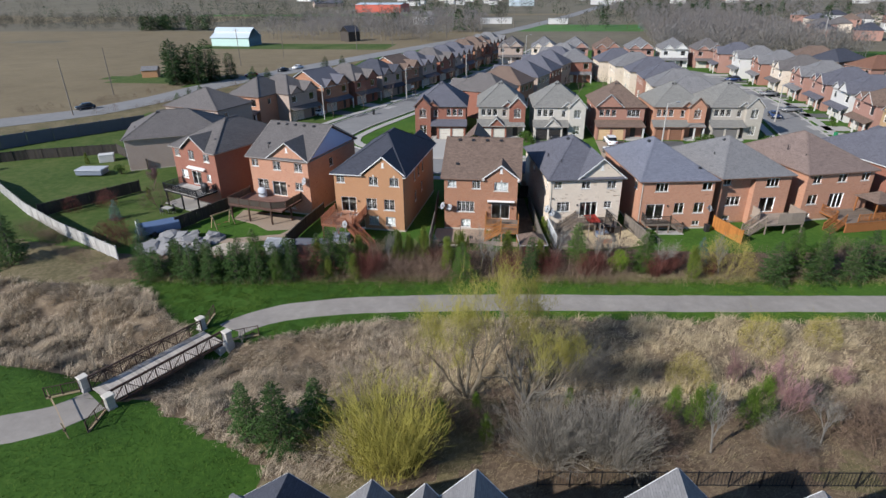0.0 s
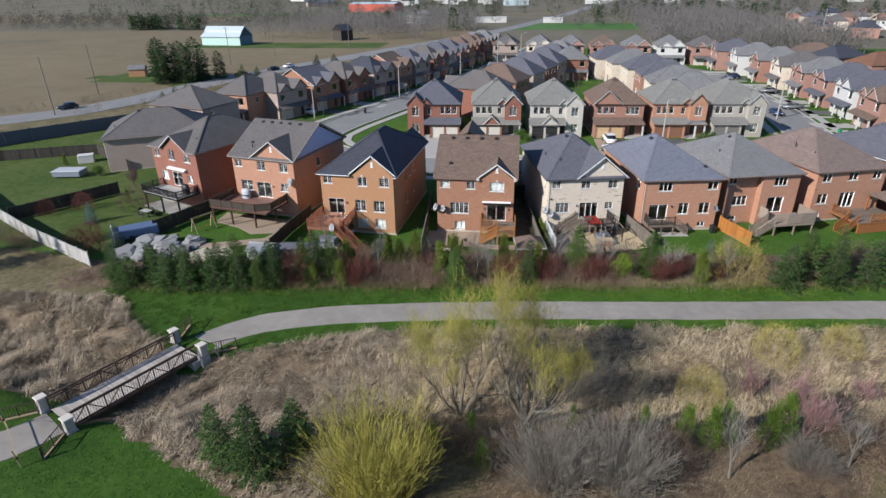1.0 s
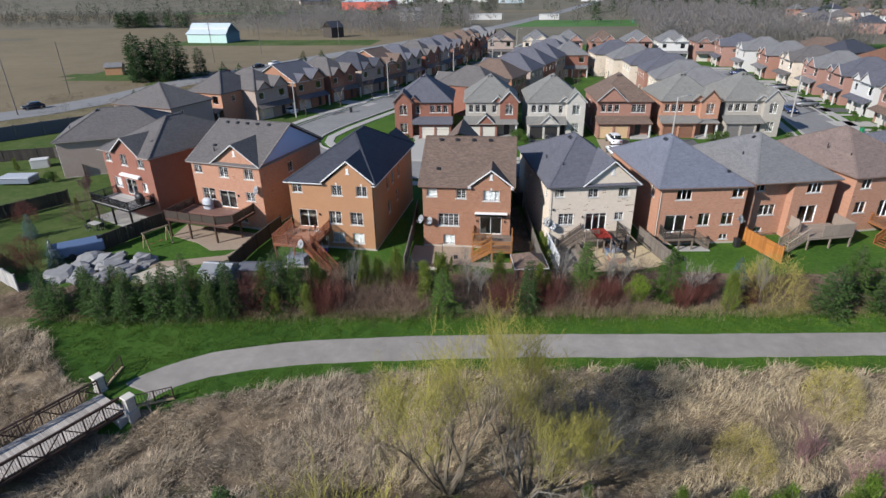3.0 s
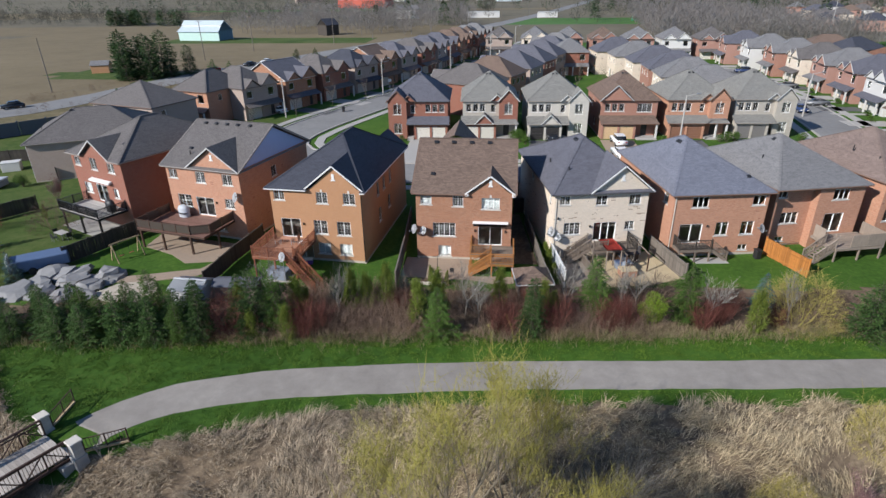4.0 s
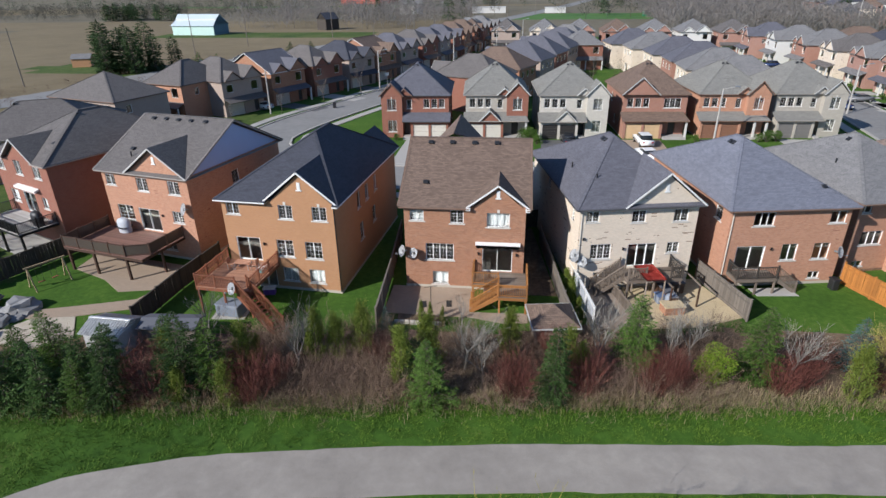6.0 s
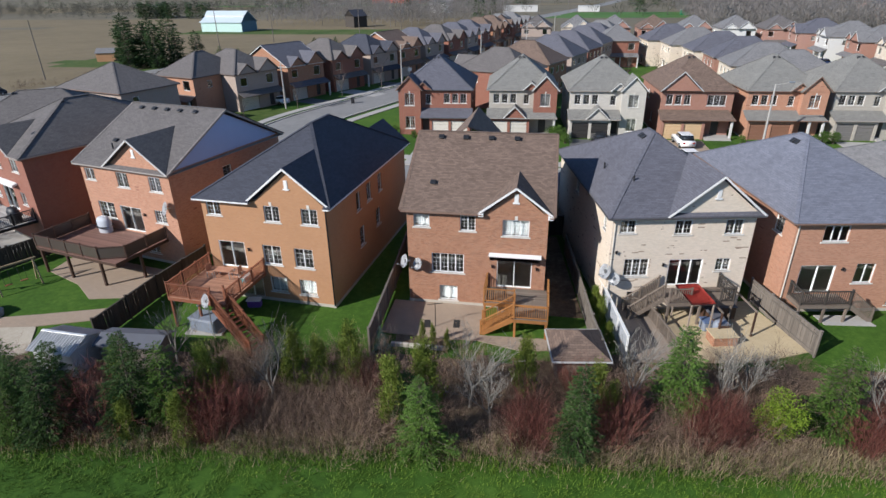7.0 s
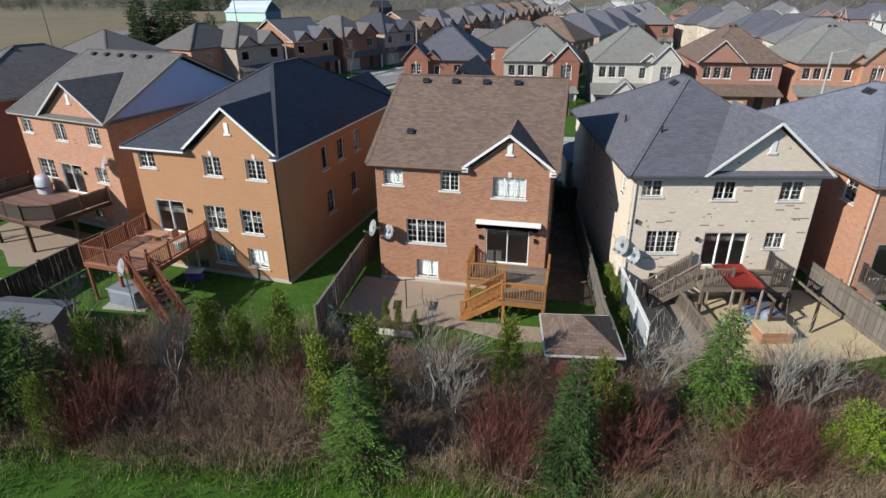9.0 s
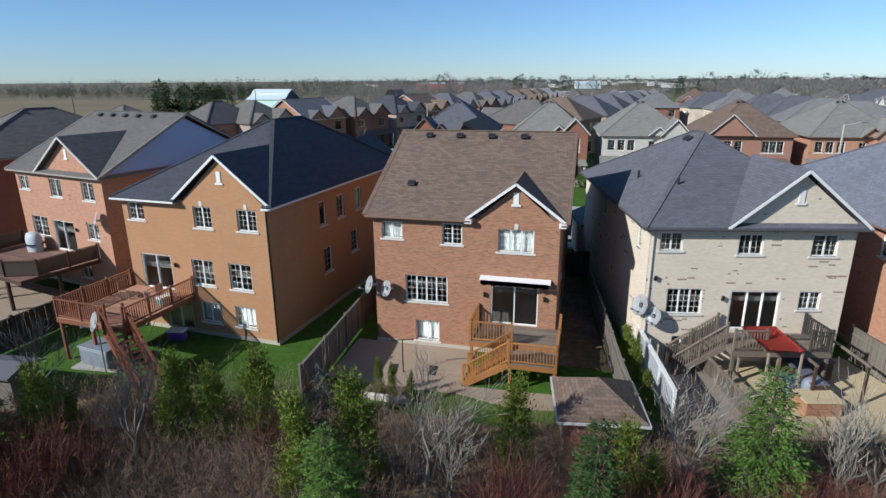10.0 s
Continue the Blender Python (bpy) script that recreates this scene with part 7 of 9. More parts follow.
tussocks("dry_reeds", (2,), 3600, 13, 0.6, 1.3, 0.015, M["reed"], (-58, -22, -34, -15), "tall broken clumps of dry tan reeds", "reeds", 1, 0.36, 0.8, -0.05)
tussocks("dry_reeds", (2,), 1750, 12, 0.45, 1.1, 0.013, M["reed"], (-24, -3, -34, -15), "matted dry tan reeds along the creek", "reeds", 2, 0.36, 1.2, -0.1)
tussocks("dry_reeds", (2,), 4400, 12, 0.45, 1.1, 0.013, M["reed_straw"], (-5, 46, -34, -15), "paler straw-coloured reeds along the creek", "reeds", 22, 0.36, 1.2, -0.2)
tussocks("dry_reeds", (1, 2, 3), 1800, 12, 0.45, 0.95, 0.013, M["reed"], (-23, -5, -42, -29), "broken dry reeds round the spruces", "reeds", 6, 0.36, 1.2, -0.1)
tussocks("dry_grass", (1, 3), 4200, 6, 0.25, 0.6, 0.008, M["dry_blade"], (-20, 40, -44, -29), "dry tan meadow grass between the bushes", "dry grass", 3, 0.45, 1.1, -0.2)
tussocks("dry_grass", (1, 3), 1300, 8, 0.16, 0.42, 0.008, M["dry_blade"], (-40, 46, -19, -5), "dry tan grass along the planted bank", "dry grass", 4, 0.35, 0.9, 0.0)
tussocks("dry_grass", (1, 3), 620, 9, 0.2, 0.55, 0.009, M["dry_blade"], (5.5, 17.5, -14.5, -10.0), "pale dry thatch at the foot of the dogwoods", "dry grass", 14, 0.4, 1.1, -0.1)
blades("grass", (0,), 52000, 0.08, 0.22, 0.011, M["grass_blade"], (-14, 36, -25, -9), "green grass blades on the verge", "grass", 0.6, 4, 0.9)
blades("grass", (8,), 36000, 0.08, 0.24, 0.013, M["dimmed_blade"], (-37, -3, -29, -12), "grass blades along the path, darkened for vignetting", "grass", 0.7, 15, 0.9)
blades("grass", (8,), 20000, 0.06, 0.2, 0.016, M["dimmed_blade"], (-46, -8, -46, -33), "mown green grass blades by the bridge", "grass", 0.5, 9, 0.3)


def edge_fringe(name, pts, n, seed, mat, label, category, hmin, hmax, spread, width=0.011):
    """Uneven tufts straddling an edge of the mown grass."""
    r = random.Random(seed)
    b = Buf()
    for k in range(n):
        x = r.uniform(-34, 44)
        t = r.gauss(0, spread) + 0.35 * noise.noise((x * 0.7, 0, seed))
        y = line_y(x, pts) + t
        a = r.uniform(0, 6.3)
        h = r.uniform(hmin, hmax) * (1 + 0.8 * noise.noise((x * 1.3, y, 3.0)))
        g = Vector((x, y, ground_z(x, y) - 0.02))
        o = Vector((math.cos(a), math.sin(a), 0))
        s = Vector((-o.y, o.x, 0)) * width
        tip = g + Vector((0, 0, h)) + o * h * r.uniform(0.2, 0.9)
        q = len(b.v)
        b.v += [tuple(g - s), tuple(g + s), tuple(tip)]
        b.f += [(q, q + 1, q + 2)]
    return tagged(new(name, b.mesh(name, mat)), label, category, kind="stuff")


edge_fringe("grass", BELT_SOUTH, 20000, 11, M["grass_blade"], "uncut green grass tufts along the bank's foot", "grass", 0.12, 0.4, 0.55, 0.014)
edge_fringe("dry_grass", [(x, y + 0.7) for x, y in BELT_SOUTH], 26000, 12, M["dry_blade"], "pale dry grass fringe along the bank's foot", "dry grass", 0.15, 0.5, 0.7, 0.014)


# ---------- the houses across the street, fronts towards the gardens ----------
def front_house(x, y, yaw, w, wall_mat, roof_mat, gmat, label, flip=1, bay="upper", bay_mat=None, lower_mat=None, low_gable=False, fascia="trim_taupe", rake="trim_grey", d=12.0, columns=1, wide_gable=False):
    """Two storeys, a garage bay under a lean-to roof, a gabled bay beside it and an entry between."""
    ze = 6.2
    m = pose(x, y, 0.42, 0, 0, yaw)
    hw = w / 2
    f = flip
    bw = 3.1
    full = bay == "full"
    bm_ = bay_mat or wall_mat
    lm = lower_mat or wall_mat

    def span(a, b):
        return (min(a * f, b * f), max(a * f, b * f))

    r = Roof("hip", w, d, ze, ze + 3.9, 5.6, 0.35, 5.6, 0.0)
    up = [(*span(-hw + 0.6 + 1.15 * i, -hw + 1.45 + 1.15 * i), 4.3, 5.6, "win1") for i in range(3)]
    if wide_gable:
        up.append((*span(hw - 3.3, hw - 0.9), 4.2, 5.6, "win3"))
    up.append((*span(hw - bw - 1.35, hw - bw - 0.6), 4.2, 5.5, "win1"))
    low = [(*span(hw - bw - 1.0, hw - bw - 0.05), 0.3, 2.4, "door")] if full else [(*span(hw - 2.3, hw - 1.3), 0.3, 2.4, "door")]
    if wide_gable:
        up.pop()
    side = [(-2, -1, 3.9, 5.2, "win1", "p"), (1, 2, 1.2, 2.5, "win1", "p")]
    h = house("house", m, label, w, d, ze, wall_mat, roof_mat, r, {"S": up + low, "W": side, "E": side}, group="houses across the street", fascia=fascia)
    xc = (hw - bw / 2) * f
    if wide_gable:
        # a broad gable over the three windows on the garage side
        cross_gable(h, r, (-hw + 2.3) * f, 2.75, ze + 2.5, wall_mat, roof_mat, front=-0.75, vent=False, rake=rake)
    else:
        zb = 0.0 if full else 2.95
        holes = [(-0.65, 0.65, 4.1 - zb, 5.75 - zb, "win2", "k")]
        if full:
            holes.append((-0.65, 0.65, 0.9, 2.6, "win2"))
        base = Matrix.Translation((xc, -0.9, zb))
        part("bay_wall", wall_mesh(bw, ze - zb, holes), bm_, h, "", base)
        fill_openings(h, base, holes)
        for s in (-1, 1):
            part("bay_wall", wall_mesh(0.64, ze - zb, []), bm_, h, "", pose(xc + s * bw / 2, -0.33, zb, 0, 0, 90 * s))
        cross_gable(h, r, xc, bw / 2 + 0.3, ze + 1.95, bm_, roof_mat, front=-1.15, vent=False, rake=rake)
        cross_gable(h, r, xc - 1.9 * f, 1.2, ze + 1.05, bm_, roof_mat, front=-0.7, vent=False, rake=rake)
    # garage bay
    gx0, gx1 = span(-hw, 0.6 if full else 1.0)
    cw, cx = gx1 - gx0, (gx0 + gx1) / 2
    half = cw / 2
    doors = [(-half + 0.35, -0.18, 0.02, 2.2, "garage"), (0.18, half - 0.35, 0.02, 2.2, "garage")]
    base = Matrix.Translation((cx, -1.7, 0))
    part("garage_wall", wall_mesh(cw, 2.75, doors), lm, h, "", base)
    fill_openings(h, base, doors, gmat)
    for s in (-1, 1):
        part("garage_wall", wall_mesh(1.44, 2.75, []), lm, h, "", pose(cx + s * half, -0.73, 0, 0, 0, 90 * s))
    bm = bmesh.new()
    e0, e1 = span(-hw - 0.3, hw - bw - 0.02 if full else hw + 0.1)
    add_slab(bm, [(e0, -2.1, 2.72), (e1, -2.1, 2.72), (e1 - (0 if full else 0.5) * (f > 0), -0.01, 3.65), (e0 + (0 if full else 0.5) * (f < 0), -0.01, 3.65)], 0.12)
    part("lean_to_roof", bm, roof_mat, h)
    part("gutter", box(e0, e1, -2.18, -2.1, 2.6, 2.7), M[fascia], h)
    if low_gable:
        gx = (-hw + 3.6) * f
        cross_gable(h, r, gx, 1.6, 4.3, lm, roof_mat, front=-2.25, ze=2.72, depth_to=-0.1, vent=False, rake=rake)
    if not full:
        for k in range(columns):
            px = (hw - 0.25 - 1.7 * k) * f
            part("column", box(px - 0.14, px + 0.14, -1.95, -1.67, 0, 2.6, 0.02), M["siding_white"], h)
    ex0, ex1 = span(0.65, hw - bw) if full else span(1.05, hw)
    bm = bmesh.new()
    for i in range(3):
        add_box(bm, ex0 + 0.1, ex1 - 0.1, -1.7 - 0.3 * (i + 1), -0.02 if i == 0 else -1.7 - 0.3 * i, -0.3, 0.42 - 0.18 * i - 0.1)
    part("porch_steps", bm, M["concrete"], h)
    for xx in (-0.5, 0.1):
        add_vent(h, xx, 4.9, ze + 3.55, 0, 0.7)
    return h


front_house(-11.2, 46.0, 3.5, 10.0, M["brick_red"], M["roof_slate"], M["garage_white"], "red brick house with a slate roof and double garage", -1, bay="full", fascia="trim_dark", rake="trim_brown")
front_house(0.9, 47.0, 3.5, 9.2, M["stone_grey"], M["roof_sage"], M["garage_white"], "red and buff brick house with a grey-green roof", 1, bay_mat=M["brick_red"], lower_mat=M["brick_red"], low_gable=True, rake="siding_white")
front_house(12.2, 47.3, 3.5, 9.8, M["stone_pale"], M["roof_sage"], M["garage_dark"], "pale stone house with dark garage doors", 1, bay="full", low_gable=True, rake="siding_white")
front_house(24.0, 48.4, 3.5, 9.2, M["brick_rose"], M["roof_brown"], M["garage_tan"], "brown brick house with tan garage doors", 1, wide_gable=True, fascia="trim_brown", rake="trim_grey")
front_house(35.2, 49.3, 3.5, 9.6, M["brick_salmon"], M["roof_sage"], M["garage_brown"], "salmon brick house with brown garage doors", 1, fascia="trim_brown", rake="trim_brown", columns=2)
front_house(46.0, 50.2, 3.5, 9.4, M["stone_grey"], M["roof_sage"], M["garage_grey"], "grey stone house with grey garage doors", 1, bay="full")


def driveway(x0, x1, y0, y1, mat, label):
    bm = box(x0, x1, y0, y1, -0.2, 0.0)
    o = new("driveway", finish(bm, "driveway"))
    o.data.materials.append(mat)
    o.matrix_basis = pose(0, 0, 0.50)
    tagged(o, label, "driveway", kind="structure")


for i, (x, y, k) in enumerate(((-9.6, 45, "concrete"), (-1.2, 45, "driveway"), (10.2, 45.5, "driveway"), (22.1, 46.5, "pavers"), (33.2, 47.3, "driveway"), (44.3, 48.2, "concrete"))):
    driveway(x - 2.7, x + 2.7, y - 14.5, y - 0.7, M[k], "flat driveway leading to a double garage")


# ---------- rows of houses beyond ----------
FAR_WALLS = ["brick_red", "brick_salmon", "brick_buff", "brick_tan", "brick_brown", "stone_grey", "brick_pink", "brick_gold"]
FAR_ROOFS = ["roof_grey", "roof_slate", "roof_taupe", "roof_brown", "roof_charcoal"]


def far_house(x, y, yaw, wall_k, roof_k, w=8.6, d=12.5, style="gable", ze=6.2, zr=3.4, group="", gmat=None):
    m = pose(x, y, 0.42, 0, 0, yaw)
    lab = {"brick_red": "red brick", "brick_salmon": "salmon brick", "brick_rose": "rose brick", "brick_buff": "buff brick", "brick_tan": "tan brick", "brick_brown": "brown brick", "stone_grey": "grey stone", "brick_pink": "pink brick", "brick_gold": "golden brick", "siding_white": "white-sided"}[wall_k]
    rl = {"roof_grey": "grey", "roof_slate": "slate", "roof_taupe": "taupe", "roof_brown": "brown", "roof_charcoal": "charcoal", "roof_rust": "rust", "roof_sage": "grey-green"}[roof_k]
    r = Roof("gable_x", w, d, ze, ze + zr, d / 2 + 0.35, 0.35) if style == "side" else Roof("hip", w, d, ze, ze + zr, 5.2, 0.35, 5.2)
    two = ze > 5
    hs = [(-w / 2 + 0.9, -w / 2 + 2.3, ze - 2.1, ze - 0.7, "win2", "p"), (w / 2 - 2.5, w / 2 - 1.0, ze - 2.2, ze - 0.6, "win2", "p"), (w / 2 - 2.3, w / 2 - 1.3, 0.2, 2.3, "door")]
    if two:
        hs.append((-w / 2 + 0.6, -w / 2 + 4.2, 0.02, 2.2, "garage"))
    sides = [(-3, -2, ze - 2.0, ze - 0.8, "win1", "p"), (2, 3, ze - 2.0, ze - 0.8, "win1", "p")]
    rk = "trim_brown" if "west" in group else ("siding_white" if int(x * 7) % 2 else "trim_grey")
    fa = "white_paint" if style == "side" else "trim_brown" if "west" in group else "trim_taupe"
    back = [(-3.2, -2.0, ze - 2.0, ze - 0.8, "win2", "p"), (-0.6, 0.6, ze - 2.0, ze - 0.8, "win2", "p"), (2.0, 3.2, ze - 2.0, ze - 0.8, "win2", "p"), (-1.2, 0.9, 0.4, 2.4, "slider"), (2.0, 3.2, 1.0, 2.2, "win2", "p")]
    if "distant" in group or "west" in group:
        back, sides = back[:1], sides[:1]
    h = house("house", m, f"{lab} house with a {rl} shingle roof", w, d, ze, M[wall_k], M[roof_k], r, {"S": hs, "N": back, "E": sides, "W": sides}, found=False, group=group, gmat=gmat, lean=True, fascia=fa)
    if style != "hip":
        cross_gable(h, r, w * 0.22, w * 0.27, ze + 2.1, M[wall_k], M[roof_k], front=-1.0, vent=False, rake=rk)
        cross_gable(h, r, -w * 0.24, w * 0.22, ze + 1.5, M[wall_k], M[roof_k], front=-0.6, vent=False, rake=rk)
    if "distant" in group:
        return h
    bm = bmesh.new()
    add_slab(bm, [(-w / 2, -1.6, 2.6), (w / 2, -1.6, 2.6), (w / 2, -0.01, 3.3), (-w / 2, -0.01, 3.3)], 0.12)
    part("porch_roof", bm, M[roof_k], h)
    for xx in (w / 2 - 0.2, 0.4)[:1 if "west" in group else 2]:
        part("column", box(xx - 0.13, xx + 0.13, -1.5, -1.24, 0, 2.5), M["siding_white"], h)
    return h


rnd = random.Random(11)
west = [Vector(p) for p in ((-43, 44), (-37.6, 56.3), (-22.9, 87.4), (-8.8, 126.3), (-3.3, 151.2), (3, 180), (9, 205))]


def along(pts, s):
    for a, b in zip(pts, pts[1:]):
        L = (b - a).length
        if s <= L:
            return a.lerp(b, s / L), (b - a).normalized()
        s -= L
    return pts[-1], (pts[-1] - pts[-2]).normalized()


walls_w = ["brick_red", "brick_tan", "brick_brown", "brick_red", "brick_tan", "brick_brown", "brick_tan", "brick_red", "brick_tan", "brick_red", "brick_brown", "brick_red", "brick_brown", "brick_red"]
roofs_w = ["roof_taupe", "roof_taupe", "roof_slate", "roof_taupe", "roof_charcoal", "roof_brown", "roof_slate", "roof_taupe", "roof_slate", "roof_slate", "roof_brown", "roof_brown", "roof_grey", "roof_grey"]
for i in range(1, 14):
    p, t = along(west, 3 + i * 11.2)
    nrm = Vector((-t.y, t.x))
    c = p + nrm * 8.5
    far_house(c.x, c.y, math.degrees(math.atan2(t.y, t.x)), walls_w[i], roofs_w[i], 8.8, 12.5, "side" if i in (2, 5) else "gable", group="houses along the west side")
# the corner houses behind the gardens
far_house(-60.9, 40.4, -17, "brick_tan", "roof_taupe", 14, 9.5, "hip", group="houses along the west side")
far_house(-56.2, 54.1, -18, "brick_salmon", "roof_taupe", 8.6, 11.5, "hip", group="houses along the west side")
# driveways and lawns before the row
for i in range(2, 13):
    p, t = along(west, 3 + i * 11.2)
    nrm = Vector((-t.y, t.x))
    a0, b0 = p - t * 4.2 + nrm * 7.5, p - t * 0.4 + nrm * 7.5
    q = [a0, a0 - nrm * 9.2, b0 - nrm * 9.2, b0]
    bm = add_slab(bmesh.new(), [(v.x, v.y, 0.52) for v in q], 0.25)
    o = new("driveway", finish(bm, "driveway"))
    o.data.materials.append(M["driveway" if i % 3 else "concrete"])
    tagged(o, "short driveway before a house on the shaded side", "driveway", kind="structure")
# east side of the street, fronts to the west
for i, (x, y, wk, rk) in enumerate(((-9.6, 70.5, "brick_red", "roof_taupe"), (-5.6, 82.5, "brick_brown", "roof_brown"), (-1.2, 94.5, "brick_tan", "roof_slate"), (2.6, 106.5, "brick_red", "roof_slate"), (6.4, 119, "brick_tan", "roof_slate"), (9.8, 131, "brick_buff", "roof_slate"), (12.4, 142.5, "brick_buff", "roof_grey"))):
    far_house(x, y, -112, wk, rk, 9.0, 12.5, "hip" if i % 2 else "gable", group="houses along the middle rows")
for i, (x, y, wk, rk) in enumerate(((47.5, 66, "brick_rose", "roof_grey"), (47.5, 78.0, "brick_buff", "roof_grey"), (47.5, 90.0, "brick_rose", "roof_slate"), (46.0, 102, "brick_buff", "roof_slate"), (43.5, 114, "brick_buff", "roof_grey"), (40, 125.5, "brick_buff", "roof_slate"))):
    far_house(x, y, 86 + 2 * i, wk, rk, 9.0, 12.5, "hip", group="houses along the middle rows")
far_house(21.0, 118.0, 4, "brick_red", "roof_grey", 9.5, 10, "hip", group="houses along the middle rows")
# fronts towards the gardens at the far cross street
for i, (x, wk, rk) in enumerate(((-12, "brick_red", "roof_brown"), (0, "brick_tan", "roof_taupe"), (12.5, "brick_buff", "roof_grey"), (24, "brick_pink", "roof_grey"), (35.5, "brick_rose", "roof_brown"), (47, "brick_pink", "roof_grey"), (58.5, "siding_white", "roof_grey"), (70, "brick_pink", "roof_taupe"))):
    far_house(x, 162.5 - 0.12 * x, -2, wk, rk, 9.2, 12, "gable", group="houses at the far cross street")
# east side street, fronts to the west
for i, (x, y, wk, rk) in enumerate(((71.5, 45, "brick_gold", "roof_slate"), (73.0, 58, "brick_pink", "roof_brown"), (74.6, 71, "siding_white", "roof_slate"), (75.3, 83.5, "brick_pink", "roof_slate"), (75.6, 96, "brick_pink", "roof_grey"), (75.2, 108.5, "brick_buff", "roof_taupe"), (74.2, 121, "brick_rose", "roof_grey"), (72.6, 134, "siding_white", "roof_grey"), (70.0, 146, "brick_pink", "roof_slate"))):
    far_house(x, y, -93, wk, rk, 9.2, 12, "gable", group="houses along the east side")
for i, (x, y, wk, rk) in enumerate(((112, 62, "brick_pink", "roof_slate"), (111, 76, "brick_pink", "roof_charcoal"), (109, 92, "brick_rose", "roof_charcoal"), (106, 108, "brick_pink", "roof_rust"), (104, 124, "brick_pink", "roof_rust"), (101, 140, "brick_pink", "roof_charcoal"), (97, 154, "brick_tan", "roof_brown"), (126, 120, "brick_pink", "roof_grey"), (122, 100, "brick_red", "roof_slate"), (90, 44, "brick_red", "roof_grey"), (92, 30, "brick_rose", "roof_brown"), (74, 28, "brick_buff", "roof_slate"))):
    far_house(x, y, -100 + 20 * (i % 3), wk, rk, 11, 14, "hip", 4.6 if 2 < i < 7 else 5.8, 3.2, group="houses further east")
for i in range(24):
    x, y = 158 + (i % 6) * 23 + rnd.uniform(-4, 4) + (i // 6) * 14, 268 + (i // 6) * 46 + rnd.uniform(-5, 5)
    far_house(x, y, rnd.choice((-90, -20, 70)), rnd.choice(("brick_pink", "brick_buff", "siding_white", "brick_pink", "brick_tan")), rnd.choice(FAR_ROOFS), 12, 12, "hip", 5.0, 3.2, group="distant houses")

# ---------- farm, fields and distance ----------
def barn():
    b = thing("barn", pose(-143.5, 224, 0.4, 0, 0, -6) @ Matrix.Diagonal((0.82, 0.88, 0.86, 1)), "white tin-roofed barn with pale teal walls", "barn")
    part("wall", wall_mesh(26, 5, []), M["barn_teal"], b)
    part("wall", wall_mesh(13.5, 5, []), M["barn_teal"], b, "", pose(-13, 7, 0, 0, 0, -90))
    # the end turned from the sun gets the shaded colour
    part("wall", wall_mesh(13.5, 5, []), M["barn_teal_shaded"], b, "", pose(13, 7, 0, 0, 0, 90))
    part("wall", wall_mesh(26, 5, []), M["barn_teal"], b, "", pose(0, 14, 0, 0, 0, 180))
    bm = bmesh.new()
    add_slab(bm, [(-13.5, -0.6, 4.8), (13.5, -0.6, 4.8), (12.8, 3.8, 7.4), (-12.8, 3.8, 7.4)], 0.15)
    add_slab(bm, [(12.8, 3.9, 8.0), (13.2, 7, 10.2), (-13.2, 7, 10.2), (-12.8, 3.9, 8.0)], 0.15)
    add_slab(bm, [(13.2, 7, 10.2), (13.2, 14.6, 4.8), (-13.2, 14.6, 4.8), (-13.2, 7, 10.2)], 0.15)
    part("roof", bm, M["barn_tin"], b, "white tin roof in two pitches")
    for s in (-13, 13):
        bm = bmesh.new()
        bm.faces.new([bm.verts.new((s, y, z)) for y, z in ((0, 5), (14, 5), (7, 10.0), (3.8, 7.8))])
        bmesh.ops.solidify(bm, geom=bm.faces[:], thickness=0.1)
        part("gable_wall", bm, M["barn_teal_shaded"], b)
    part("clerestory", box(-12.7, 12.7, 3.78, 3.95, 7.2, 8.0), M["siding_white"], b)


barn()


def shed(x, y, yaw, w, d, h, rise, wall_mat, roof_mat, name, label, category, z=0.4):
    b = thing(name, pose(x, y, z, 0, 0, yaw), label, category)
    part("wall", wall_mesh(w, h, []), wall_mat, b)
    part("wall", wall_mesh(w, h, []), wall_mat, b, "", pose(0, d, 0, 0, 0, 180))
    for s in (-1, 1):
        part("wall", wall_mesh(d - 0.48, h, []), wall_mat, b, "", pose(s * w / 2, d / 2, 0, 0, 0, 90 * s))
    bm = bmesh.new()
    add_slab(bm, [(-w / 2 - 0.2, -0.25, h), (w / 2 + 0.2, -0.25, h), (w / 2 + 0.2, d / 2, h + rise), (-w / 2 - 0.2, d / 2, h + rise)], 0.08)
    add_slab(bm, [(w / 2 + 0.2, d / 2, h + rise), (w / 2 + 0.2, d + 0.25, h), (-w / 2 - 0.2, d + 0.25, h), (-w / 2 - 0.2, d / 2, h + rise)], 0.08)
    part("roof", bm, roof_mat, b)
    for s in (-w / 2 + 0.05, w / 2 - 0.05):
        bm = bmesh.new()
        bm.faces.new([bm.verts.new((s, yy, zz)) for yy, zz in ((0.05, h - 0.02), (d - 0.05, h - 0.02), (d / 2, h + rise - 0.1))])
        bmesh.ops.solidify(bm, geom=bm.faces[:], thickness=0.06)
        part("gable_wall", bm, wall_mat, b)
    return b


shed(-121, 119, 20, 5, 4, 2.4, 1.2, M["brick_orange"], M["roof_grey"], "shed", "small orange brick outbuilding by the road", "shed")
shed(-152, 585, -8, 52, 30, 8, 1.5, M["barn_red"], M["barn_tin"], "warehouse", "long red warehouse with a white roof", "warehouse")
shed(-70, 388, 10, 16, 10, 6, 3, M["siding_white"], M["roof_grey"], "farmhouse", "white farmhouse among bare trees", "farmhouse")
shed(-86, 252, 55, 8, 7, 5, 3, M["fence_dark"], M["roof_charcoal"], "farmhouse", "dark timber farmhouse with a steep roof", "farmhouse")
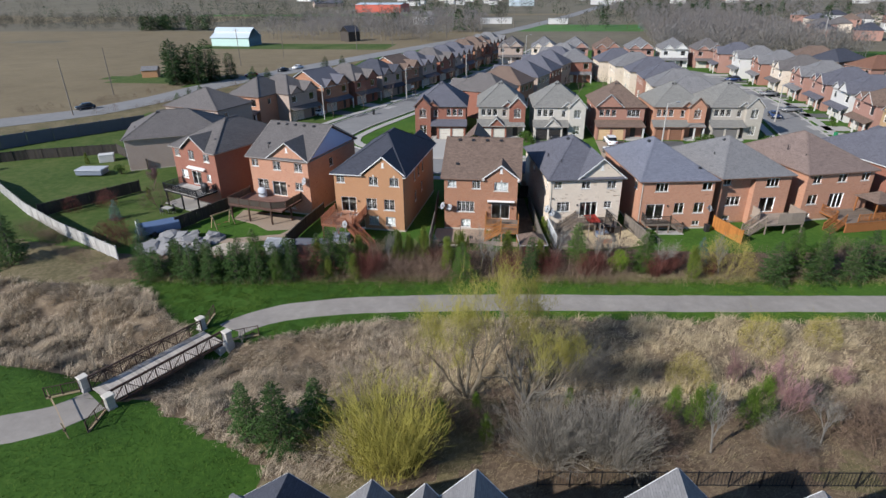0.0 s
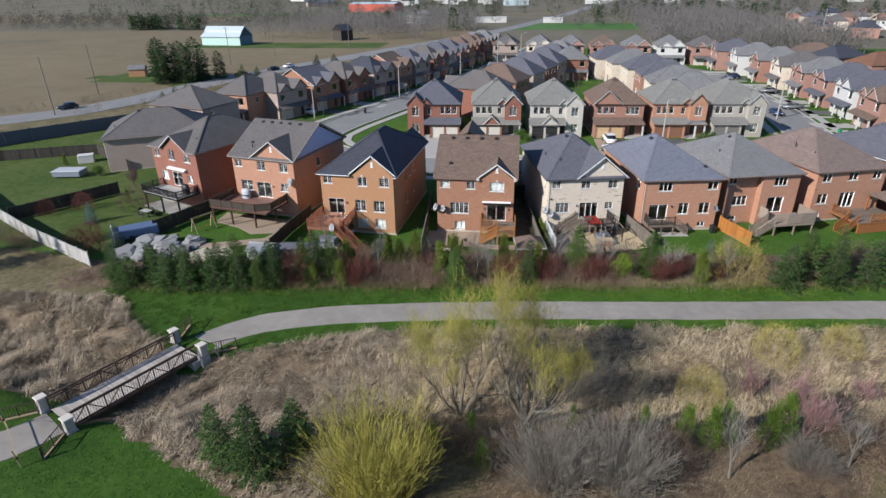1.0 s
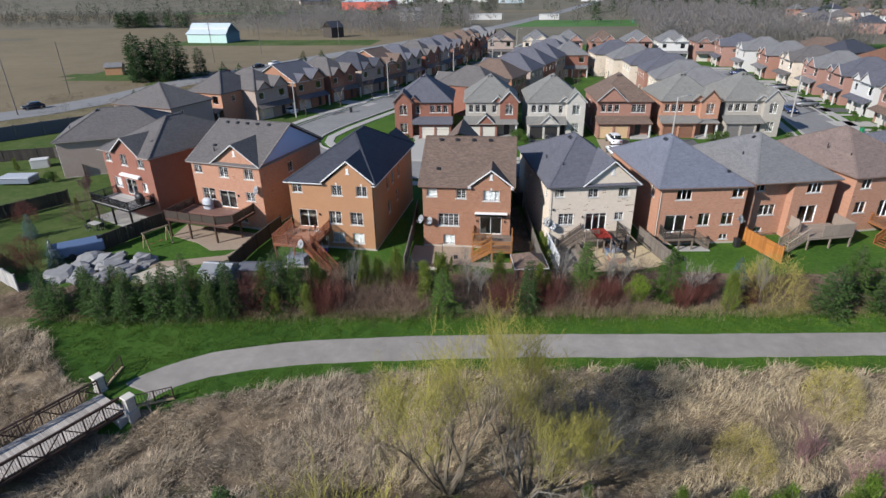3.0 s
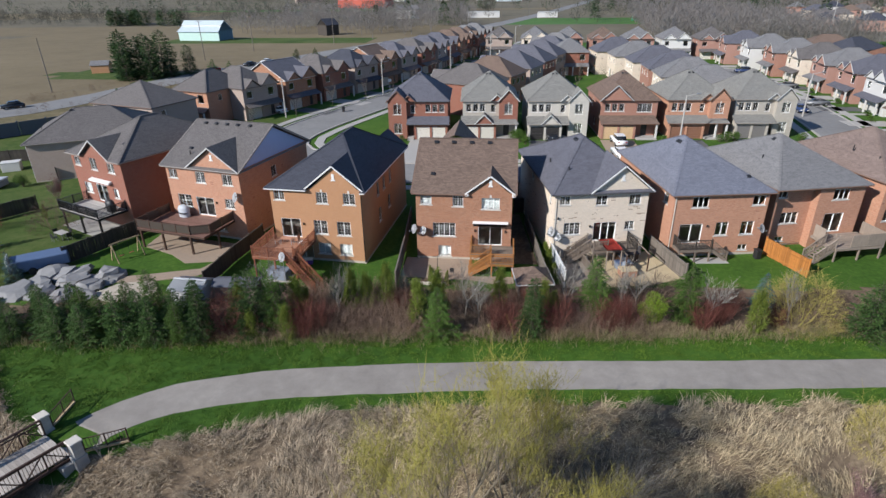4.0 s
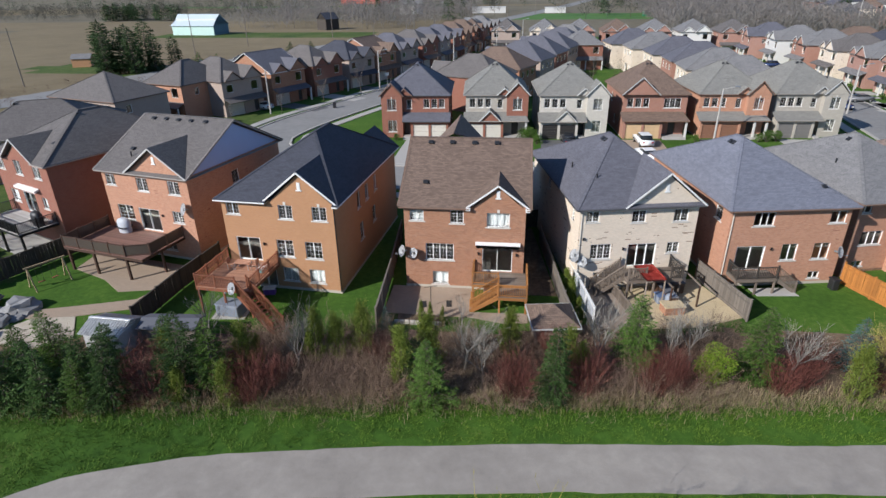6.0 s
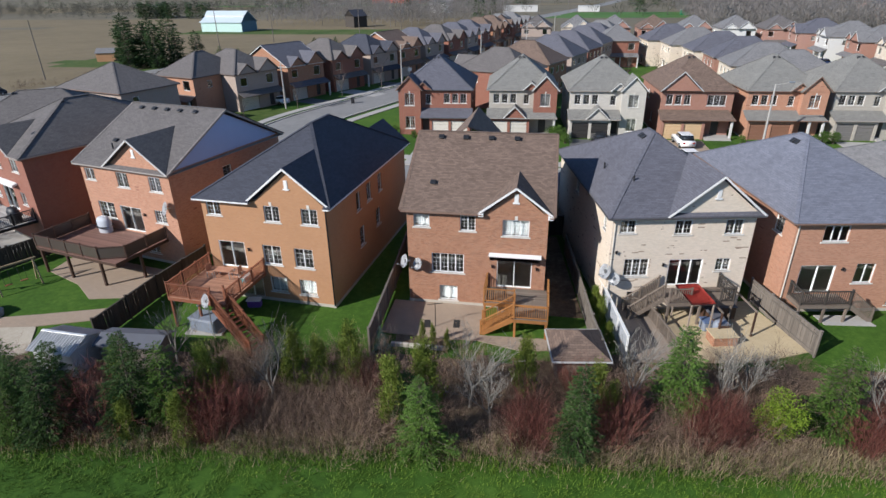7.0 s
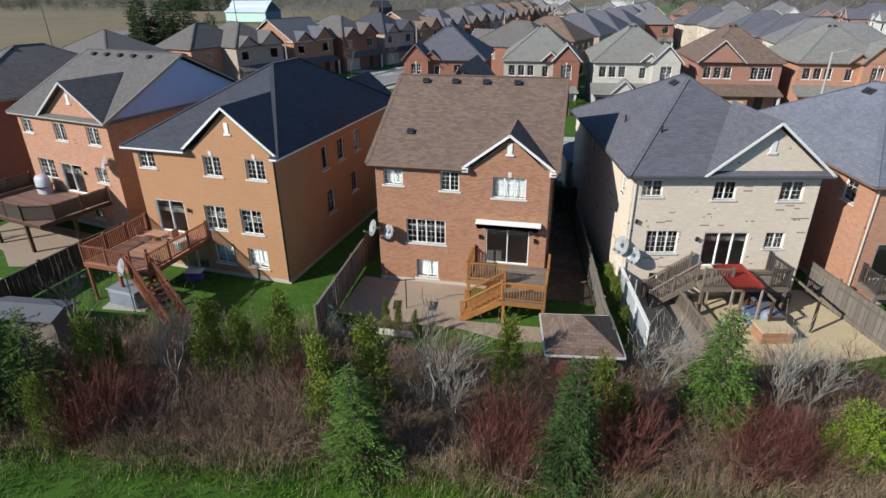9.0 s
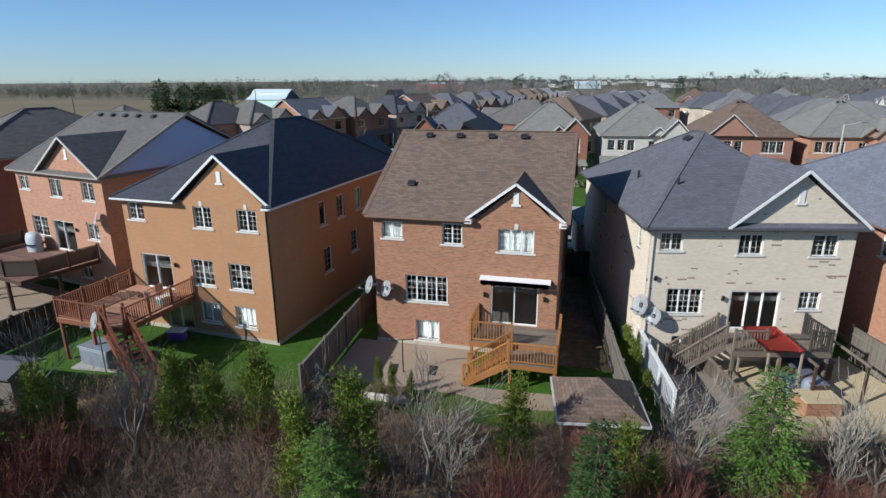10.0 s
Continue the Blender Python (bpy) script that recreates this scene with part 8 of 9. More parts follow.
shed(-16, 395, 5, 24, 4, 4, 0.3, M["siding_white"], M["siding_white"], "trailer", "long white trailer parked by the road", "trailer")
shed(30, 392, 0, 14, 4, 3.6, 0.3, M["siding_white"], M["siding_white"], "trailer", "long white trailer parked by the road", "trailer")
shed(84, 350, 5, 6, 3, 2.6, 0.3, M["bin_green"], M["tin"], "container", "small green container on the playing field", "container")
for i in range(16):
    x, y = rnd.uniform(-520, 900), rnd.uniform(620, 1500)
    shed(x, y, rnd.uniform(-40, 40), rnd.uniform(14, 46), rnd.uniform(10, 20), rnd.uniform(4, 8), rnd.uniform(1, 4), M[rnd.choice(("siding_white", "brick_tan", "brick_pink", "barn_tin"))], M[rnd.choice(("barn_tin", "roof_grey", "roof_slate"))], "farm_building", "distant pale farm building", "farm building")

for x, y, s in ((-103, 105, 0.85), (-108, 112, 1.0), (-104.5, 108, 1.1), (-100.5, 111, 1.0), (-97, 108, 0.95), (-94.5, 113, 0.8), (-91, 118, 0.7), (-106, 116, 0.9), (-99, 117, 1.05)):
    grow("pine", "conifer", x, y, s)
for x, y, s in ((-79.5, 66, 1.0), (-77.5, 68.5, 1.15), (-75.6, 70.5, 1.25), (-79, 108, 1.2), (-76, 112, 1.0), (-66, 140, 1.1), (-62, 148, 1.0)):
    grow("spruce2", "spruce_tree", x, y, s, label="dark green spruce beside the country road")
for i in range(16):
    p, t = along(west, 6 + i * 11.2)
    c = p + Vector((-t.y, t.x)) * 2.6
    grow("bare_brown", "street_tree", c.x, c.y, rnd.uniform(0.7, 1.1))
for x, y, s in ((-13.8, 43.2, 0.7), (-16.8, 44.5, 0.9), (6.0, 43.6, 1.5), (5.0, 44.6, 1.2), (6.9, 42.5, 1.0), (39.5, 46, 1.2), (41.0, 46.4, 1.1), (38.4, 45.8, 0.9), (51.6, 47, 1.0), (29.5, 45, 0.8), (68, 52, 1.0), (67.5, 49, 0.9), (70, 62, 0.9)):
    grow("bushy1", "shrub", x, y, s)
for x, y, s in ((20.0, 92, 1.0), (24.5, 84, 0.9), (27, 97, 1.0), (22, 104, 1.1), (17, 98, 0.9)):
    grow("bare_brown", "tree", x, y, s, label="bare brown garden tree between the rows")


def woods(name, label, mat, spots, hmin, hmax, seed, cone=False, pieces=80):
    """Many far trees in one sheet: trunk and an open crown of small clumps each."""
    r = random.Random(seed)
    b = Buf()
    for x, y in spots:
        g = Vector((x, y, 0.2))
        h = r.uniform(hmin, hmax)
        w = h * (r.uniform(0.2, 0.3) if cone else r.uniform(0.35, 0.55))
        b.tube([g, g + Vector((0, 0, h * 0.75))], [0.012 * h, 0.005 * h], 3)
        for i in range(pieces):
            u = r.random()
            rr = w * ((1 - u) ** 0.8 if cone else math.sqrt(max(0.02, 1 - (2 * u - 0.9) ** 2))) * r.uniform(0.3, 1.1)
            a = r.uniform(0, 6.3)
            z = h * (0.1 + 0.9 * u) if cone else h * (0.22 + 0.76 * u)
            p = g + Vector((math.cos(a) * rr, math.sin(a) * rr, z))
            if cone:
                d = Vector((math.cos(a), math.sin(a), -0.2)).normalized()
                b.leaf(p, d, Vector((0, 0, 1)) + rvec(r) * 0.4, h * 0.16, h * 0.09)
            else:
                d = (Vector((math.cos(a) * 0.5, math.sin(a) * 0.5, 1.0)) + rvec(r) * 0.6).normalized()
                b.leaf(p - d * h * 0.05, d, rvec(r), h * r.uniform(0.10, 0.22), h * r.uniform(0.010, 0.022))
    return tagged(new(name, b.mesh(name, mat)), label, "woods", kind="stuff")


def scatter(n, x0, x1, y0, y1, seed, ok=None):
    r = random.Random(seed)
    out = []
    while len(out) < n:
        x, y = r.uniform(x0, x1), r.uniform(y0, y1)
        if ok is None or ok(x, y):
            out.append((x, y))
    return out


clear_road = lambda x, y: line_dist(x, y, HIGHWAY) > 14
woods("far_woods", "bare grey-brown wood behind the estate", M["bud_tree"], scatter(760, 62, 142, 186, 420, 1, lambda x, y: x > 62 + (y - 190) * 0.12) + scatter(200, 90, 280, 470, 640, 31), 7, 12, 1, pieces=150)
woods("far_woods", "bare brown hedgerow beyond the fields", M["bud_far"], scatter(560, -640, -150, 330, 440, 2), 5, 10, 2, pieces=100)
woods("far_woods", "bare trees round the farmhouses", M["bud_tree"], scatter(230, -150, -20, 250, 420, 3, clear_road), 7, 13, 3, pieces=130)
woods("far_woods", "dark conifers scattered along the farms", M["needles_dark"], scatter(120, -420, 260, 400, 800, 4, clear_road), 9, 16, 4, True, pieces=50)
hedges = []
hr = random.Random(21)
for k in range(26):
    y0, x0, n = 440 + 46 * k + hr.uniform(-20, 20), hr.uniform(-900, 500), hr.randint(24, 70)
    for i in range(n):
        x, y = x0 + i * 9 + hr.uniform(-5, 5), y0 + hr.uniform(-9, 9) + 0.08 * i * 9
        if clear_road(x, y):
            hedges.append((x, y))
woods("far_woods", "distant bare hedgerows and woods on the plain", M["bud_far"], hedges + scatter(500, -1100, 1000, 560, 1500, 5, clear_road), 8, 14, 5, pieces=42)
woods("far_woods", "distant dark tree line at the horizon", M["needles_dark"], scatter(1500, -2600, 2400, 1100, 3000, 6), 12, 22, 6, pieces=16)
woods("far_woods", "low hedgerow of bare shrubs along the road", M["twig_brown"], scatter(120, -125, -80, 60, 120, 7, lambda x, y: 7 < line_dist(x, y, HIGHWAY) < 10), 1.0, 2.2, 7)
woods("far_woods", "dark green copse at the field's edge", M["needles_dark"], scatter(46, -262, -238, 325, 350, 8) + scatter(16, -228, -210, 325, 345, 9), 7, 11, 8, True)
woods("far_woods", "tall dark conifers standing up beyond the estate", M["needles_dark"], scatter(30, -90, 300, 300, 560, 41, clear_road), 11, 16, 41, True, pieces=170)
woods("far_woods", "tall bare poplars beyond the estate", M["bud_far"], scatter(46, -120, 360, 280, 560, 42, clear_road), 11, 16, 42, pieces=170)
woods("far_woods", "bare trees among the distant houses", M["bud_tree"], scatter(330, 150, 560, 240, 640, 10), 6, 11, 10, pieces=80)


def town(n, seed):
    """A far town as two sheets: pale walls and their roofs."""
    r = random.Random(seed)
    wb, rb = Buf(), Buf()
    for i in range(n):
        x, y = r.uniform(-300, 1900), r.uniform(760, 2300)
        w, d, h, z = r.uniform(5, 9), r.uniform(5, 8), r.uniform(5, 7.5), 0.2
        k = len(wb.v)
        wb.v += [(x + sx * w, y + sy * d, zz) for zz in (z, h) for sx, sy in ((-1, -1), (1, -1), (1, 1), (-1, 1))]
        wb.f += [(k + j, k + (j + 1) % 4, k + 4 + (j + 1) % 4, k + 4 + j) for j in range(4)]
        k = len(rb.v)
        rb.v += [(x + sx * (w + 0.5), y + sy * (d + 0.5), h) for sx, sy in ((-1, -1), (1, -1), (1, 1), (-1, 1))] + [(x - w * 0.35, y, h + 3.4), (x + w * 0.35, y, h + 3.4)]
        rb.f += [(k, k + 1, k + 5, k + 4), (k + 1, k + 2, k + 5), (k + 2, k + 3, k + 4, k + 5), (k + 3, k, k + 4)]
    tagged(new("far_town", wb.mesh("far_town", M["siding_white"])), "pale house walls of a far town", "town", kind="stuff")
    tagged(new("far_town_roofs", rb.mesh("far_town_roofs", M["roof_grey"])), "grey roofs of a far town", "town", kind="stuff")


town(420, 33)


def pole(x, y, h, name, label, lean=(0, 0), lamp=False, arms=0, mat="fence_grey"):
    p = thing(name, pose(x, y, ground_z(x, y), *lean), label, "pole", "poles")
    part("shaft", cyl((0, 0, -0.2), (0, 0, h), 0.16, 0.1, 8), M[mat], p)
    if lamp:
        part("arm", beam((0, 0, h - 0.1), (1.6, 0, h + 0.25), 0.07, 0.07), M[mat], p)
        part("lamp_head", box(1.4, 2.1, -0.14, 0.14, h + 0.18, h + 0.32, 0.03), M["grey_metal"], p)
    for i in range(arms):
        part("cross_arm", box(-1.1, 1.1, -0.06, 0.06, h - 0.6 - i, h - 0.48 - i), M["wood_weathered"], p)


pole(-103.3, 59.3, 13, "utility_pole", "tall dark wooden utility pole by the road", arms=0)
pole(-111.4, 86.1, 13, "utility_pole", "tall dark wooden utility pole by the road")
for x, y in ((-103, 150), (-96, 176), (-72, 205), (-60, 228), (-38, 270), (-22, 310), (-2, 350), (16, 380)):
    pole(x, y, 13.5, "utility_pole", "tall wooden utility pole by the road", arms=1)
pole(-40.2, 60.2, 7.6, "street_lamp", "grey concrete street lamp on the verge", lamp=False, mat="concrete")
for x, y in ((-26.0, 87.2), (-13, 121), (-2.5, 152), (6, 190)):
    pole(x, y, 8.0, "street_lamp", "grey concrete street lamp on the verge", lamp=True, mat="concrete")
pole(31.2, 42.6, 8.0, "street_lamp", "pale concrete street lamp before the garages", lamp=True, mat="concrete")
pole(60, 66, 8.0, "street_lamp", "pale concrete street lamp on the side street", lamp=True, mat="concrete")
pole(130, 206, 16, "street_lamp", "tall pale pole near the wood", mat="concrete")
sg = thing("street_sign", pose(-24.6, 88.8, 0.4, 0, 0, 60), "white street sign on a post", "sign")
part("post", cyl((0, 0, 0), (0, 0, 3.2), 0.04, 0.04), M["grey_metal"], sg)
part("plate", box(-0.6, 0.6, -0.02, 0.02, 2.6, 3.3, 0.01), M["white_paint"], sg)


# ---------- the footbridge ----------
def bridge():
    ax, ay, bx, by = -22.2, -27.1, -26.75, -35.85
    L = math.hypot(bx - ax, by - ay)
    yaw = math.degrees(math.atan2(by - ay, bx - ax))
    m = pose(ax, ay, 0.1, 0, 0, yaw)
    b = thing("footbridge", m, "timber-decked steel truss footbridge over the reeds", "footbridge")
    n = 62
    me = finish(box(0.006, L / n - 0.006, -1.45, 1.45, -0.06, 0.0, 0.004), "plank")
    me.materials.append(M["wood_bleached"])
    for i in range(n):
        put_part("plank", me, None, b, "", Matrix.Translation((i * L / n, 0, 0.0)))
    for s in (-1, 1):
        y = s * 1.55
        part("chord", box(0, L, y - 0.06, y + 0.06, 1.02, 1.12), M["rust_steel"], b)
        part("chord", box(0, L, y - 0.07, y + 0.07, -0.32, -0.14), M["rust_steel"], b)
        part("handrail", box(0, L, y - 0.035 - s * 0.1, y + 0.035 - s * 0.1, 0.86, 0.92), M["rust_steel"], b)
        k = 8
        for i in range(k + 1):
            x = L * i / k
            part("upright", box(x - 0.04, x + 0.04, y - 0.04, y + 0.04, -0.2, 1.05), M["rust_steel"], b)
            if i < k:
                x2 = L * (i + 1) / k
                up = i % 2 == 0
                part("diagonal", beam((x, y, -0.15 if up else 1.05), (x2, y, 1.05 if up else -0.15), 0.06, 0.06), M["rust_steel"], b)
        bars = finish(box(-0.012, 0.012, -0.012, 0.012, -0.1, 1.03), "baluster")
        bars.materials.append(M["rust_steel"])
        for i in range(1, 56):
            put_part("baluster", bars, None, b, "", Matrix.Translation((L * i / 56, y, 0)))
    for x in (0.2, L - 0.2):
        part("abutment", box(x - 0.5, x + 0.5, -1.9, 1.9, -1.7, -0.34, 0.03), M["concrete"], b)
    for px, py in ((-0.25, 1.95), (-0.25, -1.95), (L + 0.25, 1.95), (L + 0.25, -1.95)):
        p = thing("stone_pillar", m @ Matrix.Translation((px, py, -0.1)), "pale cut-stone pillar with a flat cap at the bridge", "pillar", "bridge pillars")
        part("shaft", box(-0.29, 0.29, -0.29, 0.29, -0.9, 1.12, 0.015), M["pillar_stone"], p)
        part("cap", box(-0.36, 0.36, -0.36, 0.36, 1.12, 1.24, 0.03), M["limestone"], p)
        part("plinth", box(-0.36, 0.36, -0.36, 0.36, -0.9, 0.12, 0.02), M["concrete"], p)
        # flared wing railing
        out = -1 if px < 1 else 1
        sy = 1 if py > 0 else -1
        w = thing("wing_railing", m @ Matrix.Translation((px, py, -0.1)), "dark steel wing railing beside the bridge pillar", "railing", "wing railings")
        a, c = Vector((out * 0.4, 0, 0)), Vector((out * 2.3, sy * 1.3, 0))
        for z in (0.25, 1.0):
            part("rail", beam(a + Vector((0, 0, z)), c + Vector((0, 0, z)), 0.05, 0.05), M["rust_steel"], w)
        for i in range(3):
            q = a.lerp(c, i / 2)
            part("post", box(q.x - 0.035, q.x + 0.035, q.y - 0.035, q.y + 0.035, -0.2, 1.05), M["rust_steel"], w)
        for i in range(1, 12):
            q = a.lerp(c, i / 12)
            part("baluster", box(q.x - 0.011, q.x + 0.011, q.y - 0.011, q.y + 0.011, 0.25, 1.0), M["rust_steel"], w)
        part("kick_board", beam(a + Vector((0, 0, 0.1)), c + Vector((0, 0, 0.04)), 0.12, 0.12), M["wood_raw"], w)


M["wood_bleached"] = wood("wood_bleached", (0.46, 0.41, 0.36), 0.9, 0.25)
M["rust_steel"] = plain("rust_steel", (0.085, 0.05, 0.038), 0.75, 0.2, var=0.4, scale=7)
M["pillar_stone"] = brick("pillar_stone", (0.50, 0.47, 0.42), (0.42, 0.39, 0.35), (0.34, 0.32, 0.29), scale=2.4)
bridge()
for x, y in ((-26.0, -40.3), (-29.7, -37.2)):
    p = thing("bollard", pose(x, y, 0, 4, -3, 0), "slim pale marker post beside the footpath", "marker post", "marker posts")
    part("shaft", cyl((0, 0, -0.2), (0, 0, 1.5), 0.045, 0.04, 8), M["wood_raw"], p)
    part("collar", cyl((0, 0, 0.75), (0, 0, 0.9), 0.1, 0.1, 8), M["rust_steel"], p)
gate = thing("barrier", pose(0, 0, 0), "slim swing barrier arm across the footpath edge", "barrier")
part("arm", beam((-26.0, -40.3, 0.75), (-29.7, -37.2, 0.75), 0.05, 0.05), M["wood_raw"], gate)

# ---------- roofs and fence of the row behind the creek ----------
r = Roof("hip", 17.0, 12.0, 5.6, 8.6, 5.5, 0.4, 5.5)
h = house("house", pose(-0.5, -48.2, -0.4, 0, 0, 180), "grey-roofed house with three small gables", 17.0, 12.0, 5.6, M["brick_tan"], M["roof_grey"], r, {"S": [(-6, -4.6, 3.4, 4.8, "win2", "p"), (4, 5.4, 3.4, 4.8, "win2", "p")]}, fascia="limestone")
cross_gable(h, r, 1.4, 1.9, 7.6, M["brick_tan"], M["roof_grey"])
cross_gable(h, r, -1.2, 1.7, 7.7, M["brick_tan"], M["roof_grey"])
cross_gable(h, r, -3.6, 2.9, 8.9, M["brick_tan"], M["roof_grey"])
cross_gable(h, r, 5.6, 2.6, 7.5, M["brick_tan"], M["roof_charcoal"])
r = Roof("hip", 12.0, 12.0, 5.6, 8.8, 5.5, 0.4, 5.5)
h = house("house", pose(15.7, -46.9, 0, 0, 0, 180), "grey-roofed house beyond the black fence", 12.0, 12.0, 5.6, M["brick_tan"], M["roof_grey"], r, {"S": [(-4, -2.6, 3.4, 4.8, "win2", "p")]}, fascia="limestone")
cross_gable(h, r, 3.4, 2.6, 8.4, M["brick_tan"], M["roof_grey"])
cross_gable(h, r, -3.0, 2.4, 7.8, M["brick_tan"], M["roof_grey"])
fn = thing("iron_fence", pose(0, 0, 0), "black iron fence along the meadow", "fence")
fa, fb = Vector((6.5, -40.6, 0)), Vector((34, -37.4, 0))
for z in (0.2, 1.25):
    part("rail", beam(fa + Vector((0, 0, z)), fb + Vector((0, 0, z)), 0.04, 0.04), M["dark_metal"], fn)
fp = finish(box(-0.035, 0.035, -0.035, 0.035, -0.2, 1.4), "post")
fp.materials.append(M["dark_metal"])
fk = finish(box(-0.01, 0.01, -0.01, 0.01, 0.1, 1.3), "baluster")
fk.materials.append(M["dark_metal"])
for i in range(15):
    q = fa.lerp(fb, i / 14)
    put_part("post", fp, None, fn, "", Matrix.Translation(q))
for i in range(130):
    q = fa.lerp(fb, (i + 0.5) / 130)
    put_part("baluster", fk, None, fn, "", Matrix.Translation(q))


# ---------- garden things ----------
def slab(name, poly, z, mat, label, category="patio", thick=0.3):
    bm = bmesh.new()
    add_slab(bm, [(x, y, z) for x, y in poly], thick)
    o = new(name, finish(bm, name))
    o.data.materials.append(mat)
    return tagged(o, label, category, kind="structure")


slab("patio", [(-5.6, -0.05), (0.7, -0.05), (0.7, -3.6), (4.9, -3.4), (4.9, -4.6), (3.4, -4.9), (0.6, -4.2), (-1.2, -4.3), (-4.6, -4.2), (-5.55, -4.1)], 0.05, M["pavers"], "tan paver patio behind the brown brick house")
# dark litter colour laid over the grass to paint the gap's shade deeper
slab("gap_shade_slab", [(4.62, -0.6), (7.2, -0.6), (6.5, 5.0), (5.6, 12.4), (4.62, 12.4)], 0.04, M["litter"], "dark earth slab deepening the shade between two houses", "side yard")
slab("planter_bed", [(-4.4, -4.5), (-1.2, -4.6), (-1.1, -5.4), (-4.3, -5.3)], 0.22, M["litter"], "raised planting bed edged with stone", "planting bed")
bed = thing("bed_edging", pose(0, 0, 0), "row of pale stone edging blocks", "edging")
for i in range(9):
    part("stone", box(-4.5 + i * 0.38, -4.15 + i * 0.38, -5.6 + 0.02 * (i % 3), -5.4, 0, 0.3, 0.03), M["limestone"], bed)
slab("walkway", [(9.5, 1.6), (12.1, 2.1), (12.6, -4.6), (9.7, -5.0)], 0.16, M["wood_weathered"], "grey timber walkway beside the pale brick house", "walkway")
slab("patio", [(12.25, 2.0), (18.2, 3.2), (20.2, -2.4), (16.8, -4.0), (12.7, -4.6)], 0.06, M["sand_stone"], "pale gold stone patio behind the pale brick house")
slab("patio", [(-33.5, 3.5), (-24.0, 1.6), (-22.5, -0.2), (-24.4, -2.6), (-27.2, -3.2), (-29.6, -1.4), (-33.4, 0.2)], 0.05, M["pavers"], "tan paver patio under the raised deck")
slab("garden_path", [(-24.4, -2.6), (-25.0, -4.2), (-29.0, -5.6), (-33.5, -7.0), (-34.0, -8.0), (-28.8, -7.2), (-24.6, -5.6), (-22.7, -2.8)], 0.055, M["pavers"], "curved tan gravel path across the lawn", "path")
slab("sand_bed", [(-33.0, -10.6), (-31.0, -7.6), (-28.0, -7.0), (-26.2, -9.6), (-28.0, -11.0)], 0.06, M["sand"], "pale sand bed between rocks", "sand bed")
slab("patio", [(-46.4, 5.0), (-39.4, 1.6), (-38.4, 4.8), (-44.8, 8.0)], 0.05, M["concrete"], "pale concrete patio under the dark deck")
slab("step_pad", [(22.0, 2.0), (25.0, 2.4), (25.4, 1.2), (22.3, 0.9)], 0.05, M["concrete"], "pale concrete pad under the small deck", "pad")


def dish(m, label, r=0.42, pole_h=0.0):
    d = thing("satellite_dish", m, label, "satellite dish", "satellite dishes")
    bm = bmesh.new()
    rings, seg = 4, 16
    prev = None
    c = bm.verts.new((0, 0.09, 0))
    for k in range(1, rings + 1):
        q = k / rings
        row = [bm.verts.new((r * q * math.cos(a * math.tau / seg), 0.09 - 0.09 * q * q, r * 1.1 * q * math.sin(a * math.tau / seg))) for a in range(seg)]
        for a in range(seg):
            if prev:
                bm.faces.new((prev[a], prev[(a + 1) % seg], row[(a + 1) % seg], row[a]))
            else:
                bm.faces.new((c, row[a], row[(a + 1) % seg]))
        prev = row
    bmesh.ops.solidify(bm, geom=bm.faces[:], thickness=0.02)
    part("reflector", bm, M["dish_grey"], d, "", pose(0, 0, 0, -20, 0, 0), True)
    part("feed_arm", beam((0, 0.05, -0.35), (0, -0.45, -0.12), 0.03, 0.03), M["grey_metal"], d)
    part("receiver", box(-0.06, 0.06, -0.52, -0.42, -0.16, -0.06, 0.01), M["grey_metal"], d)
    if pole_h:
        part("mast", cyl((0, 0.12, -pole_h), (0, 0.12, 0.05), 0.03, 0.03), M["grey_metal"], d)
    else:
        part("bracket", box(-0.05, 0.05, 0.05, 0.45, -0.12, 0.0, 0.01), M["grey_metal"], d)
    return d


dish(pose(-4.75, -0.45, 3.3, 0, 0, -50), "grey satellite dish on the brick corner")
dish(pose(-3.85, -0.45, 3.15, 0, 0, -35), "grey satellite dish on the brick wall", 0.38)
dish(pose(8.35, 0.55, 3.0, 0, 0, -50), "grey satellite dish on the pale brick corner", 0.46)
dish(pose(8.95, 0.3, 2.6, 0, 0, -40), "grey satellite dish on the pale brick wall", 0.4)
dish(pose(-15.75, -6.5, 2.75, 0, 0, -30), "grey satellite dish on a mast beside the deck", 0.42, 2.7)
dish(pose(-23.7, 2.2, 5.0, 0, 0, -40), "dark satellite dish on the salmon brick wall", 0.5)
dish(pose(28.55, 3.2, 2.9, 0, 0, 40), "grey satellite dish on the salmon brick corner", 0.42)


def soft_box(name, m, sx, sy, sz, mat, label, category, top=None):
    t = thing(name, m, label, category)
    part("body", box(-sx / 2, sx / 2, -sy / 2, sy / 2, 0, sz, 0.06), mat, t)
    part("lid", box(-sx / 2 - 0.04, sx / 2 + 0.04, -sy / 2 - 0.04, sy / 2 + 0.04, sz + 0.003, sz + 0.1, 0.03), top or mat, t)
    return t


soft_box("storage_box", pose(-16.6, -5.5, 0.12, 0, 0, -8), 1.9, 1.1, 0.85, M["tarp_grey"], "grey lidded storage box beside the deck posts", "storage box")
slab("box_pad", [(-17.8, -6.3), (-15.4, -6.1), (-15.5, -4.7), (-17.9, -4.9)], 0.1, M["concrete"], "small concrete pad", "pad")


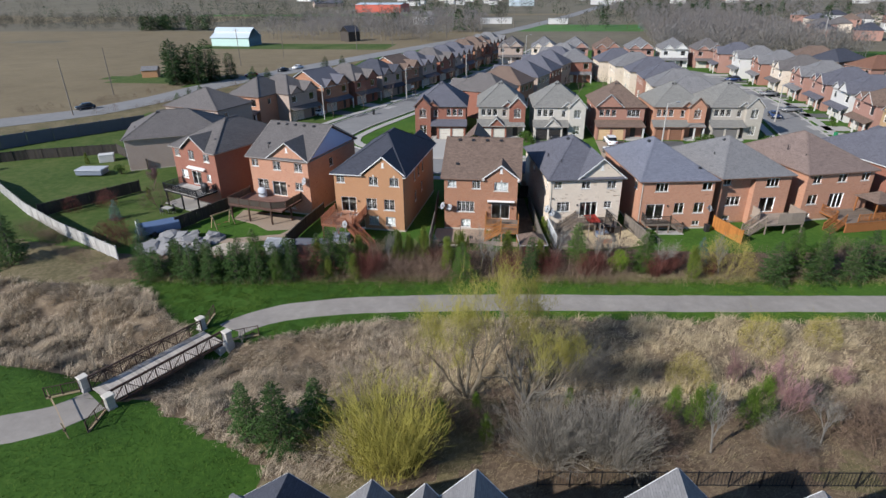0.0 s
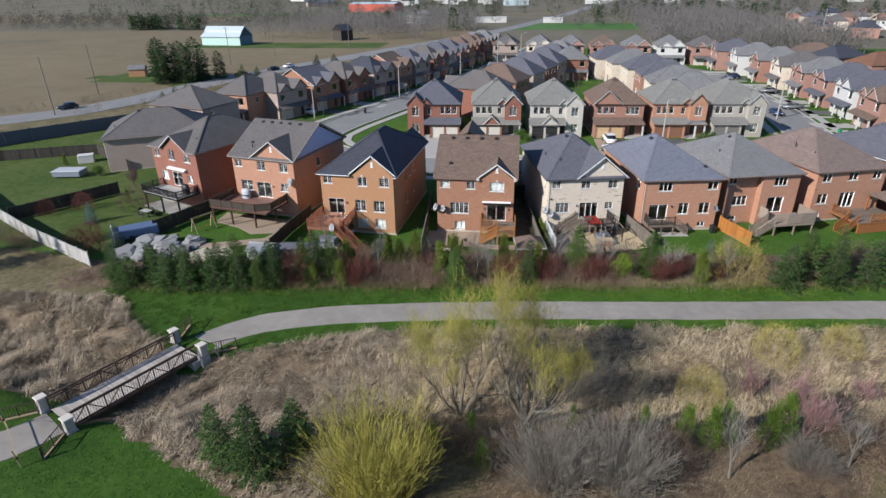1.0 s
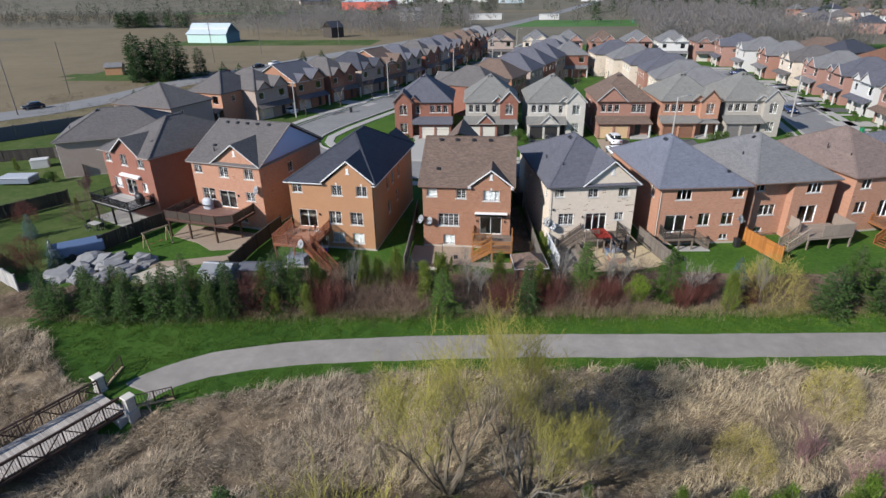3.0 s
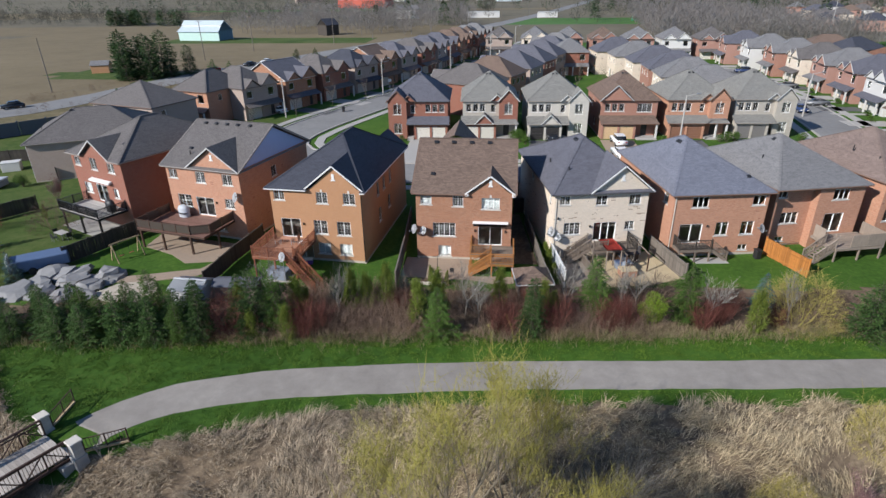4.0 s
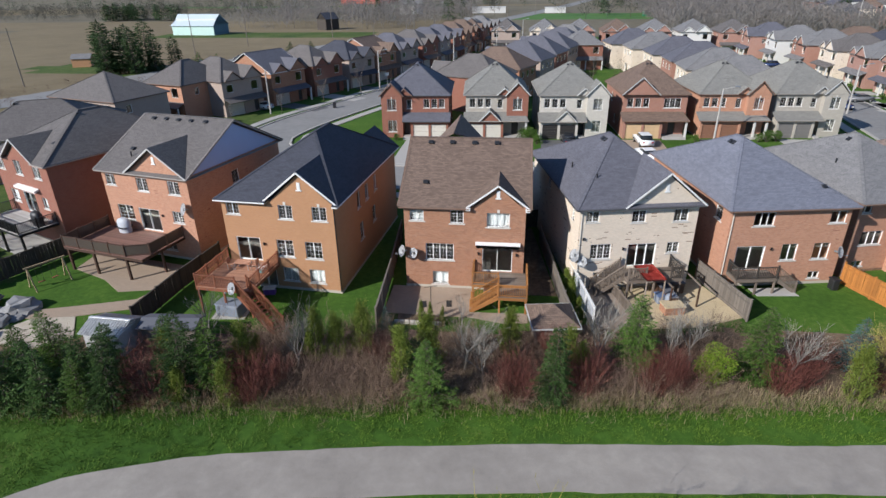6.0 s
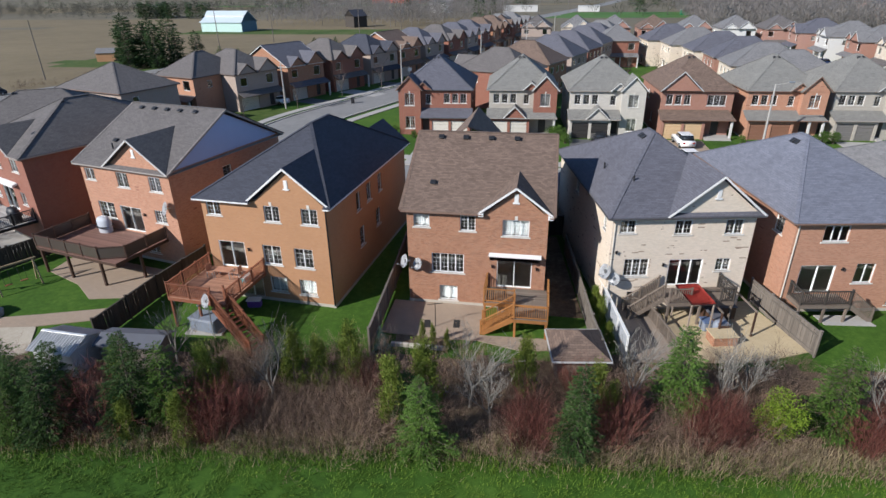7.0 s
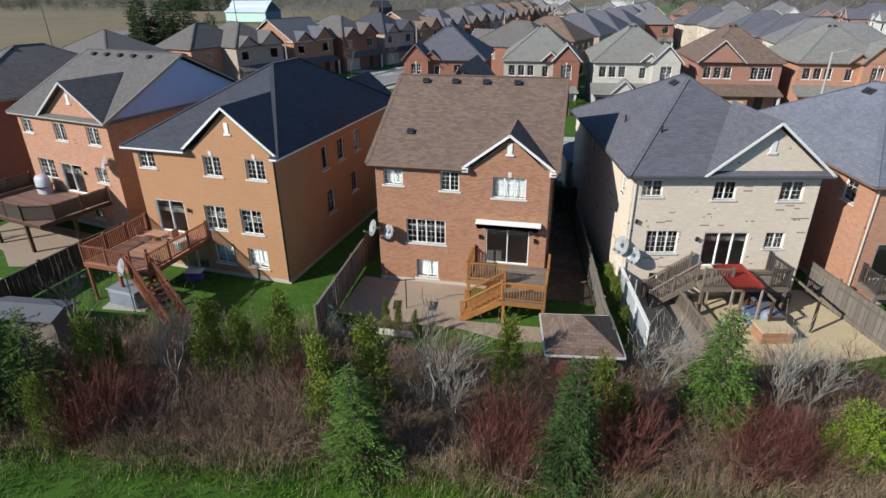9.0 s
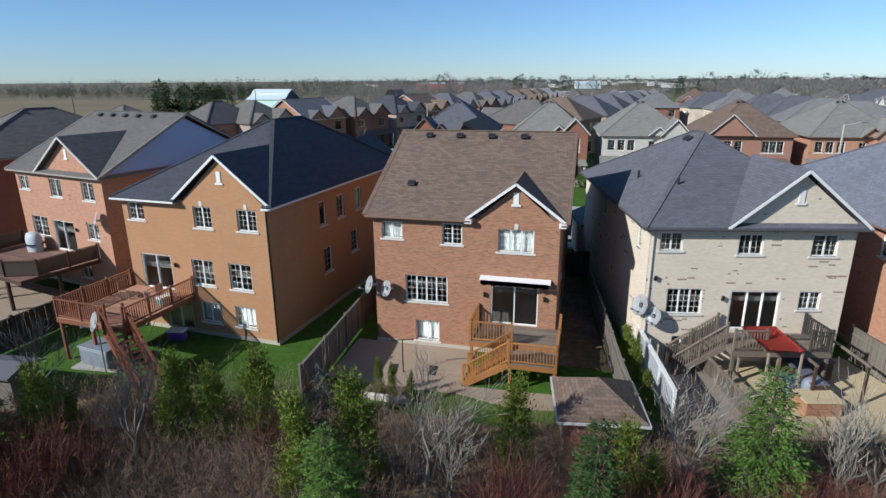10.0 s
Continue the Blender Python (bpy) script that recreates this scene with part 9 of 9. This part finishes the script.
def covered_grill(m, label, mat):
    t = thing("covered_grill", m, label, "grill")
    bm = bmesh.new()
    n = 12
    prev = None
    for z, rx, ry in ((0, 0.62, 0.42), (0.5, 0.64, 0.44), (0.95, 0.66, 0.42), (1.2, 0.5, 0.33), (1.3, 0.25, 0.18)):
        row = [bm.verts.new((rx * math.cos(a * math.tau / n) * (1 + 0.06 * math.sin(3 * a)), ry * math.sin(a * math.tau / n), z)) for a in range(n)]
        if prev:
            for a in range(n):
                bm.faces.new((prev[a], prev[(a + 1) % n], row[(a + 1) % n], row[a]))
        prev = row
    bm.faces.new(prev)
    part("cover", bm, mat, t, "", None, True)
    part("strap", cyl((0, 0, 0.48), (0, 0, 0.53), 0.63, 0.63, 12), M["black_plastic"], t)
    return t


covered_grill(HOUSES[2].matrix_basis @ pose(-2.6, -0.75, 2.26), "grill under a silver-grey cover on the deck", M["cover_grey"])
covered_grill(HOUSES[5].matrix_basis @ pose(1.9, -3.1, 0.1) @ Matrix.Scale(0.75, 4), "grill under a blue-grey cover on the patio", M["tarp_grey"])
covered_grill(HOUSES[1].matrix_basis @ pose(2.9, -1.2, 2.51), "black covered grill on the dark deck", M["black_plastic"])


def patio_table(m, label, top_mat, round_top=False):
    t = thing("patio_table", m, label, "table")
    part("tabletop", box(-0.75, 0.75, -0.45, 0.45, 0.7, 0.74, 0.01), top_mat, t)
    for x in (-0.68, 0.68):
        for y in (-0.38, 0.38):
            part("leg", box(x - 0.025, x + 0.025, y - 0.025, y + 0.025, 0, 0.698), M["grey_metal"], t)


def patio_chair(m, label, mat):
    t = thing("patio_chair", m, label, "chair", "patio chairs")
    part("seat", box(-0.25, 0.25, -0.25, 0.25, 0.4, 0.44, 0.01), mat, t)
    part("backrest", box(-0.25, 0.25, 0.22, 0.26, 0.44, 0.9, 0.01), mat, t)
    for x in (-0.22, 0.22):
        for y in (-0.22, 0.22):
            part("leg", box(x - 0.02, x + 0.02, y - 0.02, y + 0.02, 0, 0.398), M["grey_metal"], t)


patio_table(HOUSES[3].matrix_basis @ pose(-2.7, -1.4, 2.26) @ Matrix.Scale(0.8, 4), "low weathered table on the red deck", M["deck_worn"])
for x, y, a in ((-3.6, -1.5, 90), (-1.8, -1.3, -90)):
    patio_chair(HOUSES[3].matrix_basis @ pose(x, y, 2.26, 0, 0, a), "wooden chair on the red deck", M["deck_worn"])
soft_box("toy_chest", HOUSES[3].matrix_basis @ pose(-1.0, -1.1, 0.02, 0, 0, 15), 0.9, 0.5, 0.5, M["toy_purple"], "purple plastic toy chest under the red deck", "toy chest", M["white_paint"])
soft_box("cooler", HOUSES[3].matrix_basis @ pose(-0.95, -1.6, 2.26, 0, 0, 80), 0.7, 0.4, 0.35, M["teal_plastic"], "teal plastic box on the deck", "cooler", M["white_paint"])
patio_table(HOUSES[1].matrix_basis @ pose(-0.6, -5.2, 0.06), "grey patio table under the dark deck", M["concrete"])
for x, y, a in ((-1.6, -5.2, 90), (0.4, -5.1, -90), (-0.6, -4.5, 0), (-0.6, -6.0, 180)):
    patio_chair(HOUSES[1].matrix_basis @ pose(x, y, 0.06, 0, 0, a), "dark patio chair under the deck", M["black_plastic"])

# pale brick house: raised deck, steps, red canopy, brick fire box
d = thing("deck", HOUSES[5].matrix_basis.copy(), "weathered timber deck and steps behind the pale brick house", "deck", "garden decks")
c = M["deck_grey"]
deck_floor(d, -1.1, 3.1, -2.0, -0.03, 1.7, c)
railing(d, (-1.05, -1.95, 1.7), (0.3, -1.95, 1.7), c)
railing(d, (2.9, -0.1, 1.7), (3.05, -1.95, 1.7), M["fence_dark"])
railing(d, (3.05, -1.95, 1.7), (2.2, -1.95, 1.7), M["fence_dark"], ends=(False, True))
stairs(d, (-1.1, -0.75, 1.7), (-3.3, -0.75, 0.1), 1.15, c)
deck_legs(d, [(-1.0, -1.9), (1.0, -1.9), (3.0, -1.9)], 1.7, c)
rl = thing("garden_railing", pose(0, 0, 0), "weathered timber railing dividing walkway and patio", "railing")
railing(rl, (11.3, 0.2, 0.16), (12.4, -4.4, 0.16), c)
railing(rl, (9.7, 1.2, 0.16), (11.3, 0.2, 0.16), c, ends=(True, False))
cn = thing("canopy", pose(13.8, -0.45, 0.05, 0, 0, 14) @ Matrix.Diagonal((0.82, 0.86, 0.97, 1)), "red canvas canopy on a timber frame", "canopy")
for x in (-0.85, 0.85):
    for y in (-1.25, 1.25):
        part("post", box(x - 0.05, x + 0.05, y - 0.05, y + 0.05, 0, 2.2 + 0.12 * (y > 0), 0.008), M["wood_weathered"], cn)
bm = bmesh.new()
k = 8
grid = [[bm.verts.new((-0.95 + 1.9 * i / k, -1.4 + 2.8 * j / k, 2.3 + 0.1 * j / k - 0.09 * math.sin(math.pi * i / k) * math.sin(math.pi * j / k))) for j in range(k + 1)] for i in range(k + 1)]
for i in range(k):
    for j in range(k):
        bm.faces.new((grid[i][j], grid[i + 1][j], grid[i + 1][j + 1], grid[i][j + 1]))
bmesh.ops.solidify(bm, geom=bm.faces[:], thickness=0.02)
part("canvas", bm, M["red_canvas"], cn, "sagging red canvas", None, True)
# outdoor counter with a dark rail round it
oc = thing("outdoor_counter", pose(15.9, -0.2, 0.05, 0, 0, 12), "dark timber outdoor counter with shelves on the patio", "counter")
for x0, x1, y0, y1 in ((-1.0, -0.35, -1.3, 1.3), (-0.345, 1.1, 0.7, 1.3)):
    part("cabinet", box(x0, x1, y0, y1, 0, 0.86, 0.015), M["deck_dark"], oc)
    part("worktop", box(x0 - 0.04, x1 + 0.04, y0 - 0.04, y1 + 0.04, 0.863, 0.92, 0.01), M["concrete_dark"], oc)
for x in (-1.0, 1.1):
    for y in (-1.3, 1.3):
        part("post", box(x - 0.05, x + 0.05, y - 0.05, y + 0.05, 0, 1.75), M["deck_dark"], oc)
for x in (-1.0, 1.1):
    part("rail", box(x - 0.04, x + 0.04, -1.4, 1.4, 1.753, 1.85), M["deck_grey"], oc)
part("rail", box(-1.1, 1.2, 1.26, 1.34, 1.853, 1.94), M["deck_grey"], oc)
fb_ = thing("brick_planter", pose(15.3, -2.1, 0.05, 0, 0, 12), "low red brick planter box with a stone top", "planter")
part("body", box(-0.72, 0.72, -0.5, 0.5, 0, 0.6, 0.01), M["brick_brown"], fb_)
part("coping", box(-0.78, 0.78, -0.56, 0.56, 0.603, 0.66, 0.01), M["sand_stone"], fb_)
soft_box("bench_box", pose(15.0, -0.7, 0.05, 0, 0, 12), 1.2, 0.7, 0.6, M["tarp_grey"], "blue-grey cushioned box seat", "bench", M["blue_tarp"])
# white vinyl fence
wf = thing("fence", pose(0, 0, 0), "white vinyl fence with open panels beside the walkway", "fence", "garden fences")
wa, wb = Vector((8.1, 3.4, 0)), Vector((9.35, -4.9, 0))
for i in range(5):
    q = wa.lerp(wb, i / 4)
    part("post", box(q.x - 0.06, q.x + 0.06, q.y - 0.06, q.y + 0.06, -0.1, 1.75, 0.01), M["white_paint"], wf)
    if i < 4:
        q2 = wa.lerp(wb, (i + 1) / 4)
        part("cap_rail", beam(q + Vector((0, 0, 1.72)), q2 + Vector((0, 0, 1.72)), 0.16, 0.07), M["white_paint"], wf)
        part("rail", beam(q + Vector((0, 0, 0.15)), q2 + Vector((0, 0, 0.15)), 0.06, 0.12), M["white_paint"], wf)
        for j in range(1, 9):
            p = q.lerp(q2, j / 9)
            part("board", box(p.x - 0.02, p.x + 0.02, p.y - 0.09, p.y + 0.09, 0.2, 1.68), M["cover_grey"], wf)

# hip-roofed garden shed
gs = thing("garden_shed", pose(6.45, -6.2, 0, 0, 0, 8), "small garden shed with a brown shingle hip roof", "shed")
for s, ln in (("S", 2.5), ("N", 2.5), ("E", 2.02), ("W", 2.02)):
    part("wall", wall_mesh(ln, 1.75, []), M["wood_weathered"], gs, "", Matrix.Translation((0, -1.25, 0)) @ side_matrix(s, 2.5, 2.5))
bm = bmesh.new()
A = [(-1.55, -1.55, 1.72), (1.55, -1.55, 1.72), (1.55, 1.55, 1.72), (-1.55, 1.55, 1.72)]
for i in range(4):
    add_slab(bm, [A[i], A[(i + 1) % 4], (0, 0, 2.65)], 0.07)
part("roof", bm, M["roof_brown"], gs)
for x0, x1, y0, y1 in ((-1.6, 1.6, -1.62, -1.55), (-1.6, 1.6, 1.55, 1.62), (-1.62, -1.55, -1.55, 1.55), (1.55, 1.62, -1.55, 1.55)):
    part("fascia", box(x0, x1, y0, y1, 1.62, 1.7), M["trim_grey"], gs)
ts = thing("tin_shed", pose(-22.6, -11.2, 0, 0, 0, -3), "small corrugated tin garden shed", "shed")
for s, ln in (("S", 2.6), ("N", 2.6), ("E", 1.72), ("W", 1.72)):
    part("wall", wall_mesh(ln, 1.65, []), M["tin"], ts, "", side_matrix(s, 2.6, 2.2))
for y0, z0, y1, z1 in ((-0.25, 1.66, 1.1, 2.15), (1.1, 2.15, 2.45, 1.66)):
    bm = bmesh.new()
    rows = []
    for k in range(61):
        xx = -1.5 + 3.0 * k / 60
        wv = 0.022 * math.sin(k * math.tau / 4)
        rows.append([bm.verts.new((xx, y0, z0 + wv)), bm.verts.new((xx, y1, z1 + wv))])
    for p, q in zip(rows, rows[1:]):
        bm.faces.new((p[0], q[0], q[1], p[1]))
    bmesh.ops.solidify(bm, geom=bm.faces[:], thickness=0.012)
    part("roof_sheet", bm, M["tin"], ts, "shiny corrugated roof sheet")
part("ridge_cap", box(-1.5, 1.5, 1.0, 1.2, 2.16, 2.2, 0.01), M["tin"], ts)
for s in (-1, 1):
    bm = bmesh.new()
    bm.faces.new([bm.verts.new((s * 1.24, yy, zz)) for yy, zz in ((0.02, 1.65), (2.18, 1.65), (1.1, 2.06))])
    bmesh.ops.solidify(bm, geom=bm.faces[:], thickness=0.03)
    part("gable_wall", bm, M["tin"], ts)
# things kept under and beside the cedar deck
covered_grill(pose(3.9, -1.2, 0.05, 0, 0, 10) @ Matrix.Scale(0.8, 4), "black covered grill stored under the cedar deck", M["black_plastic"])
soft_box("storage_box", pose(2.1, -1.0, 0.05, 0, 0, -6), 0.9, 0.55, 0.5, M["tarp_grey"], "grey storage box under the cedar deck", "storage box")
# two thin dark rectangles laid on the pavers
for x, y, a in ((-2.77, -2.8, 12), (-0.9, -2.55, 6)):
    mt = thing("flat_dark_rect", pose(x, y, 0.054, 0, 0, a), "thin dark rectangle lying on the paver patio", "mat", "patio mats")
    part("mat", box(-0.2, 0.2, -0.45, 0.45, 0, 0.02, 0.005), M["rubber"], mt)
cp = thing("line_post", pose(-2.2, -3.0, 0.05, 0, 0, 20), "thin dark post with a cross arm on the patio", "post")
part("shaft", cyl((0, 0, 0), (0, 0, 1.7), 0.03, 0.025, 8), M["dark_metal"], cp)
part("cross_arm", beam((-0.5, 0, 1.66), (0.5, 0, 1.66), 0.035, 0.035), M["dark_metal"], cp)
shed(-18.8, -9.9, 4, 3.6, 1.4, 1.6, 0.3, M["fence_grey"], M["concrete_dark"], "lean_shed", "low grey timber garden shed", "shed", 0)

# rocks, swing frame, tarped trailer
rnd = random.Random(77)
for i in range(32):
    x, y = rnd.uniform(-39.0, -31.4), rnd.uniform(-11.0, -6.4)
    s = rnd.uniform(0.45, 1.5)
    bm = bmesh.new()
    bmesh.ops.create_icosphere(bm, subdivisions=2, radius=s)
    for v in bm.verts:
        nz = noise.noise(v.co * 1.3 + Vector((i * 5.0, 0, 0)))
        v.co *= 1 + 0.45 * nz
        v.co.z = max(-0.2, min(v.co.z * 0.55 + 0.12 * v.co.x, 0.36 * s + 0.1 * v.co.y))
    rk = new("rock", finish(bm, "rock"))
    rk.data.materials.append(M["rock"])
    rk.matrix_basis = pose(x, y, 0.18 * s, rnd.uniform(-15, 15), rnd.uniform(-15, 15), rnd.uniform(0, 360))
    tagged(rk, "pale grey landscaping boulder in a heap", "rock", "boulders")
sw = thing("swing_frame", pose(-33.6, -2.4, 0, 0, 0, 60), "pale timber garden swing frame", "swing")
for x in (-1.3, 1.3):
    for y in (-0.7, 0.7):
        part("leg", beam((x, y, 0), (x, 0, 1.9), 0.09, 0.09), M["wood_raw"], sw)
part("beam", beam((-1.5, 0, 1.93), (1.5, 0, 1.93), 0.1, 0.12), M["wood_raw"], sw)
for x in (-0.6, 0.4):
    for dx in (-0.2, 0.2):
        part("rope", cyl((x + dx, 0, 0.5), (x + dx, 0, 1.88), 0.012, 0.012, 5), M["rubber"], sw)
    part("swing_seat", box(x - 0.24, x + 0.24, -0.1, 0.1, 0.46, 0.5, 0.01), M["deck_red"], sw)
tr = thing("trailer", pose(-40.6, -5.4, 0, 0, 0, 38), "low trailer under a dark blue tarpaulin", "trailer")
part("body", box(-2.4, 2.4, -1.0, 1.0, 0.4, 1.5, 0.08), M["blue_tarp"], tr)
part("tailboard", box(-2.55, -2.45, -0.9, 0.9, 0.3, 1.9, 0.02), M["white_paint"], tr)
for x in (-0.7, 0.7):
    for y in (-1.04, 1.04):
        part("wheel", cyl((x, y - 0.1, 0.35), (x, y + 0.1, 0.35), 0.35, 0.35, 16), M["rubber"], tr)
ptub = thing("covered_pool", pose(-66.4, 16.6, 0.2, 0, 0, 8), "long garden spa under a pale grey cover", "spa")
part("body", box(-2.2, 2.2, -1.2, 1.2, 0, 0.8, 0.1), M["tarp_grey"], ptub)
part("cover", box(-2.3, 2.3, -1.3, 1.3, 0.803, 1.0, 0.08), M["cover_grey"], ptub)
soft_box("garden_box", pose(-69.0, 24.0, 0.1, 0, 0, 30), 2.4, 1.6, 1.3, M["siding_white"], "white garden storage unit", "storage box")
grow("darkbush", "bush", -46.4, 3.6, 1.05, label="broad bare brown bush in the garden")
grow("pinktree", "tree", -52.4, 11.6, 0.85)
# spruces added out of view; their shadows darken the lawn by the fence
for x, y, s in ((-90, 6, 1.5), (-87, 1, 1.4), (-84, -4, 1.3), (-93, 11, 1.5)):
    grow("spruce1", "spruce_tree", x, y, s, label="unseen spruce added to shade the western garden")
grow("bushy1", "shrub", -61.8, 17.4, 1.2)
for x, y, s in ((-54.0, 3.0, 0.8), (-57.5, 0.5, 0.7), (-46.0, -6.5, 0.8)):
    grow("plum", "shrub", x, y, s)
grow("blue", "spruce_tree", -49.5, -1.6, 0.8)
# front walks and driveways along the east side street
for i, (x, y) in enumerate(((73.0, 58), (74.6, 71), (75.3, 83.5), (75.6, 96), (75.2, 108.5), (74.2, 121), (72.6, 134))):
    slab("driveway", [(x - 8.2, y + 0.4), (x - 0.4, y + 0.4), (x - 0.4, y + 4.4), (x - 8.2, y + 4.4)], 0.55, M["driveway" if i % 2 else "concrete"], "flat driveway before a house on the side street", "driveway")
    slab("front_walk", [(x - 8.2, y - 3.0), (x - 1.6, y - 3.0), (x - 1.6, y - 1.8), (x - 8.2, y - 1.8)], 0.54, M["concrete"], "pale concrete front walk", "front walk")
    grow("bushy1", "shrub", x - 2.6, y - 4.0, 0.8, z=0.5)


# ---------- cars and bins ----------
def car(m, mat, label, suv=False):
    c = thing("car", m, label, "car", "parked cars")
    hh = 1.62 if suv else 1.42
    prof = [(-2.2, 0.35), (-2.25, 0.75), (-2.1, 0.95), (-1.15, 1.02), (-0.55, hh - 0.06), (0.9 + 0.5 * suv, hh), (1.6 + 0.35 * suv, 1.05), (2.2, 0.98), (2.25, 0.5), (2.15, 0.3)]
    body = [p for p in prof if p[1] < 1.06]
    bm = bmesh.new()

    def shell(bm, pts, w0, w1):
        rows = []
        for s in (-1, 1):
            rows.append([bm.verts.new((x, s * (w0 if z < 0.95 else w1), z)) for x, z in pts])
        bm.faces.new(rows[0])
        bm.faces.new(rows[1][::-1])
        n = len(pts)
        for i in range(n):
            bm.faces.new((rows[0][i], rows[1][i], rows[1][(i + 1) % n], rows[0][(i + 1) % n]))
        bmesh.ops.recalc_face_normals(bm, faces=bm.faces[:])
        bmesh.ops.bevel(bm, geom=[e for e in bm.edges], offset=0.05, segments=2, affect="EDGES")

    shell(bm, body, 0.9, 0.88)
    part("body", bm, mat, c, "", None, True)
    bm = bmesh.new()
    top = [(-1.12, 1.0), (-0.55, hh - 0.08), (0.9 + 0.5 * suv, hh - 0.03), (1.62 + 0.35 * suv, 1.0)]
    shell(bm, top, 0.8, 0.74)
    part("cabin_glass", bm, M["car_glass"], c, "dark tinted glass", None, True)
    part("car_roof", box(-0.5, 0.88 + 0.5 * suv, -0.72, 0.72, hh - 0.06, hh + 0.01, 0.03), mat, c)
    for x in (-1.4, 1.4):
        for y in (-0.82, 0.82):
            w = part("wheel", cyl((x, y - 0.1, 0.33), (x, y + 0.1, 0.33), 0.33, 0.33, 16), M["rubber"], c)
            s = 1 if y > 0 else -1
            part("rim", cyl((x, y + s * 0.09, 0.33), (x, y + s * 0.112, 0.33), 0.2, 0.2, 12), M["grey_metal"], w)
    for y in (-0.62, 0.62):
        part("headlight", box(-2.27, -2.15, y - 0.18, y + 0.18, 0.62, 0.76, 0.02), M["siding_white"], c)
        part("tail_light", box(2.16, 2.27, y - 0.16, y + 0.16, 0.7, 0.88, 0.02), M["car_red"], c)


M["car_glass"] = plain("car_glass", (0.02, 0.022, 0.025), 0.08, var=0.05)
car(pose(21.9, 43.4, 0.5, 0, 0, -84), M["car_white"], "white sport utility car parked on the driveway", True)
car(pose(21.0, 36.0, 0.45, 0, 0, -80), M["car_white"], "white car parked on the driveway")
car(pose(11.4, 43.0, 0.5, 0, 0, -86), M["car_black"], "black car parked before the dark garages")
car(pose(61.5, 70.5, 0.5, 0, 0, 84), M["car_blue"], "dark blue car parked at the kerb")
car(pose(67.5, 77, 0.5, 0, 0, 6), M["car_grey"], "grey car parked on the driveway")
car(pose(55.5, 110, 0.5, 0, 0, 88), M["car_white"], "white pickup-sized car parked by the houses", True)
car(pose(-105.0, 66.0, 0.45, 0, 0, 53), M["car_black"], "dark car on the country road", True)
car(pose(-86.5, 123.0, 0.45, 0, 0, 70), M["car_red"], "red car on the country road")
car(pose(-77.5, 143.0, 0.45, 0, 0, 70), M["car_white"], "white car on the country road")
car(pose(-80.5, 136.0, 0.45, 0, 0, 70), M["car_black"], "black car on the country road")
car(pose(-43.5, 64.5, 0.45, 0, 0, -28), M["car_white"], "white car on a shaded driveway")
for x, y in ((-7.6, 33.8), (7.2, 33.0), (7.9, 33.2), (58.0, 46.5), (66.4, 53.0)):
    soft_box("wheelie_bin", pose(x, y, 0.46, 0, 0, 12), 0.55, 0.6, 0.85, M["bin_green"], "green wheeled bin by the kerb", "bin")
soft_box("wheelie_bin", pose(28.4, 2.6, 0.0, 0, 0, 10), 0.55, 0.6, 0.85, M["black_plastic"], "dark bin in the garden corner", "bin", M["black_plastic"])
soft_box("wheelie_bin", pose(-30.0, 66.0, 0.5, 0, 0, 10), 0.55, 0.6, 0.95, M["black_plastic"], "black wheeled bin on the verge", "bin")
for x, y, k, suv in ((70.4, 98.2, "car_grey", False), (69.0, 123.2, "car_blue", True)):
    car(pose(x, y, 0.56, 0, 0, 2), M[k], {"car_white": "white", "car_grey": "grey", "car_blue": "dark blue"}[k] + " car parked on a driveway", suv)
